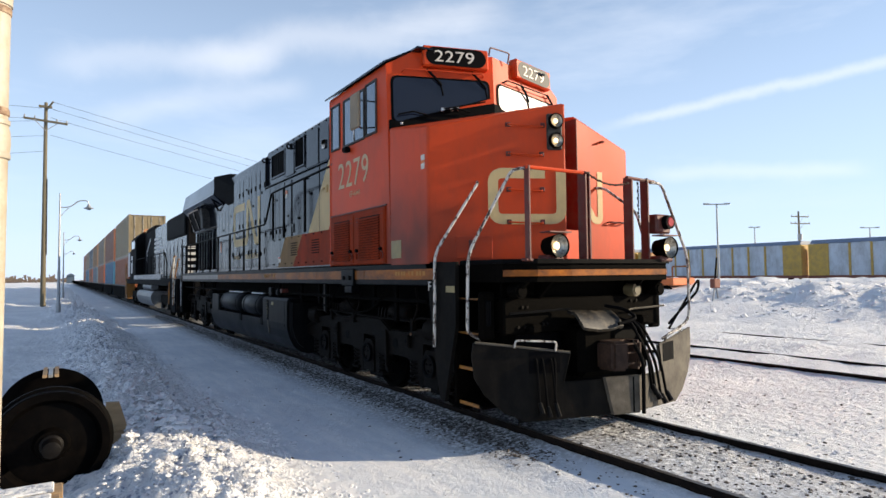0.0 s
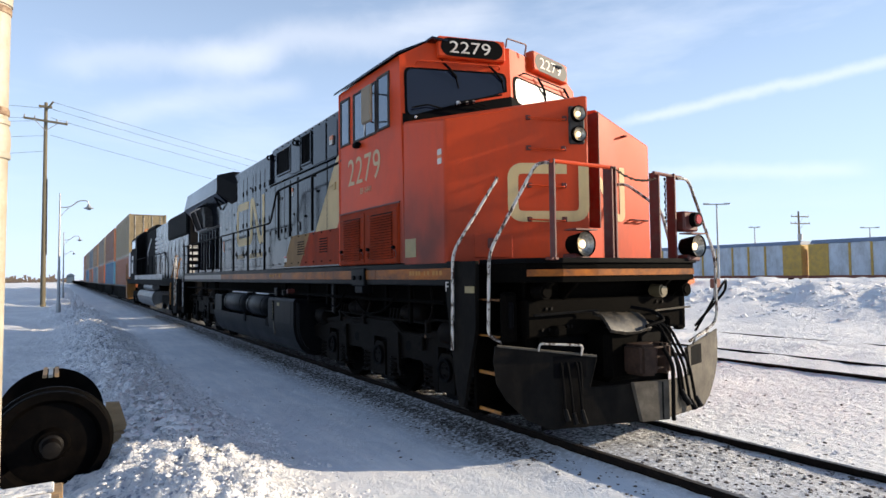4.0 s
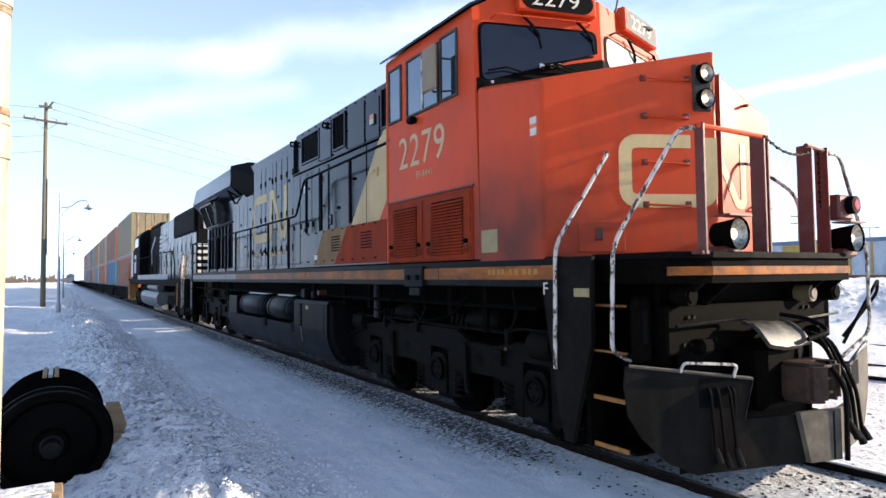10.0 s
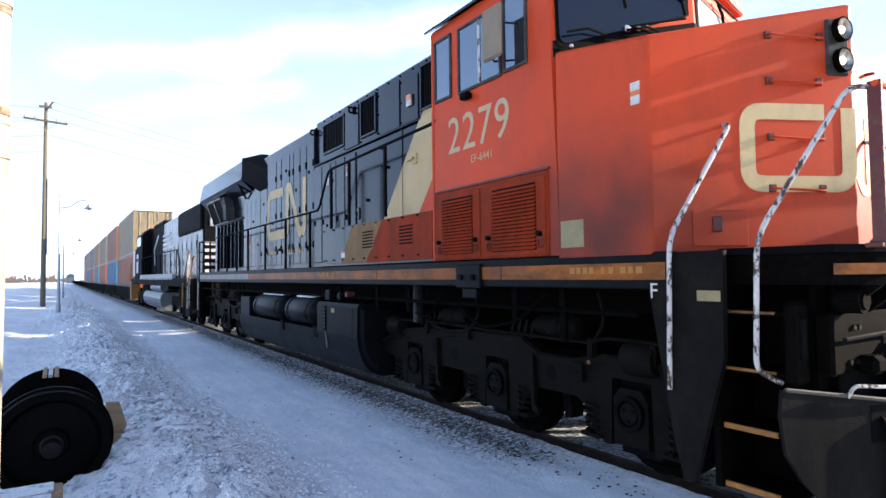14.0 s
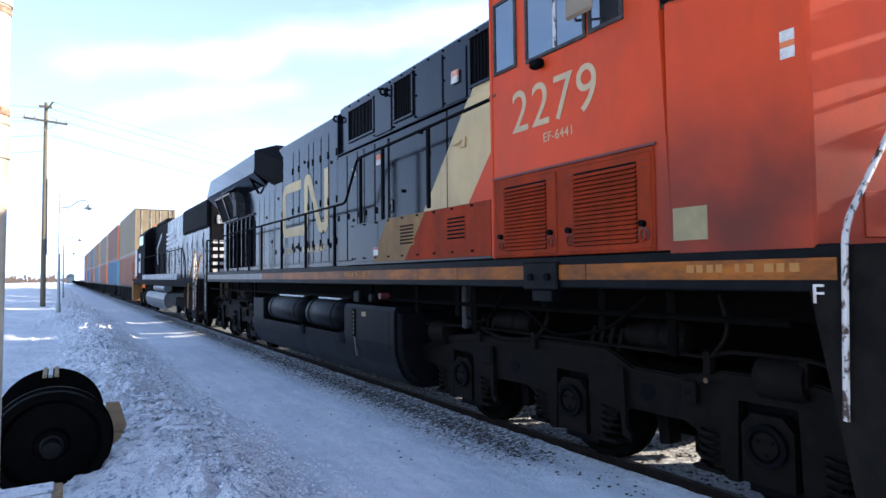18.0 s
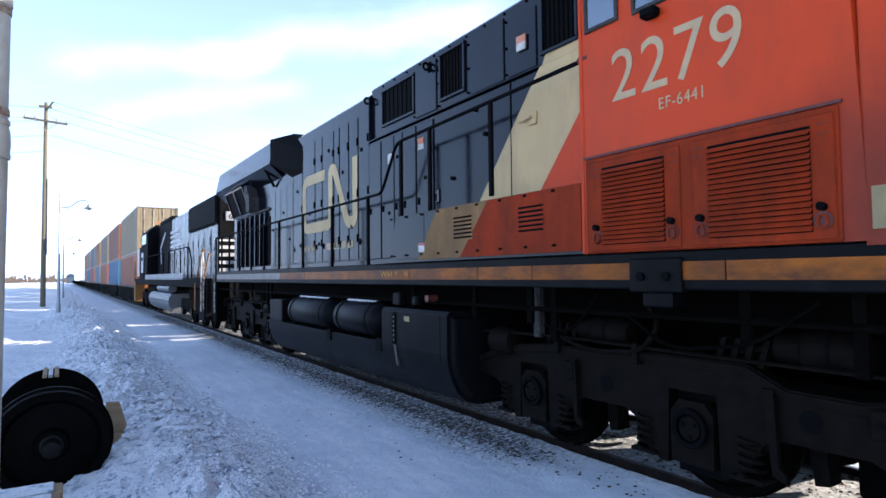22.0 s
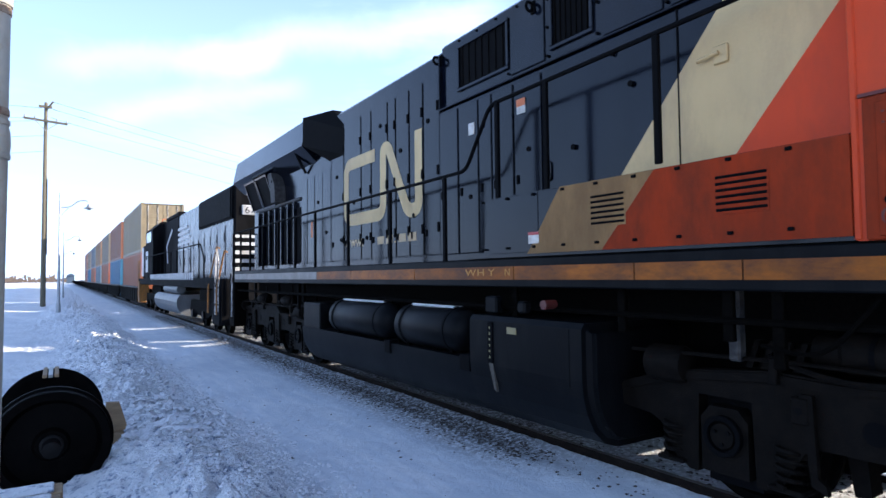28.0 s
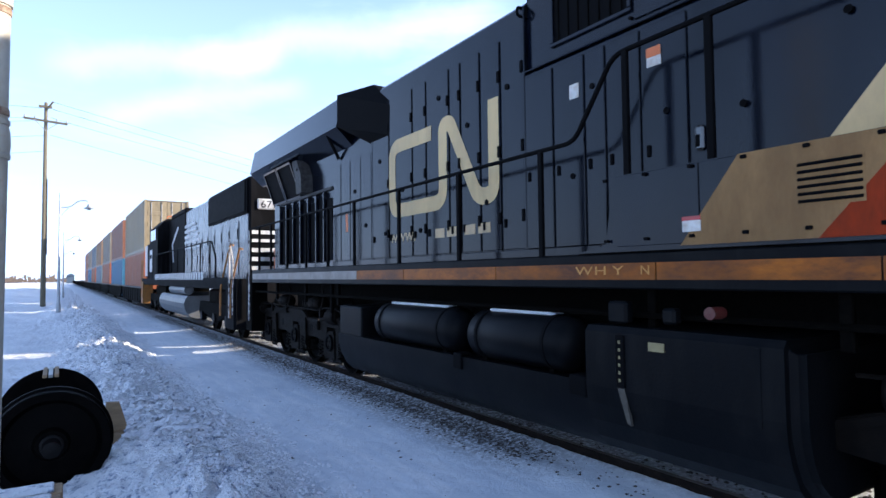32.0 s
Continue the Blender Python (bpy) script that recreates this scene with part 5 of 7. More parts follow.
def truck_side(axles, sgn):
    """One cast side of a three-axle truck with its boxes, springs, brake gear and pipes."""
    def span(u0, u1):
        return sorted((DC + sgn * u0, DC + sgn * u1))
    a, c, b = axles
    m1, m2 = (a + c) / 2, (b + c) / 2
    top = [(a - 0.98, 0.66), (a - 0.96, 0.86), (a - 0.70, 0.98), (a - 0.30, 1.06), (a + 0.30, 1.06), (m1 - 0.25, 0.98), (m1 + 0.20, 0.99), (c - 0.45, 1.13), (c + 0.70, 1.13), (m2 + 0.1, 1.08), (b - 0.35, 1.10), (b + 0.25, 1.04), (b + 0.62, 0.96), (b + 0.94, 0.86), (b + 0.96, 0.66)]
    low = []
    for y in reversed(axles):
        low += [(y + 0.66, 0.63), (y + 0.56, 0.58), (y + 0.42, 0.34), (y + 0.30, 0.27), (y + 0.23, 0.27), (y + 0.21, 0.86), (y - 0.21, 0.86), (y - 0.23, 0.27), (y - 0.30, 0.27), (y - 0.42, 0.34), (y - 0.56, 0.58), (y - 0.66, 0.63)]
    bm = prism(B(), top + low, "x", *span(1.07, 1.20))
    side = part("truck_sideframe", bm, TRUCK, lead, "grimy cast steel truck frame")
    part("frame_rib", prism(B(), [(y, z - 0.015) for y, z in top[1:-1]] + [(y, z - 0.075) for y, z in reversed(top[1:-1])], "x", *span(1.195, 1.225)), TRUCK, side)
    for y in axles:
        # dark sheet for the shade in the recess around the bearing
        part("box_opening", box(B(), *span(1.075, 1.085), y - 0.21, y + 0.21, 0.20, 0.86), BLACK_AND_SHADE, side)
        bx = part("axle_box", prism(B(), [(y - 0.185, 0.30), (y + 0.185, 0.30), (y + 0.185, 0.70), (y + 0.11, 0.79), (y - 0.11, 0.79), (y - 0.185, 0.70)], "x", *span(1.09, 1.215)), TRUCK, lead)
        ring = lathe(B(), [(sgn * 1.21, 0.150), (sgn * 1.255, 0.150), (sgn * 1.26, 0.142), (sgn * 1.255, 0.112), (sgn * 1.225, 0.108)], (DC, y, 0.585), "x", 28)
        smooth(part("bearing_ring", ring, BLACK_AND_SHADE, bx), 40)
        part("bearing_cap", cyl(B(), (DC + sgn * 1.215, y, 0.585), (DC + sgn * 1.245, y, 0.585), 0.105, 0.09, 22), TRUCK, bx)
        for k in range(3):
            t = 0.5 + k * 2.094
            part("cap_bolt", cyl(B(), (DC + sgn * 1.24, y + 0.06 * math.cos(t), 0.585 + 0.06 * math.sin(t)), (DC + sgn * 1.258, y + 0.06 * math.cos(t), 0.585 + 0.06 * math.sin(t)), 0.016, seg=6), BLACK_AND_SHADE, bx)
        for dy in (-0.45, 0.45):
            turns = [(DC + sgn * (1.16 + 0.085 * math.cos(k * 0.6283)), y + dy + 0.085 * math.sin(k * 0.6283), 0.335 + 0.0062 * k) for k in range(46)]
            part("coil_spring", tube(B(), turns, 0.017, 6), TRUCK, lead)
            part("spring_seat", box(B(), *span(1.06, 1.25), y + dy - 0.12, y + dy + 0.12, 0.30, 0.335, 0.01), TRUCK, lead)
    for y, q in ((m1, 1), (m2, -1)):
        # frame and lug holes are dark discs, a hole's shade painted on
        part("frame_hole", cyl(B(), (DC + sgn * 1.195, y + 0.06 * q, 0.80), (DC + sgn * 1.203, y + 0.06 * q, 0.80), 0.075, seg=18), BLACK_AND_SHADE, side)
        lug = part("frame_lug", box(B(), *span(1.19, 1.26), y - 0.36 * q - 0.06, y - 0.36 * q + 0.06, 0.78, 0.96, 0.012), TRUCK, lead)
        part("lug_hole", cyl(B(), (DC + sgn * 1.258, y - 0.36 * q, 0.87), (DC + sgn * 1.263, y - 0.36 * q, 0.87), 0.025, seg=10), BLACK_AND_SHADE, lug)
        cylinder = lathe(B(), [(y - 0.30, 0.03), (y - 0.29, 0.10), (y - 0.24, 0.135), (y + 0.10, 0.135), (y + 0.13, 0.11), (y + 0.30, 0.10), (y + 0.31, 0.03)], (DC + sgn * 1.10, 0, 1.26), "y", 20)
        bc = smooth(part("brake_cylinder", cylinder, TRUCK, lead), 35)
        part("clamp_band", lathe(B(), [(y - 0.08, 0.140), (y - 0.05, 0.140)], (DC + sgn * 1.10, 0, 1.26), "y", 20), BLACK_AND_SHADE, bc)
        part("push_rod", tube(B(), [(DC + sgn * 1.10, y + 0.3, 1.26), (DC + sgn * 1.10, y + 0.62, 1.20)], 0.025, 6), TRUCK, bc)
        for k in range(4):
            part("brake_lever", prism(B(), [(y + 0.40 + k * 0.11, 1.10), (y + 0.45 + k * 0.11, 1.10), (y + 0.38 + k * 0.11, 1.30), (y + 0.34 + k * 0.11, 1.30)], "x", *span(1.08, 1.15)), TRUCK, lead)
        part("brake_hanger", prism(B(), [(y + 0.28, 0.98), (y + 0.36, 0.98), (y + 0.30, 0.40), (y + 0.20, 0.36), (y + 0.21, 0.42), (y + 0.26, 0.46)], "x", *span(1.21, 1.25)), TRUCK, lead)
        part("brake_shoe", prism(B(), [(y + 0.12, 0.30), (y + 0.22, 0.28), (y + 0.26, 0.55), (y + 0.20, 0.66), (y + 0.14, 0.60)], "x", *span(0.70, 0.86)), TRUCK, lead)
    pipe = bend([(DC + sgn * 1.24, a - 0.75, 1.12), (DC + sgn * 1.24, a - 0.30, 1.21), (DC + sgn * 1.24, a + 0.25, 1.21), (DC + sgn * 1.24, a + 0.42, 1.15), (DC + sgn * 1.24, c, 1.16), (DC + sgn * 1.24, b - 0.5, 1.18), (DC + sgn * 1.24, b + 0.8, 1.15)], 0.08)
    part("air_pipe", tube(B(), pipe, 0.016, 6), TRUCK, lead)
    for y in (a + 0.42, a - 0.28, c + 0.5, b - 0.4):
        part("pipe_clamp", box(B(), *span(1.19, 1.265), y - 0.03, y + 0.03, 1.02, 1.20, 0.008), TRUCK, lead)
    part("red_tag", cyl(B(), (DC + sgn * 1.262, a + 0.42, 0.98), (DC + sgn * 1.275, a + 0.42, 0.98), 0.02, seg=10), EDGEDARK, lead, "small orange cap")
    loop = bend([(DC + sgn * 1.22, c + 1.5, 1.20), (DC + sgn * 1.24, c + 1.05, 1.08), (DC + sgn * 1.25, c + 0.45, 1.12), (DC + sgn * 1.24, c + 0.25, 1.35), (DC + sgn * 1.20, c + 0.40, 1.55)], 0.22, 6)
    part("flexible_hose", tube(B(), loop, 0.022, 7), TRUCK, lead)
    part("flexible_hose", tube(B(), bend([(DC + sgn * 1.25, a + 0.30, 1.62), (DC + sgn * 1.26, a + 0.22, 1.35), (DC + sgn * 1.25, a + 0.38, 1.16)], 0.12), 0.018, 6), TRUCK, lead)
    part("sand_pipe", tube(B(), bend([(DC + sgn * 1.1, a - 0.7, 1.4), (DC + sgn * 1.1, a - 0.75, 0.8), (DC + sgn * 0.8, a - 0.62, 0.15)], 0.1), 0.025, 6), UNDER, lead)
    # upright barrel of the damper at each end of the truck
    for y in (a - 0.12, b + 0.48):
        barrel = lathe(B(), [(y - 0.18, 0.05), (y - 0.17, 0.13), (y - 0.12, 0.15), (y + 0.14, 0.15), (y + 0.17, 0.12), (y + 0.18, 0.05)], (DC + sgn * 1.18, 0, 1.06), "y", 20)
        smooth(part("damper", barrel, TRUCK, lead), 35)


def lead_running_gear():
    for axles in ((6.88, 8.77, 10.62), (20.0, 21.91, 23.81)):
        for y in axles:
            wheelset(lead, y, 0.555)
        for sgn in (-1, 1):
            truck_side(axles, sgn)
        m0 = axles[1]
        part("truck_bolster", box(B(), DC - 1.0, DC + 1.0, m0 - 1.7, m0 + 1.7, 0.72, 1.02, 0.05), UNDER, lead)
        # motors drawn oversized to block sunlight under the train
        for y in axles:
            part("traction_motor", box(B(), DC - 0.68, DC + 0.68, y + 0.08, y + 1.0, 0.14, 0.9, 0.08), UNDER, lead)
    trucks = {ob.name for ob in lead.children}
    # brackets and pipes under the sill
    for y in (7.3, 8.0, 9.9, 10.25, 11.2, 12.6, 19.0, 19.3, 20.6, 22.4):
        part("hanger", box(B(), LX + 0.12, LX + 0.17, y - 0.04, y + 0.04, 1.15 if int(y * 10) % 2 else 1.3, 1.66, 0.008), UNDER, lead)
    part("hanger_bracket", box(B(), LX + 0.24, LX + 0.33, 10.24, 10.33, 1.15, 1.7, 0.015), PALEBRACKET, lead, "pale scuffed bracket")
    part("train_pipe", tube(B(), [(LX + 0.12, 6.4, 1.45), (LX + 0.12, 24.0, 1.45)], 0.025, 6), UNDER, lead)
    part("cable", tube(B(), bend([(LX + 0.1, 7.5, 1.6), (LX + 0.08, 7.9, 1.3), (LX + 0.1, 8.6, 1.2), (LX + 0.1, 9.0, 1.45)], 0.2), 0.015, 6), UNDER, lead)
    part("cable", tube(B(), bend([(LX + 0.1, 9.3, 1.62), (LX + 0.06, 9.6, 1.25), (LX + 0.1, 10.0, 1.3)], 0.2), 0.015, 6), UNDER, lead)
    # fuel tank
    prof = [(DC - 1.56, 1.36), (DC - 1.60, 1.31), (DC - 1.60, 0.86), (DC - 1.585, 0.72), (DC - 1.54, 0.57), (DC - 1.46, 0.42), (DC - 1.34, 0.31), (DC - 1.18, 0.26), (DC + 1.38, 0.26), (DC + 1.53, 0.58), (DC + 1.60, 0.78), (DC + 1.60, 1.30), (DC + 1.58, 1.36)]
    bm = prism(B(), prof, "y", 11.38, 13.13)
    bmesh.ops.bevel(bm, geom=[e for e in bm.edges if abs(e.verts[0].co.y - e.verts[1].co.y) < 1e-4 and e.verts[0].co.y < 12], offset=0.09, segments=3, affect="EDGES")
    tank = part("fuel_tank", bm, TANKM, lead, "dark grey slab-sided fuel tank")
    part("sight_gauge", box(B(), LX - 0.085, LX - 0.06, 12.71, 12.80, 0.88, 1.30, 0.008), BLACK_AND_SHADE, tank)
    for k in range(6):
        part("gauge_mark", box(B(), LX - 0.0865, LX - 0.084, 12.745, 12.765, 0.93 + k * 0.06, 0.955 + k * 0.06), YSTICK, tank)
    part("fuel_spill", prism(B(), [(12.72, 0.88), (12.79, 0.88), (12.70, 0.62), (12.66, 0.60)], "x", LX - 0.0725, LX - 0.045), PALE_AND_SUN, tank, "pale frozen spill streak")
    part("placard", box(B(), LX - 0.078, LX - 0.06, 12.34, 12.48, 1.20, 1.265), YSTICK, tank)
    part("tank_seam", box(B(), LX - 0.074, LX - 0.06, 11.62, 11.65, 0.8, 1.3), TANKM, tank)
    low = [(DC - 1.58, 0.88), (DC - 1.57, 0.73), (DC - 1.525, 0.57), (DC - 1.44, 0.41), (DC - 1.32, 0.30), (DC - 1.16, 0.25), (DC + 1.38, 0.25), (DC + 1.52, 0.50), (DC + 1.58, 0.72), (DC + 1.58, 0.88)]
    smooth(part("tank_skirt", prism(B(), low, "y", 13.135, 18.55), TANKM, lead), 35)
    for y0, y1 in ((15.02, 15.18), (13.14, 13.34)):
        part("drain_notch", box(B(), DC - 1.60, DC - 1.45, y0, y1, 0.74, 0.92, 0.01), BLACK_AND_SHADE, lead)
    part("air_filter_block", box(B(), LX - 0.02, DC - 0.5, 17.74, 18.56, 0.86, 1.32, 0.02), TANKM, lead)
    part("tank_core", box(B(), DC - 0.95, DC + 0.95, 13.2, 18.5, 0.86, 1.42), UNDER, lead)
    for y0, y1 in ((13.36, 15.0), (15.2, 17.3)):
        r = 0.265
        res = lathe(B(), [(y0, 0.04), (y0 + 0.02, 0.14), (y0 + 0.08, 0.22), (y0 + 0.16, r), (y1 - 0.16, r), (y1 - 0.08, 0.22), (y1 - 0.02, 0.14), (y1, 0.04)], (DC - 1.36, 0, 1.14), "y", 26)
        tank2 = smooth(part("air_reservoir", res, TANKM, lead, "dark grey cylindrical air reservoir"), 50)
        for yy in (y0 + 0.3, y1 - 0.3):
            part("band", lathe(B(), [(yy - 0.02, r + 0.008), (yy + 0.02, r + 0.008)], (DC - 1.36, 0, 1.14), "y", 26), BLACK_AND_SHADE, tank2)
            part("reservoir_foot", box(B(), DC - 1.5, DC - 1.22, yy - 0.03, yy + 0.03, 0.86, 0.94), UNDER, tank2)
        part("snow_cap", box(B(), DC - 1.44, DC - 1.28, y0 + 0.35, y1 - 0.3, 1.392, 1.425, 0.015), SNOW, tank2, "thin line of snow lying on top")
    part("filler", cyl(B(), (LX - 0.02, 12.0, 1.50), (LX + 0.12, 12.0, 1.50), 0.045, seg=12), DARKRED, lead)
    part("valve", box(B(), LX - 0.0, LX + 0.1, 12.3, 12.42, 1.4, 1.52, 0.02), TANKM, lead)
    part("valve", box(B(), LX - 0.0, LX + 0.1, 12.75, 12.95, 1.38, 1.56, 0.02), TANKM, lead)
    move_back(lead, trucks)


def lead_front():
    # end platform and its curved edge
    plan = [(DC - 1.35, 5.95), (DC - 1.30, 5.20), (DC - 0.95, 5.03), (DC - 0.5, 4.97), (DC + 0.5, 4.95), (6.45, 4.94), (6.75, 5.16), (DC + 1.45, 5.95)]
    part("end_platform", prism(B(), plan, "z", 1.70, 1.93), UNDER, lead)
    edge = [(x, y - 0.012) for x, y in plan[1:-1]]
    bm = B()
    for (xa, ya), (xb, yb) in zip(edge, edge[1:]):
        v = [bm.verts.new(p) for p in ((xa, ya, 1.765), (xb, yb, 1.765), (xb, yb, 1.835), (xa, ya, 1.835))]
        bm.faces.new(v)
    part("reflective_strip", bm, GOLD, lead)
    part("platform_lip", prism(B(), [(x + (0.02 if x > DC else -0.02), y - 0.03) for x, y in plan], "z", 1.905, 1.955), BLACK_AND_SHADE, lead)
    # pilot plate behind the coupler, with gussets
    part("pilot_plate", box(B(), DC - 1.2, DC + 1.2, 5.35, 5.40, 0.55, 1.70, 0.01), UNDER, lead)
    part("pilot_beam", box(B(), DC - 1.27, DC + 1.30, 5.22, 5.34, 1.12, 1.52, 0.02), UNDER, lead)
    for x in (-1.1, -0.75, 0.75, 1.1):
        part("gusset", prism(B(), [(5.0, 1.70), (5.3, 1.70), (5.3, 1.45)], "x", DC + x - 0.02, DC + x + 0.02), UNDER, lead)
    for x, z, r, mt in ((DC - 1.12, 1.60, 0.085, UNDER), (6.09, 1.575, 0.082, LAMPCREAM), (DC + 1.18, 1.58, 0.09, UNDER)):
        lamp_ob = part("class_lamp", cyl(B(), (x, 5.25, z), (x, 5.10, z), r, r * 0.95, 18), mt, lead)
        part("lens_ring", cyl(B(), (x, 5.105, z), (x, 5.085, z), r * 0.7, r * 0.62, 16), mt, lamp_ob)
    for x in (-1.38, 1.38):
        ear = part("tow_lug", box(B(), DC + x * 1.01 - 0.10, DC + x * 1.01 + 0.10, 5.34, 5.42, 1.06, 1.60, 0.03), UNDER, lead)
        # the slot is a dark block that paints its shade on the lug
        part("lug_slot", box(B(), DC + x * 1.01 - 0.035, DC + x * 1.01 + 0.035, 5.325, 5.35, 1.22, 1.50, 0.015), BLACK_AND_SHADE, ear)
    # snow plough: two raked wings that meet in a blunt nose, cut low in the middle for the coupler
    edge = [(0.0, 0.22), (1.28, 0.17), (1.53, 0.28), (1.74, 0.48), (1.85, 0.66), (1.88, 0.9), (1.86, 1.05), (0.75, 0.91), (0.83, 0.59), (0.0, 0.615)]
    nose_x, nose_y = 5.50, 4.67
    dirs = {-1: Vector((-0.925, 0.38, 0)), 1: Vector((0.969, 0.248, 0))}
    for s, k in ((-1, 1.0), (1, 0.88)):
        m = on_plane((nose_x, nose_y, 0), dirs[s], (0, 0, 1))
        d0, d1 = (0.0, 0.03) if s < 0 else (-0.03, 0.0)
        bm = prism(B(), [(u * k, z) for u, z in edge], "z", d0, d1)
        bmesh.ops.transform(bm, matrix=m, verts=bm.verts)
        # one wing dark, the other pale: shade and sun are in the steel colour
        blade = part("plough_blade", bm, PLOUGH if s < 0 else PALE_AND_SUN, lead, "plough blade with sun and shade in its colour")
        o = -0.004 if s < 0 else 0.004
        # no hole is cut: a dark plate paints the recess's shade
        part("hose_opening", box(B(), 0.88 * k, 1.24 * k, 0.70, 0.93, *sorted((o, 0.02 if s < 0 else -0.02)), m=m), BLACK_AND_SHADE, blade)
        # the pale lip is a painted highlight along the top edge
        part("blade_lip", tube(B(), [m @ Vector((1.84 * k, 1.055, 0)), m @ Vector((0.76 * k, 0.915, 0))], 0.014, 6), PALE_AND_SUN, blade)
        part("blade_rib", tube(B(), [m @ Vector((0.76 * k, 0.90, 0)), m @ Vector((0.84 * k, 0.60, 0))], 0.010, 6), PLOUGH, blade)
        q = [m @ Vector((1.40 * k, 0.99, 0.0)), m @ Vector((1.40 * k, 1.07, 0.05 * s)), m @ Vector((0.93 * k, 1.04, 0.05 * s)), m @ Vector((0.93 * k, 0.93, 0.0))]
        part("step_grab", tube(B(), bend(q, 0.04), 0.012, 6), WORNWHITE, blade, "white grab bar on the plough")
    # pale plate with a slanted left edge, painted as the sunlit patch
    bm = prism(B(), [(5.13, 4.80), (5.14, 4.765), (5.57, 4.655), (5.58, 4.70)], "z", 0.21, 0.63)
    for v in bm.verts:
        if v.co.x < 5.3 and v.co.z < 0.4:
            v.co.x += 0.10
            v.co.y -= 0.025
    part("plough_nose", bm, PALE_AND_SUN, lead, "nose plate of the plough painted pale as if sunlit")
    part("nose_post", tube(B(), bend([(5.60, 4.63, 0.20), (5.60, 4.62, 0.80), (5.55, 4.74, 1.02)], 0.1), 0.022, 8), BLACK_AND_SHADE, lead)
    # added black sheet that darkens the gap behind the coupler
    part("coupler_backing", box(B(), DC - 1.0, DC + 1.0, 5.33, 5.345, 0.12, 1.1), BLACK_AND_SHADE, lead)
    # coupler in its pocket, under a draped cover
    CX = DC + 0.12
    cp = part("coupler", box(B(), CX - 0.50, CX + 0.12, 4.96, 5.32, 0.60, 1.19, 0.07), UNDER, lead, "rusty knuckle coupler")
    kn = B()
    prism(kn, [(CX - 0.26, 4.98), (CX - 0.25, 4.72), (CX - 0.10, 4.63), (CX - 0.03, 4.78), (CX + 0.06, 4.80), (CX + 0.10, 4.66), (CX + 0.19, 4.68), (CX + 0.20, 4.98)], "z", 0.69, 1.02)
    bmesh.ops.bevel(kn, geom=kn.edges[:], offset=0.03, segments=2, affect="EDGES")
    smooth(part("knuckle", kn, CASTBROWN, cp), 40)
    for z in (0.76, 0.88, 0.98):
        part("knuckle_rib", box(B(), CX - 0.22, CX + 0.20, 4.70, 4.74, z - 0.012, z + 0.012, 0.006), CASTBROWN, cp)
    corners = [Vector((CX - 0.56, 5.10, 1.375)), Vector((CX + 0.10, 5.10, 1.34)), Vector((CX + 0.12, 4.88, 1.17)), Vector((CX - 0.53, 4.88, 1.19))]
    bm = B()
    grid = []
    for i in range(9):
        row = []
        for j in range(6):
            u, v = i / 8, j / 5
            p = corners[0].lerp(corners[1], u).lerp(corners[3].lerp(corners[2], u), v)
            p.z += 0.05 * math.sin(math.pi * v) + 0.025 * noise.noise((u * 4, v * 3, 2.0)) - 0.03 * math.sin(math.pi * u) * v
            row.append(bm.verts.new(p))
        grid.append(row)
    for i in range(8):
        for j in range(5):
            bm.faces.new((grid[i][j], grid[i + 1][j], grid[i + 1][j + 1], grid[i][j + 1]))
    g = bmesh.ops.extrude_face_region(bm, geom=bm.faces[:])
    bmesh.ops.translate(bm, verts=[q for q in g["geom"] if isinstance(q, bmesh.types.BMVert)], vec=(0, 0.02, -0.03))
    bmesh.ops.recalc_face_normals(bm, faces=bm.faces)
    smooth(part("coupler_cover", bm, TARP, cp, "worn black cover over the coupler"), 50)
    part("cut_lever", tube(B(), bend([(CX - 1.35, 5.17, 1.36), (CX - 0.6, 5.15, 1.38), (CX - 0.5, 5.1, 1.38)], 0.05), 0.014, 6), TANKM, cp)
    part("cut_lever", tube(B(), bend([(CX + 1.2, 5.16, 1.36), (CX + 0.5, 5.14, 1.34), (CX + 0.2, 4.86, 1.3)], 0.1), 0.012, 6), PALE_AND_SUN, cp)
    part("cover_strap", tube(B(), bend([(CX + 0.06, 5.12, 1.40), (CX + 0.20, 4.92, 1.36), (CX + 0.24, 4.78, 1.26), (CX - 0.02, 4.84, 1.20)], 0.08), 0.02, 7), BLACK_AND_SHADE, cp)
    # pieces bolted on the beam
    for x, z in ((-1.02, 1.42), (-0.95, 1.42), (-1.08, 1.2), (-0.98, 1.2), (0.75, 1.44), (0.85, 1.44), (-0.72, 1.22), (-0.66, 1.22)):
        part("bolt", cyl(B(), (DC + x, 5.23, z), (DC + x, 5.20, z), 0.018, seg=8), PLOUGH, lead)
    part("end_cock", box(B(), DC - 0.98, DC - 0.82, 5.10, 5.24, 1.12, 1.24, 0.03), UNDER, lead)
    part("end_cock", box(B(), DC + 0.82, DC + 0.98, 5.10, 5.24, 1.14, 1.26, 0.03), UNDER, lead)
    # hoses hang through the openings of the plough and beside the coupler
    lm = on_plane((nose_x, nose_y, 0), dirs[-1], (0, 0, 1))
    for u, z1, sl in ((1.16, 0.34, -0.03), (1.09, 0.30, -0.05), (0.99, 0.30, -0.05), (0.95, 0.33, 0.0)):
        h = part("air_hose", tube(B(), bend([lm @ Vector((u, 0.88, 0.06)), lm @ Vector((u, 0.84, -0.03)), lm @ Vector((u + sl * 0.5, 0.6, -0.035)), lm @ Vector((u + sl, z1, -0.035))], 0.1), 0.014, 7), BLACK_AND_SHADE, lead)
        c = lm @ Vector((u + sl, z1, -0.035))
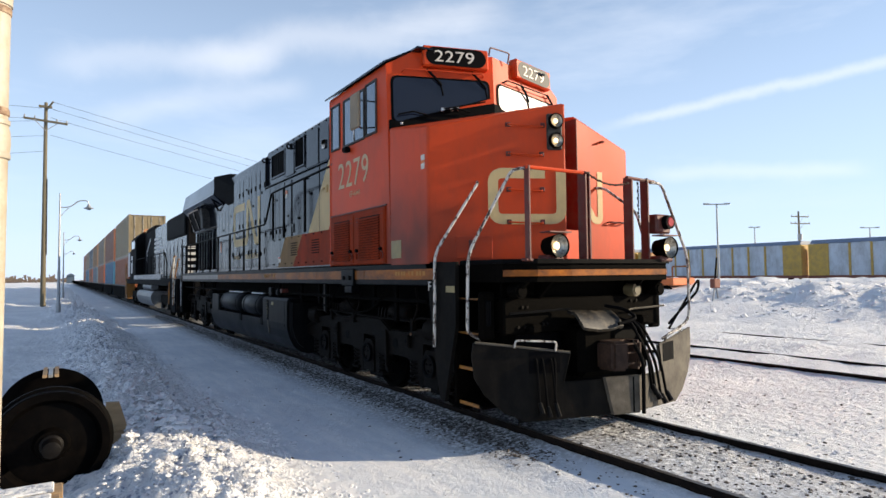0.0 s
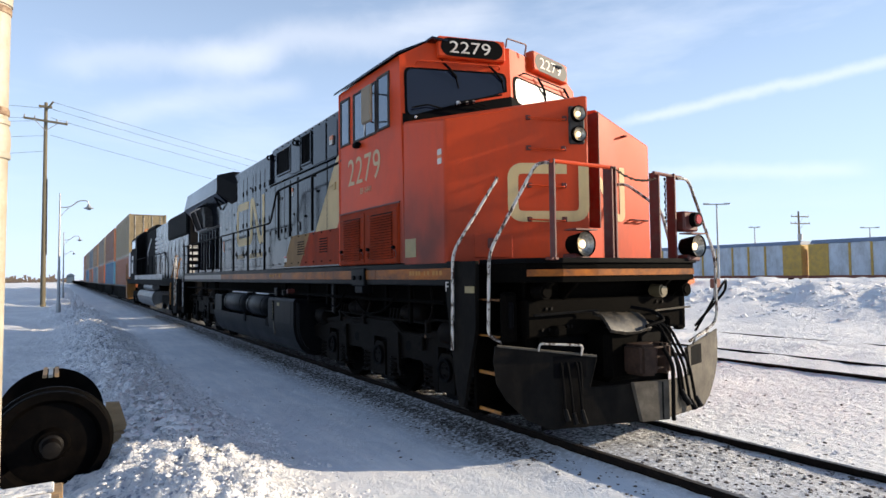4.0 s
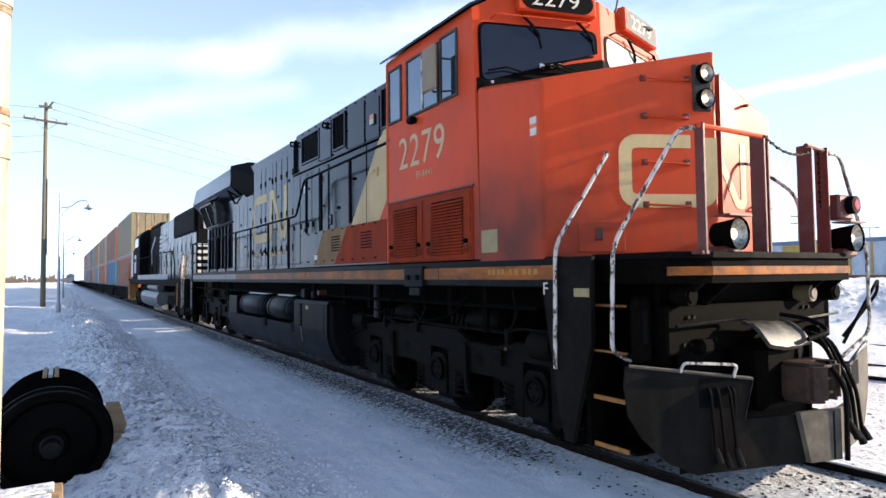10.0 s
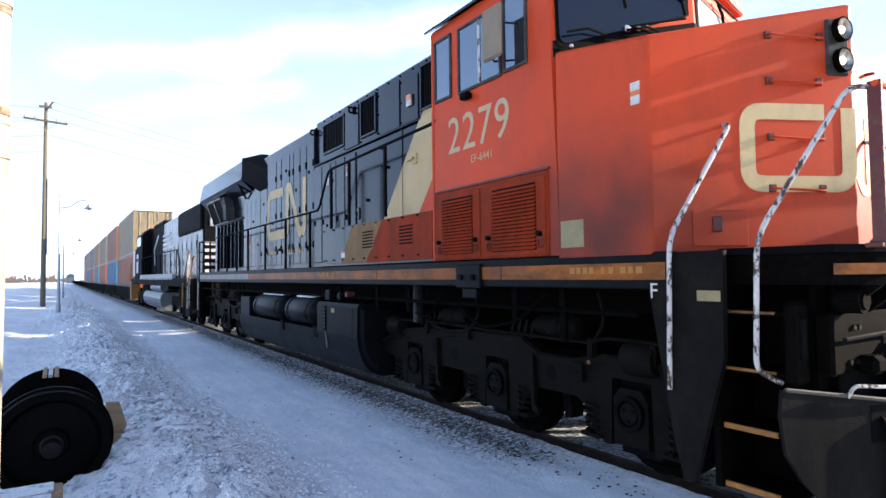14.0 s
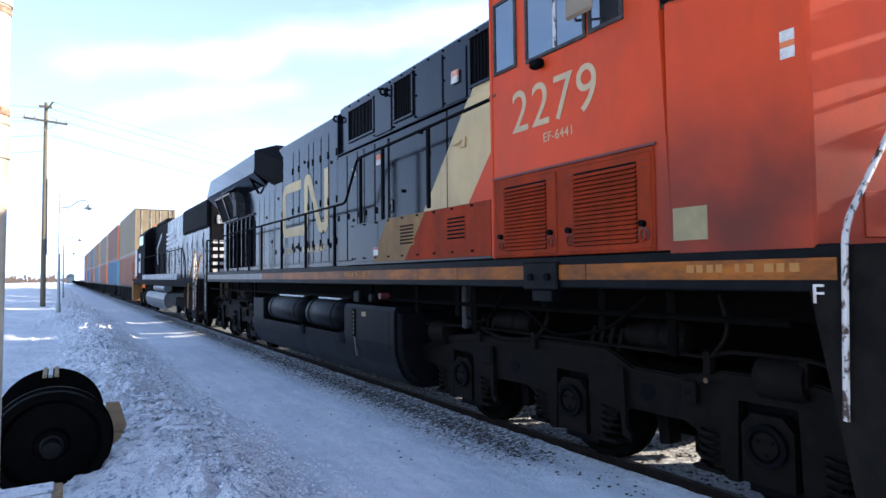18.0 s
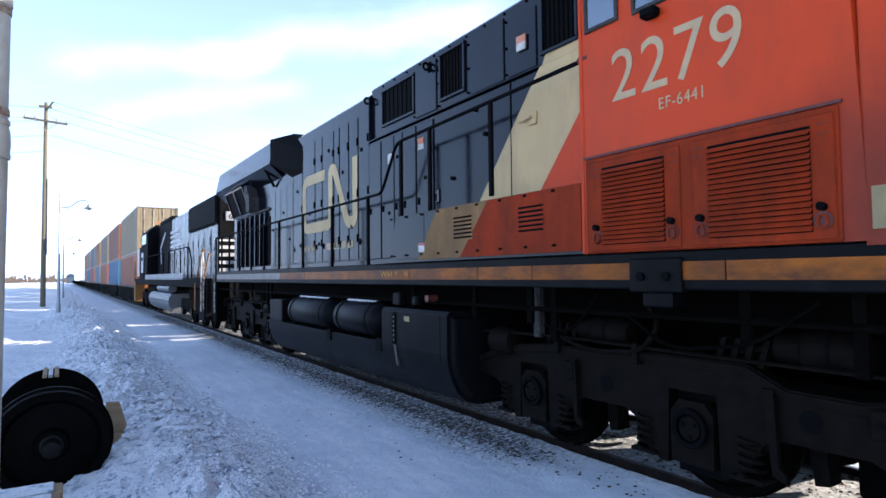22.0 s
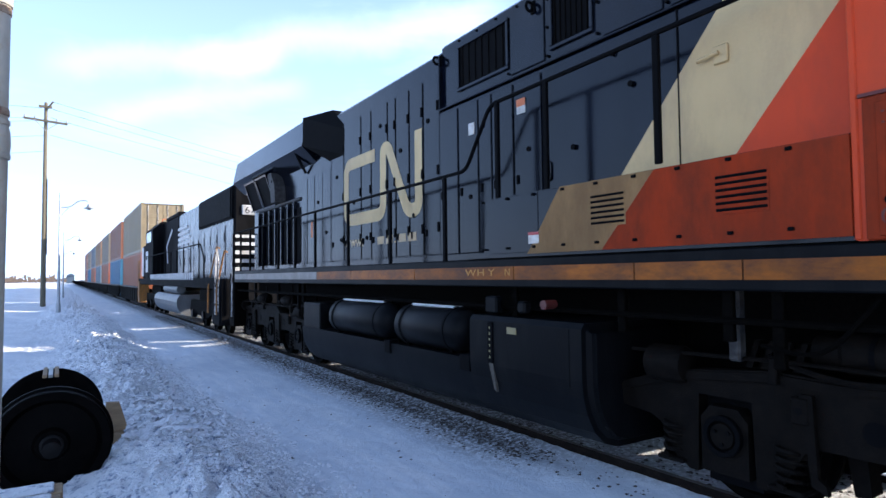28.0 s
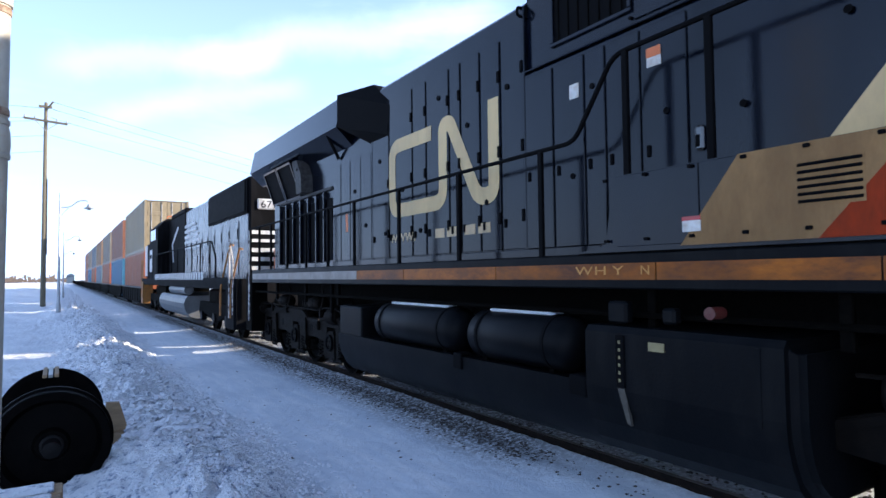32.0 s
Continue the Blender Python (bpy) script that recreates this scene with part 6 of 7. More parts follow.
        part("hose_head", cyl(B(), c + Vector((0, 0, 0.04)), c + Vector((0.01, -0.03, -0.07)), 0.022, 0.03, 8), TANKM, h)
    for x, z0, z1, dx in ((0.42, 1.16, 0.36, 0.20), (0.48, 1.2, 0.30, 0.24), (0.56, 1.18, 0.32, 0.26), (0.38, 1.22, 0.42, 0.18)):
        h = part("air_hose", tube(B(), bend([(DC + x - 0.16, 5.1, z0 + 0.04), (DC + x - 0.06, 4.86, z0 + 0.02), (DC + x + dx * 0.5, 4.74, (z0 + z1) / 2), (DC + x + dx, 4.76, z1)], 0.12), 0.017, 7), BLACK_AND_SHADE, lead)
        part("hose_head", cyl(B(), (DC + x + dx, 4.76, z1 + 0.05), (DC + x + dx + 0.03, 4.72, z1 - 0.06), 0.026, 0.034, 8), TANKM, h)
    part("safety_loop", tube(B(), bend([(DC + 1.40, 5.15, 1.05), (DC + 1.75, 5.0, 1.62), (DC + 1.85, 5.0, 1.70), (DC + 1.86, 5.02, 1.55), (DC + 1.40, 5.15, 1.12)], 0.12), 0.016, 6), BLACK_AND_SHADE, lead)
    # corner steps with yellow nosings, closed behind by a tapered plate
    for s in (-1, 1):
        xo, xi = DC + s * 1.52, DC + s * 1.02
        x0, x1 = min(xo, xi), max(xo, xi)
        stair = part("stair_side", prism(B(), [(6.46, 1.94), (5.79, 1.94), (5.80, 1.20), (5.92, 0.78), (6.05, 0.30), (6.14, 0.30), (6.20, 0.50)], "x", *sorted((xo, xo - s * 0.05))), PLOUGH, lead)
        part("stair_back", box(B(), x0 + 0.06, x1, 5.88, 5.93, 0.3, 1.9), UNDER, lead)
        part("stair_wall", box(B(), *sorted((xi, xi + s * 0.03)), 5.3, 5.9, 0.3, 1.9), UNDER, lead)
        for z in (0.34, 0.74, 1.13, 1.52):
            hi = z > 1.0
            st = part("step", box(B(), *sorted((xo - s * 0.10, xi)), 5.42, 5.90, z - 0.03, z, 0.006), UNDER, lead)
            # darker top edge and black upper risers paint in the shade of the well
            part("step_nosing", box(B(), *sorted((xo - s * 0.095, xo - s * 0.12)), 5.50, 5.88, z - (0.016 if hi else 0.034), z + 0.004, 0.004), EDGEDARK if z > 1.4 else YELLOW, st, "worn yellow step edge")
            part("step_riser", box(B(), *sorted((xi - s * 0.01, xi + s * 0.02)), 5.45, 5.88, z + 0.02, z + 0.13), UNDER if hi else YELLOW, st)
        # handrails of the steps
        nosep = NM @ Vector((0.62, 2.94, 0.0)) if s < 0 else FM @ Vector((0.40, 2.97, 0.0))
        nose2 = NM @ Vector((0.61, 2.92, 0.10)) if s < 0 else FM @ Vector((0.46, 2.96, 0.10))
        low = [(xo + s * 0.03, 6.19, 2.05), (xo + s * 0.03, 6.22, 0.93)] if s < 0 else [(6.60, 5.50, 2.62), (6.72, 5.40, 1.94)]
        part("stair_rail", tube(B(), bend([nosep, nose2] + low, 0.12), 0.019, 8), WORNWHITE, lead, "chipped white handrail")
        if s > 0:
            part("stair_rail", tube(B(), bend([(6.27, 5.0, 2.92), (6.48, 5.0, 2.93), (6.98, 5.0, 1.99), (6.98, 5.0, 1.16), (6.48, 5.04, 0.95)], 0.14), 0.018, 8), WORNWHITE, lead, "chipped white handrail")
            continue
        part("stair_rail", tube(B(), bend([(DC + s * 1.02, 5.02, 2.94), (DC + s * 1.22, 5.10, 2.94), (xo - s * 0.01, 5.55, 2.02), (xo - s * 0.01, 5.58, 1.14), (xo - s * 0.10, 5.46, 1.07)], 0.14), 0.018, 8), WORNWHITE, lead, "chipped white handrail")
    lettering("front_mark", "F", 0.12, STICKER, lead, on_plane((LX + 0.005, 6.40, 1.595), (0, -1, 0), (0, 0, 1)))
    part("sticker", box(B(), LX + 0.003, LX + 0.02, 5.81, 5.99, 1.585, 1.66), YSTICK, lead)
    # scribbled chalk marks on the strip, as plain bars
    for k, (y, w) in enumerate(((7.25, 0.06), (7.17, 0.05), (7.09, 0.05), (7.02, 0.05), (6.88, 0.03), (6.8, 0.05), (6.68, 0.06), (6.6, 0.05), (6.52, 0.06))):
        part("chalk_mark", box(B(), LX - 0.0015, LX + 0.004, y - w, y, 1.785, 1.84), FAINTCHALK, lead)
    for letter, y in (("W", 13.49), ("H", 13.27), ("Y", 13.07), ("N", 12.79)):
        lettering("chalk_letter", letter, 0.075, CHALK, lead, on_plane((LX - 0.002, y, 1.775), (0, -1, 0), (0, 0, 1)), "", 1.9 if letter != "N" else 1.2)
    # end rails: dark red plates, chain and lamps
    for x, w in ((-1.09, 0.08), (-0.24, 0.13), (-0.18, 0.05), (0.55, 0.14), (0.84, 0.12)):
        part("rail_plate", box(B(), DC + x - 0.014, DC + x + 0.014, 4.97, 4.97 + w, 1.93, 2.97, 0.005), DARKRED, lead)
        part("rail_foot", box(B(), DC + x - 0.05, DC + x + 0.05, 4.98, 5.08, 1.93, 1.96, 0.006), DARKRED, lead)
    part("end_rail", tube(B(), [(DC - 1.11, 5.0, 2.95), (DC - 0.28, 4.98, 2.95)], 0.022, 8), RED, lead)
    part("end_rail", tube(B(), [(DC + 0.46, 4.98, 2.95), (DC + 1.02, 5.02, 2.94)], 0.022, 8), DARKRED, lead)
    bm = B()
    for k in range(15):
        f = k / 14
        c = Vector((DC - 0.22 + 0.68 * f, 4.97, 2.95 - 0.07 * 4 * f * (1 - f) - 0.07 * f))
        cyl(bm, c + Vector((-0.022, 0, 0.006 * (k % 2))), c + Vector((0.022, 0, -0.006 * (k % 2))), 0.009 if k % 2 else 0.013, seg=6)
    part("safety_chain", bm, CASTBROWN, lead)
    bm = B()
    for k in range(12):
        c = Vector((DC + 0.62 + 0.01 * (k % 2), 4.95, 2.9 - 0.045 * k))
        cyl(bm, c, c - Vector((0, 0, 0.036)), 0.009 if k % 2 else 0.013, seg=6)
    part("safety_chain", bm, UNDER, lead)
    for x, yo in ((4.67, 0.10), (6.44, 0.0)):
        d = B()
        cyl(d, (x, 5.06 + yo, 2.10), (x, 4.84 + yo, 2.10), 0.10, 0.135, 22, caps=False)
        cyl(d, (x, 5.06 + yo, 2.10), (x, 5.07 + yo, 2.10), 0.10, 0.04, 22)
        dl = part("ditch_light", d, UNDER, lead, "round ditch lamp in a black can")
        bowl = part("reflector", lathe(B(), [(4.93, 0.012), (4.92, 0.06), (4.895, 0.10), (4.858, 0.127)], (x, yo, 2.10), "y", 26, False), CHROME, dl)
        smooth(bowl, 50)
        part("bulb", lathe(B(), [(4.93, 0.035), (4.90, 0.045), (4.88, 0.02)], (x, yo, 2.10), "y", 12), LAMPGLOW, dl)
        part("lamp_foot", box(B(), x - 0.12, x + 0.12, 4.9 + yo, 5.1 + yo, 1.92, 2.0, 0.02), DARKRED, dl)
        part("lamp_visor", box(B(), x - 0.16, x + 0.16, 4.83 + yo, 5.0 + yo, 2.245, 2.26), DARKRED, dl)
    rb = part("marker_box", box(B(), DC + 0.92, DC + 1.2, 4.92, 5.08, 2.28, 2.52, 0.02), DARKRED, lead)
    part("marker_lens", cyl(B(), (DC + 1.10, 4.92, 2.42), (DC + 1.10, 4.85, 2.42), 0.09, 0.085, 18), BLACK_AND_SHADE, rb)
    part("red_lens", cyl(B(), (DC + 1.10, 4.85, 2.42), (DC + 1.10, 4.84, 2.42), 0.06, 0.05, 16), REDLENS, rb)


lead_running_gear()
lead_front()

# ---- second locomotive: black, running with its long hood first ----
REAR0, REAR1 = 25.35, 46.9
second = thing("diesel_locomotive", (DC, 36.0, 0), "black diesel locomotive with white stripes and number board", "locomotive", "train")
MOVERS.append(second)
SECOND_BLACK = material("black_paint", (0.004, 0.004, 0.0045), 0.7, vary=0.3, scale=1.0, dirt=(0.015, 0.015, 0.017), dirt_amount=0.3, streak=(1, 1, 0.3), spec=0.04)
SECOND_WHITE = material("dull_white_paint_and_glare", (0.58, 0.58, 0.58), 0.45, vary=0.12, scale=3, dirt=(0.25, 0.22, 0.2), dirt_amount=0.3)
# tank colour lightened to silver to paint in its highlights
SECOND_TANK = material("tank_paint_with_sheen", (0.10, 0.105, 0.11), 0.4, vary=0.2, scale=2, dirt=(0.08, 0.08, 0.08), dirt_amount=0.4)
# black hood paint paled to grey: the sky's sheen is in the colour
SECOND_SHEEN = material("black_paint_with_painted_sheen", (0.075, 0.078, 0.085), 0.25, vary=0.3, scale=1.6, dirt=(0.03, 0.03, 0.035), dirt_amount=0.5, streak=(1, 1, 0.3))


def second_loco():
    part("underframe", box(B(), DC - 1.48, DC + 1.48, REAR0, REAR1, 1.45, 1.75, 0.02), SECOND_BLACK, second)
    part("walkway_edge", box(B(), DC - 1.52, DC - 1.47, REAR0 + 0.6, REAR1 - 0.6, 1.60, 1.78), SECOND_BLACK, second)
    for k in range(26):
        y = 29.4 + k * 0.45
        part("sill_stripe", box(B(), DC - 1.526, DC - 1.50, y, y + 0.24, 1.72, 1.97), SECOND_WHITE, second)
    hw = 0.98
    part("radiator_hood", prism(B(), [(DC - 1.02, 3.56), (DC + 1.02, 3.56), (DC + 1.02, 4.52), (DC + 0.94, 4.60), (DC - 0.94, 4.60), (DC - 1.02, 4.52)], "y", 26.0, 31.1), SECOND_BLACK, second)
    part("radiator_screen", box(B(), DC - 1.05, DC - 1.0, 26.1, 31.0, 3.62, 4.50, 0.01), BLACK_AND_SHADE, second, "black radiator mesh")
    part("long_hood", prism(B(), [(DC - hw, 1.75), (DC + hw, 1.75), (DC + hw, 4.46), (DC + hw - 0.10, 4.56), (DC - hw + 0.10, 4.56), (DC - hw, 4.46)], "y", 26.01, 40.3), SECOND_SHEEN, second)
    part("dynamic_brake_hatch", box(B(), DC - 1.0, DC + 1.0, 35.9, 39.5, 4.50, 4.72, 0.06), SECOND_BLACK, second)
    part("roof_fan", cyl(B(), (DC, 33.6, 4.55), (DC, 33.6, 4.70), 0.6, seg=24), SECOND_BLACK, second)
    # plain black laid over the hood where no sheen is painted
    part("black_panel", box(B(), DC - hw - 0.026, DC - hw + 0.01, 35.8, 40.3, 1.8, 4.47), SECOND_BLACK, second)
    for k in range(9):
        y = 27.0 + k * 1.05
        d = part("hood_door", box(B(), DC - hw - 0.022, DC - hw + 0.008, y, y + 0.98, 1.85, 3.42, 0.008), SECOND_SHEEN, second)
        part("latch", box(B(), DC - hw - 0.035, DC - hw - 0.018, y + 0.05, y + 0.10, 2.9, 3.2), BLACK_AND_SHADE, d)
        part("latch", box(B(), DC - hw - 0.035, DC - hw - 0.018, y + 0.88, y + 0.93, 2.3, 2.6), BLACK_AND_SHADE, d)
    for k in range(5):
        z = 2.95 + 0.22 * k
        part("white_stripe", box(B(), DC - hw - 0.03, DC - hw, 32.6 + 0.25 * k, 35.9, z, z + 0.11), SECOND_WHITE, second)
    # cab
    cab = prism(B(), [(DC - 1.5, 1.78), (DC + 1.5, 1.78), (DC + 1.5, 4.2), (DC + 1.1, 4.6), (DC - 1.1, 4.6), (DC - 1.5, 4.2)], "y", 40.2, 43.1)
    part("cab_shell", cab, SECOND_BLACK, second)
    part("nose_shell", box(B(), DC - 1.45, DC + 1.45, 43.1, 45.4, 1.78, 3.6, 0.1), SECOND_BLACK, second)
    part("white_nose_stripe", box(B(), DC - 1.47, DC - 1.43, 44.4, 45.3, 1.9, 3.5), SECOND_WHITE, second)
    part("cab_window", box(B(), DC - 1.515, DC - 1.49, 40.8, 42.7, 3.62, 4.15, 0.02), SIDEGLASS, second)
    # white sheet that paints the bright reflection on the black cab side
    part("white_panel", box(B(), DC - 1.512, DC - 1.49, 42.1, 43.05, 2.1, 3.20), SECOND_WHITE, second)
    part("cab_number", box(B(), DC - 1.52, DC - 1.49, 42.3, 42.9, 2.75, 2.95), BLACK_AND_SHADE, second)
    part("diagonal_mark", prism(B(), [(39.0, 3.3), (38.7, 2.5), (38.9, 2.5), (39.25, 3.35), (37.6, 4.05), (37.4, 3.95)], "x", DC - hw - 0.04, DC - hw), SECOND_WHITE, second)
    part("antenna_frame", tube(B(), bend([(DC - 0.9, 41.6, 4.58), (DC - 0.9, 41.6, 4.85), (DC + 0.5, 41.6, 4.85), (DC + 0.5, 41.6, 4.58)], 0.1), 0.03, 6), ORANGEMARK, second)
    # end that faces the leading engine
    part("hood_end", box(B(), DC - 0.96, DC + 0.96, 25.9, 26.0, 1.8, 4.56, 0.04), SECOND_BLACK, second)
    nb = part("number_board", box(B(), DC - 0.76, DC - 0.08, 25.84, 25.90, 3.67, 3.97, 0.03), SECOND_WHITE, second, "white number board")
    lettering("board_number", "679", 0.2, BLACK_AND_SHADE, nb, on_plane((DC - 0.68, 25.835, 3.72), (1, 0, 0), (0, 0, 1)), "", 1.1, 1.05)
    for k in range(5):
        z = 1.98 + k * 0.25
        part("white_stripe", box(B(), DC - 0.94, DC + 0.94, 25.87, 25.90, z, z + 0.11), SECOND_WHITE, second)
    part("end_light", cyl(B(), (DC, 25.9, 4.25), (DC, 25.8, 4.25), 0.16, seg=18), CHROME, second)
    part("brake_wheel_guard", box(B(), DC - 0.32, DC - 0.10, 25.62, 25.80, 1.95, 2.58, 0.03), ORANGEMARK, second, "bright orange box on the end walk")
    part("coupler", box(B(), DC - 0.18, DC + 0.18, 24.3, 25.5, 0.72, 1.02, 0.05), UNDER, second)
    part("end_plate", box(B(), DC - 1.45, DC + 1.45, 25.3, 25.36, 0.5, 1.75), SECOND_BLACK, second)
    # rails
    xr = DC - 1.5
    for pts, mt in (([(xr, 25.5, 0.8), (xr, 25.5, 2.2), (xr + 0.1, 26.4, 2.85)], WORNWHITE), ([(xr, 25.75, 0.7), (xr, 25.72, 1.5), (xr + 0.05, 25.0, 2.55), (xr + 0.1, 24.9, 2.5)], YELLOW), ([(xr, 26.98, 0.7), (xr, 26.95, 1.5), (xr + 0.05, 26.0, 2.7), (xr + 0.1, 25.85, 2.65)], YELLOW), ([(xr, 25.9, 0.7), (xr, 25.9, 2.6)], WORNWHITE), ([(xr, 27.6, 1.75), (xr, 27.6, 2.4), (xr, 28.2, 2.9), (xr, 42.5, 2.9)], SECOND_BLACK), ([(xr, 46.0, 0.7), (xr, 46.0, 2.8)], YELLOW), ([(xr, 46.7, 0.7), (xr, 46.7, 2.8)], YELLOW)):
        part("handrail", tube(B(), bend(pts, 0.15), 0.025, 6), mt, second)
    for k in range(10):
        part("handrail_post", tube(B(), [(xr, 28.4 + k * 1.5, 1.75), (xr, 28.4 + k * 1.5, 2.9)], 0.02, 6), SECOND_BLACK, second)
    part("steps", box(B(), DC - 1.5, DC - 1.0, 25.4, 26.3, 0.4, 1.6, 0.02), SECOND_BLACK, second)
    part("steps", box(B(), DC - 1.5, DC - 1.0, 46.0, 46.8, 0.4, 1.6, 0.02), YELLOW, second)
    # tank and trucks
    part("fuel_tank", prism(B(), [(DC - 1.36, 1.12), (DC - 1.46, 1.0), (DC - 1.50, 0.84), (DC - 1.48, 0.66), (DC - 1.40, 0.48), (DC - 1.26, 0.35), (DC - 1.1, 0.28), (DC + 1.1, 0.28), (DC + 1.5, 0.75), (DC + 1.5, 1.12)], "y", 32.9, 39.5), SECOND_TANK, second)
    smooth(part("air_reservoir", cyl(B(), (DC - 1.3, 33.1, 1.33), (DC - 1.3, 36.8, 1.33), 0.17, seg=18), SECOND_TANK, second), 50)
    for axles in ((27.4, 29.1, 31.0), (41.0, 42.9, 44.6)):
        for y in axles:
            wheelset(second, y, 0.51)
        for s in (-1, 1):
            part("truck_sideframe", prism(B(), [(axles[0] - 0.7, 0.6), (axles[0] - 0.5, 0.98), (axles[2] + 0.5, 0.98), (axles[2] + 0.7, 0.6), (axles[2] + 0.2, 0.36), (axles[2] - 0.4, 0.6), (axles[1] + 0.3, 0.4), (axles[1] - 0.3, 0.4), (axles[0] + 0.4, 0.6), (axles[0] - 0.2, 0.36)], "x", *sorted((DC + s * 1.07, DC + s * 1.2))), UNDER, second)
            for y in axles:
                part("axle_box", cyl(B(), (DC + s * 1.1, y, 0.5), (DC + s * 1.26, y, 0.5), 0.16, seg=14), TANKM, second)
        part("truck_bolster", box(B(), DC - 1.0, DC + 1.0, axles[0], axles[2], 0.7, 1.4, 0.05), UNDER, second)


second_loco()
second.location.y += 0.6

# ---- container train ----
CONT = {}


def container_paint(key, rgb):
    if key not in CONT:
        CONT[key] = material(key + "_container_paint", rgb, 0.5, vary=0.14, scale=1.2, dirt=tuple(c * 0.5 for c in rgb), dirt_amount=0.4, streak=(1, 1, 0.3))
    return CONT[key]


def container(y0, z0, key, rgb, label, length=12.19, height=2.9, detailed=True):
    mt = container_paint(key, rgb)
    y1, w = y0 + length, 1.22
    c = thing("shipping_container", (DC, (y0 + y1) / 2, z0), label, "container", "stacked containers")
    MOVERS.append(c)
    fr = B()
    for x in (-w, w - 0.12):
        for y in (y0, y1 - 0.15):
            box(fr, DC + x, DC + x + 0.12, y, y + 0.15, z0, z0 + height)
        box(fr, DC + x, DC + x + 0.12, y0 + 0.15, y1 - 0.15, z0, z0 + 0.16)
        box(fr, DC + x, DC + x + 0.12, y0 + 0.15, y1 - 0.15, z0 + height - 0.1, z0 + height)
    part("frame", fr, mt, c)
    for s in (-1, 1):
        n = 40 if detailed else 20
        pts = []
        st = (length - 0.3) / n
        for k in range(n):
            y = y0 + 0.15 + k * st
            pts += [(w - 0.015, y), (w - 0.015, y + st * 0.35), (w - 0.05, y + st * 0.5), (w - 0.05, y + st * 0.85)]
        pts.append((w - 0.015, y1 - 0.15))
        bm = B()
        lo = [bm.verts.new((DC + s * x, y, z0 + 0.15)) for x, y in pts]
        hi = [bm.verts.new((DC + s * x, y, z0 + height - 0.09)) for x, y in pts]
        for k in range(len(pts) - 1):
            bm.faces.new((lo[k], lo[k + 1], hi[k + 1], hi[k]))
        part("side_panel", bm, mt, c)
    part("roof_panel", box(B(), DC - w + 0.05, DC + w - 0.05, y0 + 0.1, y1 - 0.1, z0 + height - 0.06, z0 + height - 0.02), mt, c)
    part("floor_panel", box(B(), DC - w + 0.05, DC + w - 0.05, y0 + 0.1, y1 - 0.1, z0 + 0.02, z0 + 0.12), mt, c)
    part("end_panel", box(B(), DC - w + 0.1, DC + w - 0.1, y1 - 0.1, y1 - 0.05, z0 + 0.1, z0 + height - 0.1), mt, c)
    for s in (-1, 1):
        x0, x1 = sorted((DC + s * 0.01, DC + s * (w - 0.11)))
        door = part("door", box(B(), x0, x1, y0 + 0.05, y0 + 0.10, z0 + 0.14, z0 + height - 0.1, 0.01), mt, c)
        if detailed:
            for f in (0.25, 0.75):
                xx = x0 + (x1 - x0) * f
                part("lock_rod", tube(B(), [(xx, y0 + 0.02, z0 + 0.12), (xx, y0 + 0.02, z0 + height - 0.12)], 0.02, 6), WORNWHITE if key == "tan" else mt, door)
            for z in (0.8, 1.45, 2.1):
                part("door_rib", box(B(), x0 + 0.06, x1 - 0.06, y0 + 0.03, y0 + 0.06, z0 + z, z0 + z + 0.25, 0.008), mt, door)
    return c


def well_car(y0, length=13.3, last=False):
    c = thing("well_car", (DC, y0 + length / 2, 0.3), "dark steel container well car", "rail car", "well cars")
    MOVERS.append(c)
    WELLM = UNDER
    for s in (-1, 1):
        x0, x1 = sorted((DC + s * 1.27, DC + s * 1.36))
        part("side_sill", prism(B(), [(y0, 0.75), (y0 + 1.0, 0.35), (y0 + length - 1.0, 0.35), (y0 + length, 0.75), (y0 + length, 1.25), (y0, 1.25)], "x", x0, x1), WELLM, c)
        part("top_chord", box(B(), *sorted((DC + s * 1.25, DC + s * 1.40)), y0, y0 + length, 1.20, 1.30, 0.01), TANKM, c)
        for k in range(9):
            yy = y0 + 0.8 + k * (length - 1.6) / 8
            part("side_rib", box(B(), *sorted((DC + s * 1.36, DC + s * 1.39)), yy - 0.04, yy + 0.04, 0.38, 1.22), WELLM, c)
    part("floor_beam", box(B(), DC - 1.27, DC + 1.27, y0 + 0.6, y0 + length - 0.6, 0.30, 0.38), WELLM, c)
    part("end_deck", box(B(), DC - 1.1, DC + 1.1, y0 - 0.5, y0 + 0.5, 0.95, 1.15, 0.02), WELLM, c)
    part("draft_sill", box(B(), DC - 0.25, DC + 0.25, y0 - 1.3, y0 + 0.6, 0.65, 0.95), WELLM, c)
    for dy in (-1.0, 0.75):
        wheelset(c, y0 - 0.1 + dy, 0.46)
    for s in (-1, 1):
        part("truck_sideframe", prism(B(), [(y0 - 1.5, 0.46), (y0 - 1.1, 0.72), (y0 + 0.65, 0.72), (y0 + 1.05, 0.46), (y0 + 0.65, 0.36), (y0 + 0.2, 0.3), (y0 - 0.6, 0.3), (y0 - 1.1, 0.36)], "x", *sorted((DC + s * 1.0, DC + s * 1.12))), UNDER, c)
    return c


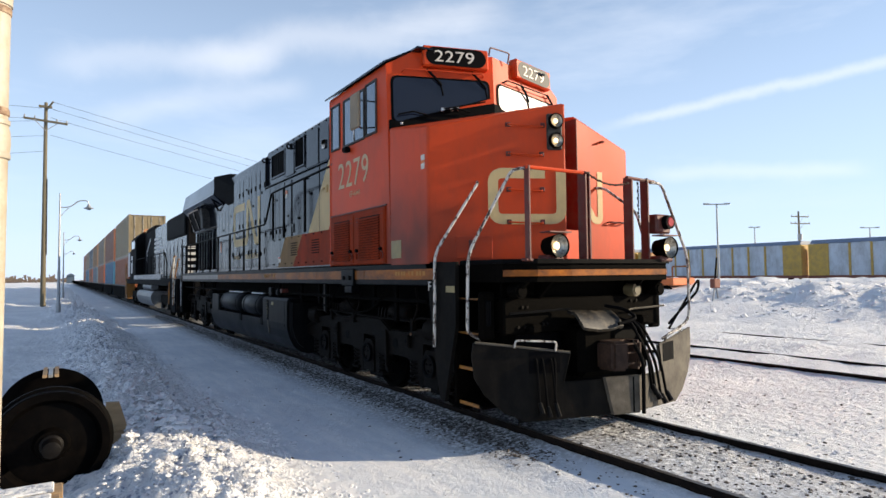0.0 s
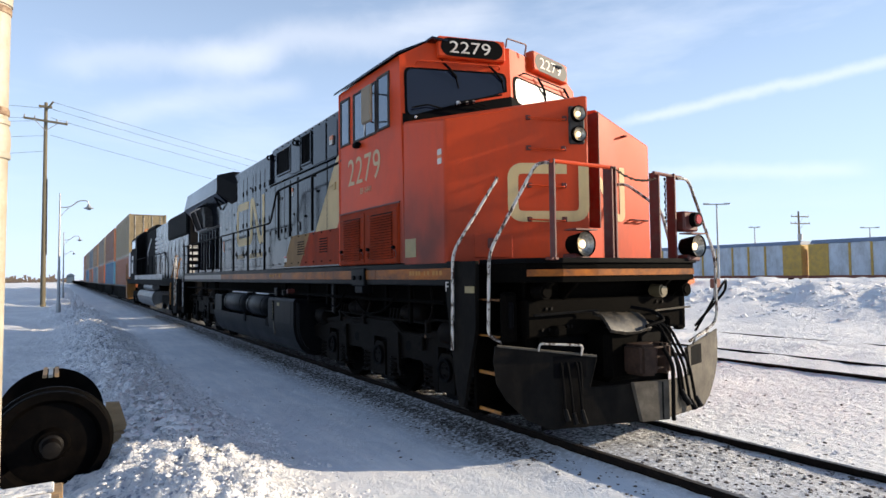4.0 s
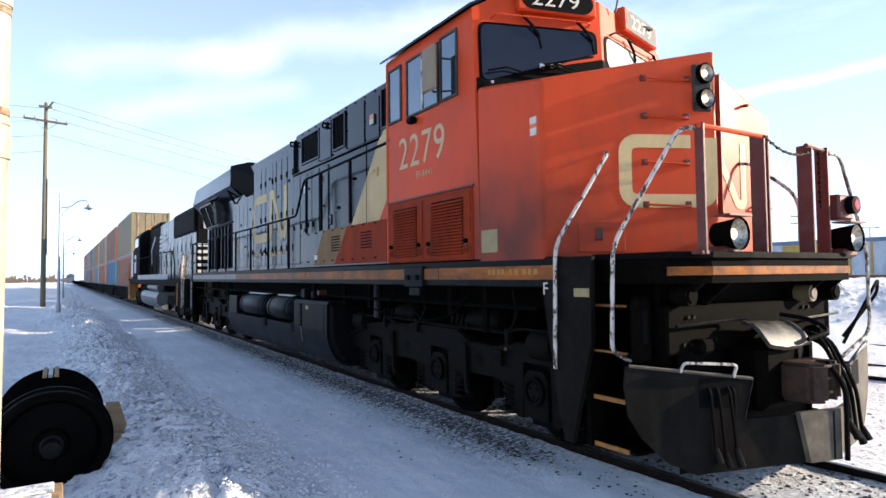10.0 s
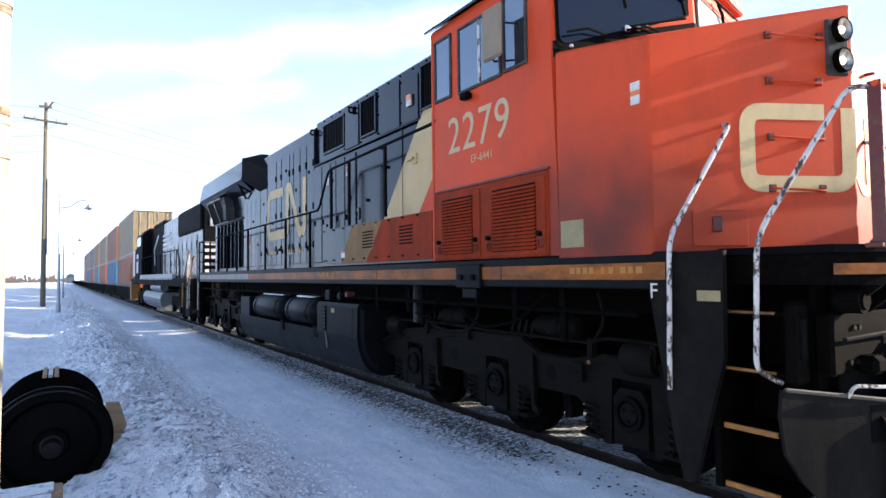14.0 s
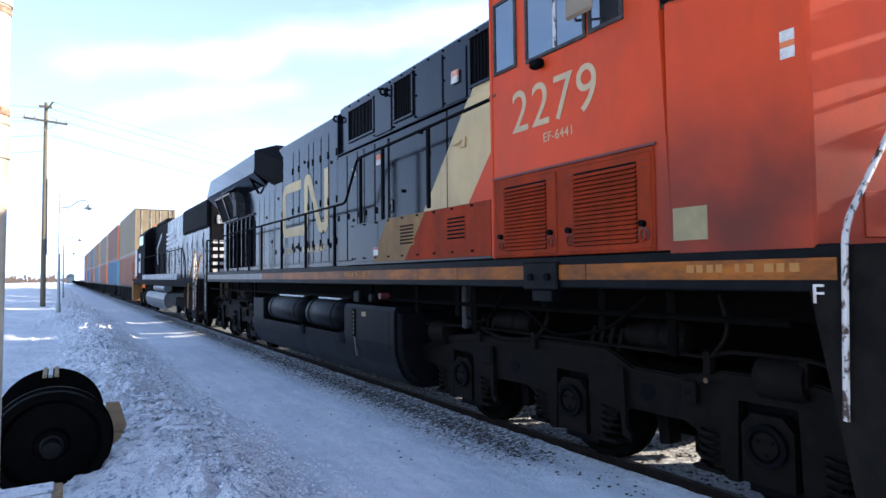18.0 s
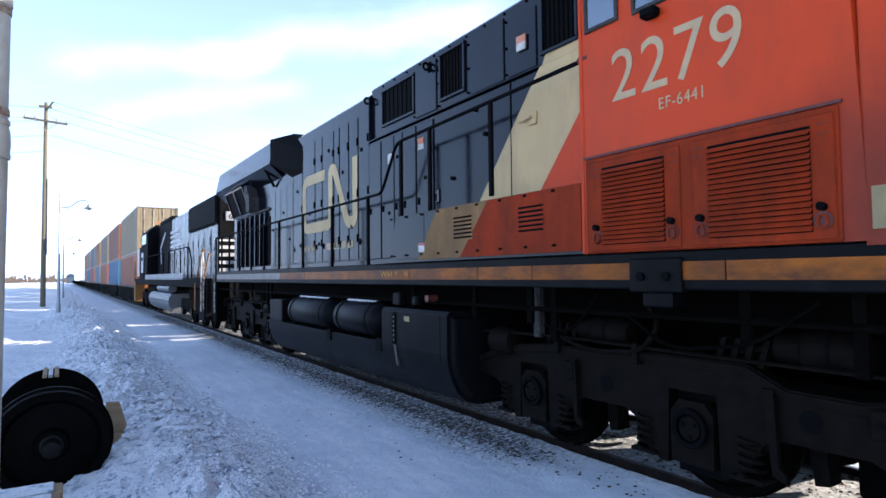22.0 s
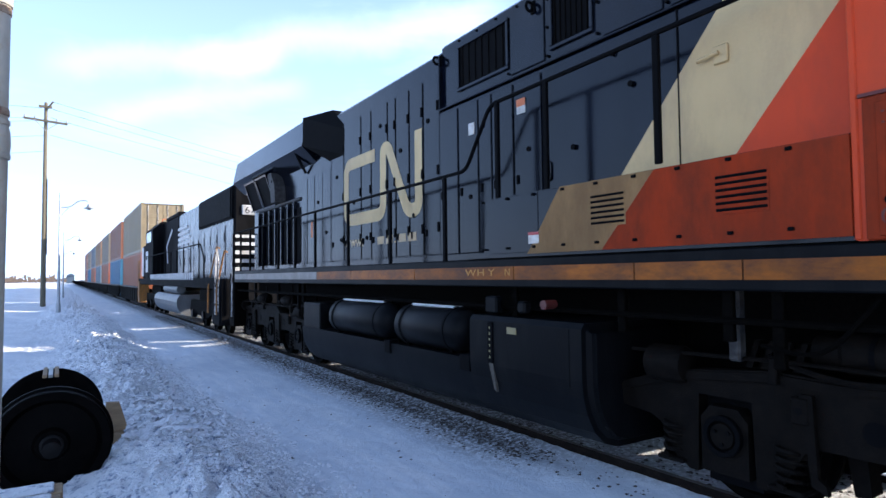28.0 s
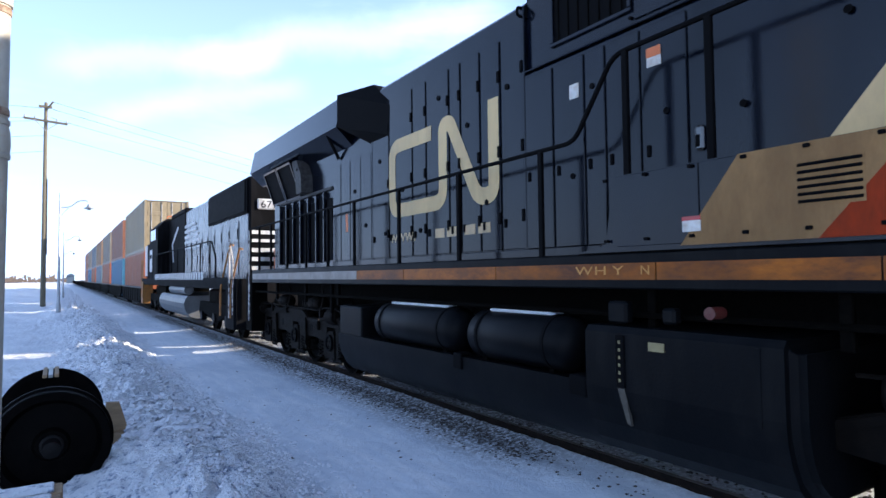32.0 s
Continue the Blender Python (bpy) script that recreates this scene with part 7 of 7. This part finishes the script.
TOPS = [("tan", (0.27, 0.21, 0.12), "tan corrugated container with weathered doors"), ("rust", (0.22, 0.085, 0.045), "rust-brown corrugated steel shipping container"), ("stone", (0.20, 0.165, 0.12), "stone-grey corrugated steel shipping container"), ("ochre", (0.27, 0.15, 0.07), "ochre corrugated steel shipping container"), ("slate", (0.10, 0.13, 0.16), "slate-grey corrugated steel shipping container"), ("stone", (0, 0, 0), "stone-grey corrugated steel shipping container"), ("rust", (0, 0, 0), "rust-brown corrugated steel shipping container"), ("tan", (0, 0, 0), "tan corrugated container with weathered doors")]
LOWS = [("brick", (0.30, 0.09, 0.035), "brick-orange corrugated steel container in a well car"), ("blue", (0.03, 0.14, 0.25), "blue corrugated steel container in a well car"), ("brick", (0, 0, 0), "brick-orange corrugated steel container in a well car"), ("paleblue", (0.12, 0.17, 0.21), "pale blue corrugated steel container in a well car"), ("brick", (0, 0, 0), "brick-orange corrugated steel container in a well car"), ("blue", (0, 0, 0), "blue corrugated steel container in a well car"), ("rust", (0, 0, 0), "rust-brown corrugated steel shipping container"), ("brick", (0, 0, 0), "brick-orange corrugated steel container in a well car")]
UNITS, PITCH, FIRST = 7, 14.5, 48.9
for k in range(UNITS):
    y = FIRST + k * PITCH
    well_car(y - 0.55)
    key, rgb, lab = LOWS[k % 8]
    container(y, 0.40, key, rgb, lab, height=2.98, detailed=k < 6)
    key, rgb, lab = TOPS[k % 8]
    container(y, 3.41, key, rgb, lab, height=3.02, detailed=k < 6)
for k in range(UNITS, UNITS + 9):
    well_car(FIRST + k * PITCH - 0.55)


# ---- beside the track: poles, lamps, spare wheels ----
POLEWOOD = material("weathered_pole_wood", (0.14, 0.12, 0.08), 0.85, vary=0.25, scale=5, streak=(4, 4, 0.3), bump=0.4)
GALV = material("galvanised_steel", (0.33, 0.34, 0.35), 0.45, 0.6, vary=0.12, scale=6)
CASTPOLE = material("cream_painted_iron", (0.43, 0.39, 0.31), 0.5, vary=0.12, scale=5, dirt=(0.34, 0.25, 0.15), dirt_amount=0.3)
POSTRUST = material("rusted_cream_iron", (0.40, 0.30, 0.20), 0.7, vary=0.2, scale=14, dirt=(0.10, 0.035, 0.015), dirt_amount=1.0)
PLANK = material("bare_plank_wood", (0.30, 0.20, 0.11), 0.8, vary=0.2, scale=4, streak=(1, 6, 6), bump=0.3)
WIRE = plain("dark_wire", (0.03, 0.03, 0.035), 0.6)


def utility_pole(x, y, h, arms, label="tall weathered wooden utility pole with a crossarm", r=0.17):
    p = thing("utility_pole", (x, y, -0.2), label, "utility pole", "utility poles")
    smooth(part("pole", cyl(B(), (x, y, -0.4), (x, y, h), r, r * 0.62, 14), POLEWOOD, p))
    for z, w, tilt in arms:
        part("crossarm", box(B(), -w, w, -0.06, 0.06, -0.07, 0.07, 0.01, m=Matrix.Translation((x, y - 0.2, z)) @ Matrix.Rotation(tilt, 4, "Y") @ Matrix.Rotation(-0.25, 4, "Z")), POLEWOOD, p)
        for f in (-0.95, -0.5, 0.5, 0.95):
            part("insulator", lathe(B(), [(0.0, 0.03), (0.06, 0.055), (0.12, 0.05), (0.2, 0.02)], (x + f * w * 0.97, y - 0.2 - f * w * 0.25, z + 0.07 - f * w * math.sin(tilt)), "z", 10), GALV, p)
        for s in (-1, 1):
            part("brace", tube(B(), [(x, y - 0.25, z - 0.7), (x + s * w * 0.5, y - 0.25, z - 0.05 - s * w * 0.5 * math.sin(tilt))], 0.025, 6), GALV, p)
    return p


utility_pole(-1.0, 50.3, 14.2, [(12.85, 1.35, 0.12)])
up = [o for o in scene.objects if o.name == "utility_pole"][0]
part("top_bracket", box(B(), -1.42, -0.62, 49.9, 50.1, 13.75, 13.9, 0.02), POLEWOOD, up)
part("top_bracket", tube(B(), [(-1.0, 50.2, 13.6), (-0.57, 49.6, 14.15)], 0.06, 6), POLEWOOD, up)
part("pole_sleeve", cyl(B(), (-0.83, 50.18, 3.5), (-0.86, 50.18, 8.8), 0.03, seg=8), WIRE, up)


def wire(a, b, sag, r=0.012):
    pts = []
    for k in range(25):
        f = k / 24
        p = Vector(a).lerp(Vector(b), f)
        p.z -= sag * 4 * f * (1 - f)
        pts.append(p)
    return tube(B(), pts, r, 5)


for a, b in (((-0.5, 49.6, 14.1), (75, 95, 12.5)), ((-0.6, 50, 13.7), (75, 97, 11.9)), ((-0.7, 50.1, 13.1), (75, 99, 11.2)), ((-0.7, 50.2, 11.9), (75, 101, 9.0)), ((-2.1, 50.5, 13.0), (-40, 42, 11.5)), ((-1.6, 50.4, 12.85), (-40, 46, 9.8)), ((-0.9, 50.4, 11.9), (-40, 47, 8.4)), ((-1.2, 50.2, 13.75), (-40, 40, 13.6)), ((-0.9, 50.4, 10.8), (-40, 50, 7.2))):
    mesh_thing("overhead_wire", wire(a, b, 0.9), WIRE, a, "thin dark overhead wire strung from the pole", "wire", "overhead wires")


def gooseneck_lamp(x, y, h=5.9):
    p = thing("street_lamp", (x, y, -0.2), "grey gooseneck street lamp with a bell shade", "street lamp", "platform lamps")
    smooth(part("post", lathe(B(), [(-0.3, 0.11), (0.5, 0.11), (0.6, 0.075), (2.2, 0.07), (2.25, 0.055), (h + 0.3, 0.035), (h + 0.32, 0.01)], (x, y, 0), "z", 14), GALV, p), 30)
    arm = bend([(x, y, h - 0.42), (x + 0.45, y, h - 0.40), (x + 0.85, y, h - 0.02), (x + 1.22, y, h - 0.02), (x + 1.28, y, h - 0.22)], 0.2, 6)
    part("arm", tube(B(), arm, 0.028, 8), GALV, p)
    part("stay", tube(B(), bend([(x + 0.03, y, h - 0.9), (x + 0.2, y, h - 0.65), (x + 0.42, y, h - 0.42)], 0.1), 0.014, 6), GALV, p)
    smooth(part("shade", lathe(B(), [(0.0, 0.05), (-0.10, 0.08), (-0.16, 0.10), (-0.22, 0.22), (-0.25, 0.23)], (x + 1.28, y, h - 0.18), "z", 18), GALV, p), 30)
    part("lamp_glass", lathe(B(), [(-0.25, 0.12), (-0.30, 0.10), (-0.33, 0.03)], (x + 1.28, y, h - 0.18), "z", 14), LAMPGLASS, p)


for lx, ly in ((0.0, 36.6), (0.30, 67.2), (0.42, 104)):
    gooseneck_lamp(lx - 0.06, ly)


def iron_post():
    x, y = -0.359, 4.24
    p = thing("iron_post", (x, y, -0.2), "cream-painted iron post with a moulded collar and rust", "post")
    lean = Matrix.Translation((x, y, 0)) @ Matrix.Rotation(0.0065, 4, "Y") @ Matrix.Translation((-x, -y, 0))

    def turned(name, prof, mat, angle):
        bm = lathe(B(), prof, (x, y, 0), "z", 28)
        bmesh.ops.transform(bm, matrix=lean, verts=bm.verts)
        return smooth(part(name, bm, mat, p), angle)
    turned("shaft", [(-0.3, 0.11), (0.3, 0.105), (0.4, 0.084), (2.46, 0.082), (2.62, 0.078), (5.2, 0.074)], CASTPOLE, 40)
    turned("collar", [(2.475, 0.083), (2.48, 0.092), (2.505, 0.094), (2.51, 0.089), (2.56, 0.093), (2.63, 0.090), (2.67, 0.081), (2.675, 0.088), (2.70, 0.088), (2.705, 0.078)], CASTPOLE, 30)
    turned("band", [(2.725, 0.079), (2.73, 0.084), (2.76, 0.084), (2.77, 0.079)], POSTRUST, 30)
    turned("rust_band", [(3.31, 0.0765), (3.315, 0.082), (3.35, 0.083), (3.355, 0.0765)], POSTRUST, 30)
    turned("cap_ring", [(3.36, 0.0765), (3.365, 0.086), (3.42, 0.086), (3.43, 0.0765)], CASTPOLE, 30)


iron_post()

OLDWHEEL = material("black_oiled_wheel_steel", (0.0018, 0.0016, 0.0016), 0.5, 0.0, vary=0.3, scale=5, dirt=(0.006, 0.0045, 0.0035), dirt_amount=0.3, spec=0.03)


def spare_wheelset():
    r, z = 0.475, 0.298
    c0 = Vector((-0.047, 6.6, z))
    ax = Vector((-0.01, 1.0, 0)).normalized()
    p = thing("spare_wheelset", (c0.x, c0.y, -0.12), "black railway wheelset standing in the snow", "wheelset")
    turn = Matrix.Translation(c0) @ ax.to_track_quat("X", "Z").to_matrix().to_4x4()
    for s in (0.0, 1.52):
        prof = [(s - 0.07, 0.11), (s - 0.07, 0.125), (s - 0.005, 0.15), (s + 0.02, 0.36), (s - 0.055, r - 0.075), (s - 0.06, r - 0.01), (s - 0.05, r), (s + 0.05, r + 0.004), (s + 0.06, r + 0.028), (s + 0.085, r + 0.03), (s + 0.09, r - 0.06), (s + 0.06, 0.34), (s + 0.09, 0.14), (s + 0.09, 0.09)] if s == 0 else [(s - 0.09, 0.09), (s - 0.09, 0.14), (s - 0.06, 0.34), (s - 0.09, r - 0.06), (s - 0.085, r + 0.03), (s - 0.06, r + 0.028), (s - 0.05, r + 0.004), (s + 0.05, r), (s + 0.06, r - 0.05), (s + 0.0, 0.36), (s + 0.05, 0.12)]
        bm = lathe(B(), prof, (0, 0, 0), "x", 56)
        bmesh.ops.transform(bm, matrix=turn, verts=bm.verts)
        smooth(part("wheel", bm, OLDWHEEL, p), 32)
    bm = lathe(B(), [(-0.27, 0.05), (-0.26, 0.072), (-0.1, 0.075), (-0.09, 0.095), (0.1, 0.1), (0.5, 0.085), (1.0, 0.085), (1.4, 0.1), (1.62, 0.095), (1.63, 0.075), (1.78, 0.072)], (0, 0, 0), "x", 24)
    bmesh.ops.transform(bm, matrix=turn, verts=bm.verts)
    smooth(part("axle", bm, material("worn_axle_steel", (0.006, 0.005, 0.0045), 0.5, 0.0, vary=0.3, scale=8, spec=0.12), p, "worn steel axle end"), 30)
    for k, mt in enumerate((PLANK, GALV, PLANK)):
        x0 = -0.075 + k * 0.052
        m = Matrix.Translation(c0)
        part("wedge_strip", box(B(), x0 - 0.02, x0 + 0.02, 0.9, 1.56, 0.475, 0.507, 0.004, m=m), mt, p)


spare_wheelset()
chock = thing("wood_block", (0.56, 7.3, -0.1), "split wooden chock leaning beside the wheels", "block")
part("board", prism(B(), [(0.42, 0.50), (0.545, 0.49), (0.615, 0.25), (0.60, 0.20), (0.44, 0.19), (0.42, 0.28)], "y", 7.24, 7.31), PLANK, chock)
part("board", box(B(), 0.42, 0.59, 7.18, 7.38, -0.15, 0.19, 0.012), PLANK, chock)
planks = thing("timber_stack", (-0.2, 4.6, -0.1), "bare sawn planks dusted with snow", "planks")
for k, (x0, x1, y0, y1, z0, z1) in enumerate(((-0.9, 0.035, 4.80, 5.03, 0.325, 0.38), (-0.9, 0.02, 4.55, 4.79, 0.32, 0.375))):
    part("plank", box(B(), x0, x1, y0, y1, z0, z1, 0.006), PLANK, planks)
    part("snow_layer", box(B(), x0, x1 - 0.05, y0 + 0.01, y1 - 0.01, z1 + 0.001, z1 + 0.02, 0.008), SNOW, planks, "thin layer of snow")
part("bearer", box(B(), -0.5, -0.4, 4.5, 5.0, -0.2, 0.32, 0.01), PLANK, planks)
part("bearer", box(B(), -0.10, 0.0, 4.5, 5.0, -0.2, 0.32, 0.01), PLANK, planks)

# ---- yard beyond the tracks ----
RACKGREY = material("pale_blue_grey_steel_panels", (0.52, 0.57, 0.62), 0.5, vary=0.1, scale=0.6, dirt=(0.25, 0.25, 0.26), dirt_amount=0.4, streak=(1, 1, 0.4))
RACKYEL = material("yellow_ochre_car_paint", (0.52, 0.32, 0.06), 0.55, vary=0.12, scale=1.0, dirt=(0.3, 0.2, 0.08), dirt_amount=0.4)
RACKROOF = material("blue_grey_roof_steel", (0.18, 0.23, 0.32), 0.5, vary=0.15, scale=1.0)
RUST = material("brown_car_sill", (0.20, 0.07, 0.045), 0.7, vary=0.2, scale=2)


def autorack(y0, y1, x=84.0):
    c = thing("autorack_car", (x, (y0 + y1) / 2, 0), "pale grey autorack car with ochre ribs and ends", "rail car", "autorack cars")
    part("body", box(B(), x, x + 3.1, y0 + 0.6, y1 - 0.6, 1.1, 5.35, 0.05), RACKGREY, c)
    part("roof", prism(B(), [(x - 0.1, 5.35), (x + 0.5, 5.85), (x + 2.6, 5.85), (x + 3.2, 5.35)], "y", y0 + 0.3, y1 - 0.3), RACKROOF, c)
    part("sill", box(B(), x - 0.05, x + 3.15, y0, y1, 0.8, 1.2, 0.03), RUST, c)
    for ya, yb in ((y0 + 0.1, y0 + 2.6), (y1 - 2.6, y1 - 0.1)):
        part("end_door", box(B(), x - 0.12, x + 3.2, ya, yb, 1.15, 5.3, 0.05), RACKYEL, c, "ochre end door")
    n = 9
    for k in range(1, n):
        y = y0 + 2.6 + (y1 - y0 - 5.2) * k / n
        part("rib", box(B(), x - 0.10, x, y - 0.13, y + 0.13, 1.15, 5.3), RACKYEL, c)
    for k in range(1, 9):
        z = 1.2 + k * 0.46
        part("panel_groove", box(B(), x - 0.03, x, y0 + 2.6, y1 - 2.6, z, z + 0.10), RACKGREY, c)
    for y in (y0 + 2.0, y0 + 3.7, y1 - 3.7, y1 - 2.0):
        part("wheel", cyl(B(), (x + 0.7, y, 0.46), (x + 0.85, y, 0.46), 0.46, seg=16), UNDER, c)
    return c


for a, b in ((42.6, 69.9), (14.6, 41.9), (70.6, 97.9), (98.6, 125.9)):
    autorack(a, b)
utility_pole(84 + 6, 46.0, 10.4, [(9.6, 1.6, 0.0), (8.6, 1.8, 0.0)], "far wooden utility pole with two crossarms", 0.2)
part("transformer", cyl(B(), (89.4, 45.6, 6.2), (89.4, 45.6, 7.1), 0.3, seg=12), GALV, [o for o in scene.objects if o.name.startswith("utility_pole")][-1])


def yard_mast(x, y, h, w=1.1):
    p = thing("yard_light_mast", (x, y, -0.2), "slim steel yard light mast with a T arm", "light mast", "yard masts")
    part("mast", cyl(B(), (x, y, -0.3), (x, y, h), 0.13, 0.08, 10), GALV, p)
    part("arm", box(B(), -w, w, -0.08, 0.08, -0.06, 0.06, 0.01, m=Matrix.Translation((x, y, h)) @ Matrix.Rotation(-0.6, 4, "Z")), GALV, p)
    for s in (-1, 1):
        part("lamp_head", box(B(), -0.3, 0.3, -0.15, 0.15, -0.08, 0.08, 0.02, m=Matrix.Translation((x, y, h + 0.05)) @ Matrix.Rotation(-0.6, 4, "Z") @ Matrix.Translation((s * w, 0, 0))), GALV, p)


yard_mast(60, 39.2, 9.1)
yard_mast(95, 55.5, 8.9, 0.6)
yard_mast(110, 45.2, 8.6, 1.2)


def switch_stand():
    x, y = 23.6, 15.6
    p = thing("switch_stand", (x, y, -0.1), "small rusty switch stand beside the tracks", "switch stand")
    part("base", box(B(), x - 0.5, x + 0.5, y - 0.15, y + 0.15, -0.15, 0.05, 0.02), RUST, p)
    for s in (-1, 1):
        part("leg", tube(B(), [(x + s * 0.35, y, 0.0), (x + s * 0.06, y, 1.1)], 0.04, 6), GALV, p)
    part("head", box(B(), x - 0.22, x + 0.22, y - 0.12, y + 0.12, 1.1, 1.5, 0.04), RUST, p)
    part("mast", tube(B(), [(x, y, 1.5), (x + 0.15, y, 2.4)], 0.035, 6), UNDER, p)
    part("target", box(B(), x - 0.2, x + 0.2, y - 0.15, y - 0.1, 0.1, 0.4, 0.02), UNDER, p)


switch_stand()


def yard_cart():
    x, y = 36.0, 27.5
    p = thing("track_machine", (x, y, 0.4), "small orange and yellow track maintenance machine", "track machine")
    part("deck", box(B(), x - 1.2, x + 1.2, y - 1.4, y + 1.4, 0.9, 1.4, 0.05), ORANGEMARK, p)
    part("cab_post", box(B(), x - 1.2, x - 0.5, y + 0.4, y + 1.3, 1.4, 3.2, 0.08), YELLOW, p)
    part("guard", tube(B(), bend([(x + 0.9, y - 1.2, 1.4), (x + 0.9, y - 1.2, 2.2), (x + 0.9, y + 0.2, 2.2), (x + 0.9, y + 0.2, 1.4)], 0.1), 0.06, 6), YELLOW, p)
    for yy in (y - 0.9, y + 0.9):
        part("wheel", cyl(B(), (x - 1.25, yy, 0.45), (x - 1.1, yy, 0.45), 0.45, seg=16), UNDER, p)


yard_cart()

# far woods and a shed on the horizon
WOODS = material("bare_winter_twigs", (0.15, 0.115, 0.09), 0.9, vary=0.25, scale=0.6)
rng = random.Random(5)
bm = B()
for k in range(900):
    x, y = rng.uniform(-150, 6), rng.uniform(395, 470)
    h = rng.uniform(0.8, 2.6) * (2.0 if rng.random() < 0.12 else 1.0)
    for j in range(6):
        a = rng.uniform(0, 6.28)
        w = h * 0.3
        p0 = Vector((x, y, -0.3))
        p1 = Vector((x + w * math.cos(a), y + w * math.sin(a), h * rng.uniform(0.7, 1.0)))
        side = Vector((0.10 + 0.05 * h, 0, 0))
        v = [bm.verts.new(p) for p in (p0 - side * 0.3, p0 + side * 0.3, p1 + side, p1 - side)]
        bm.faces.new(v)
mesh_thing("far_woods", bm, WOODS, (-70, 430, 0), "line of bare winter trees on the horizon", "trees", kind="stuff")
FARSHED = material("dark_blue_grey_boards", (0.05, 0.08, 0.12), 0.7, vary=0.2, scale=1.0)
shed = thing("far_shed", (0.8, 330, 0), "low blue-grey shed far down the line", "shed")
part("wall", box(B(), 2.6, 5.6, 330, 345, -0.3, 3.4), FARSHED, shed)
part("roof", prism(B(), [(2.3, 3.4), (4.1, 4.5), (5.9, 3.4)], "y", 329, 346), FARSHED, shed)


# ---- all that moves ----
def motions():
    for ob in MOVERS:
        base = ob.location.copy()
        walk(ob, [(t, Matrix.Translation(base - Vector((0, d, 0)))) for t, d in ROLL])
    for ob, r in WHEELS:
        base = ob.location.copy()
        walk(ob, [(t, Matrix.Translation(base) @ Matrix.Rotation(d / r, 4, "X")) for t, d in ROLL])


motions()
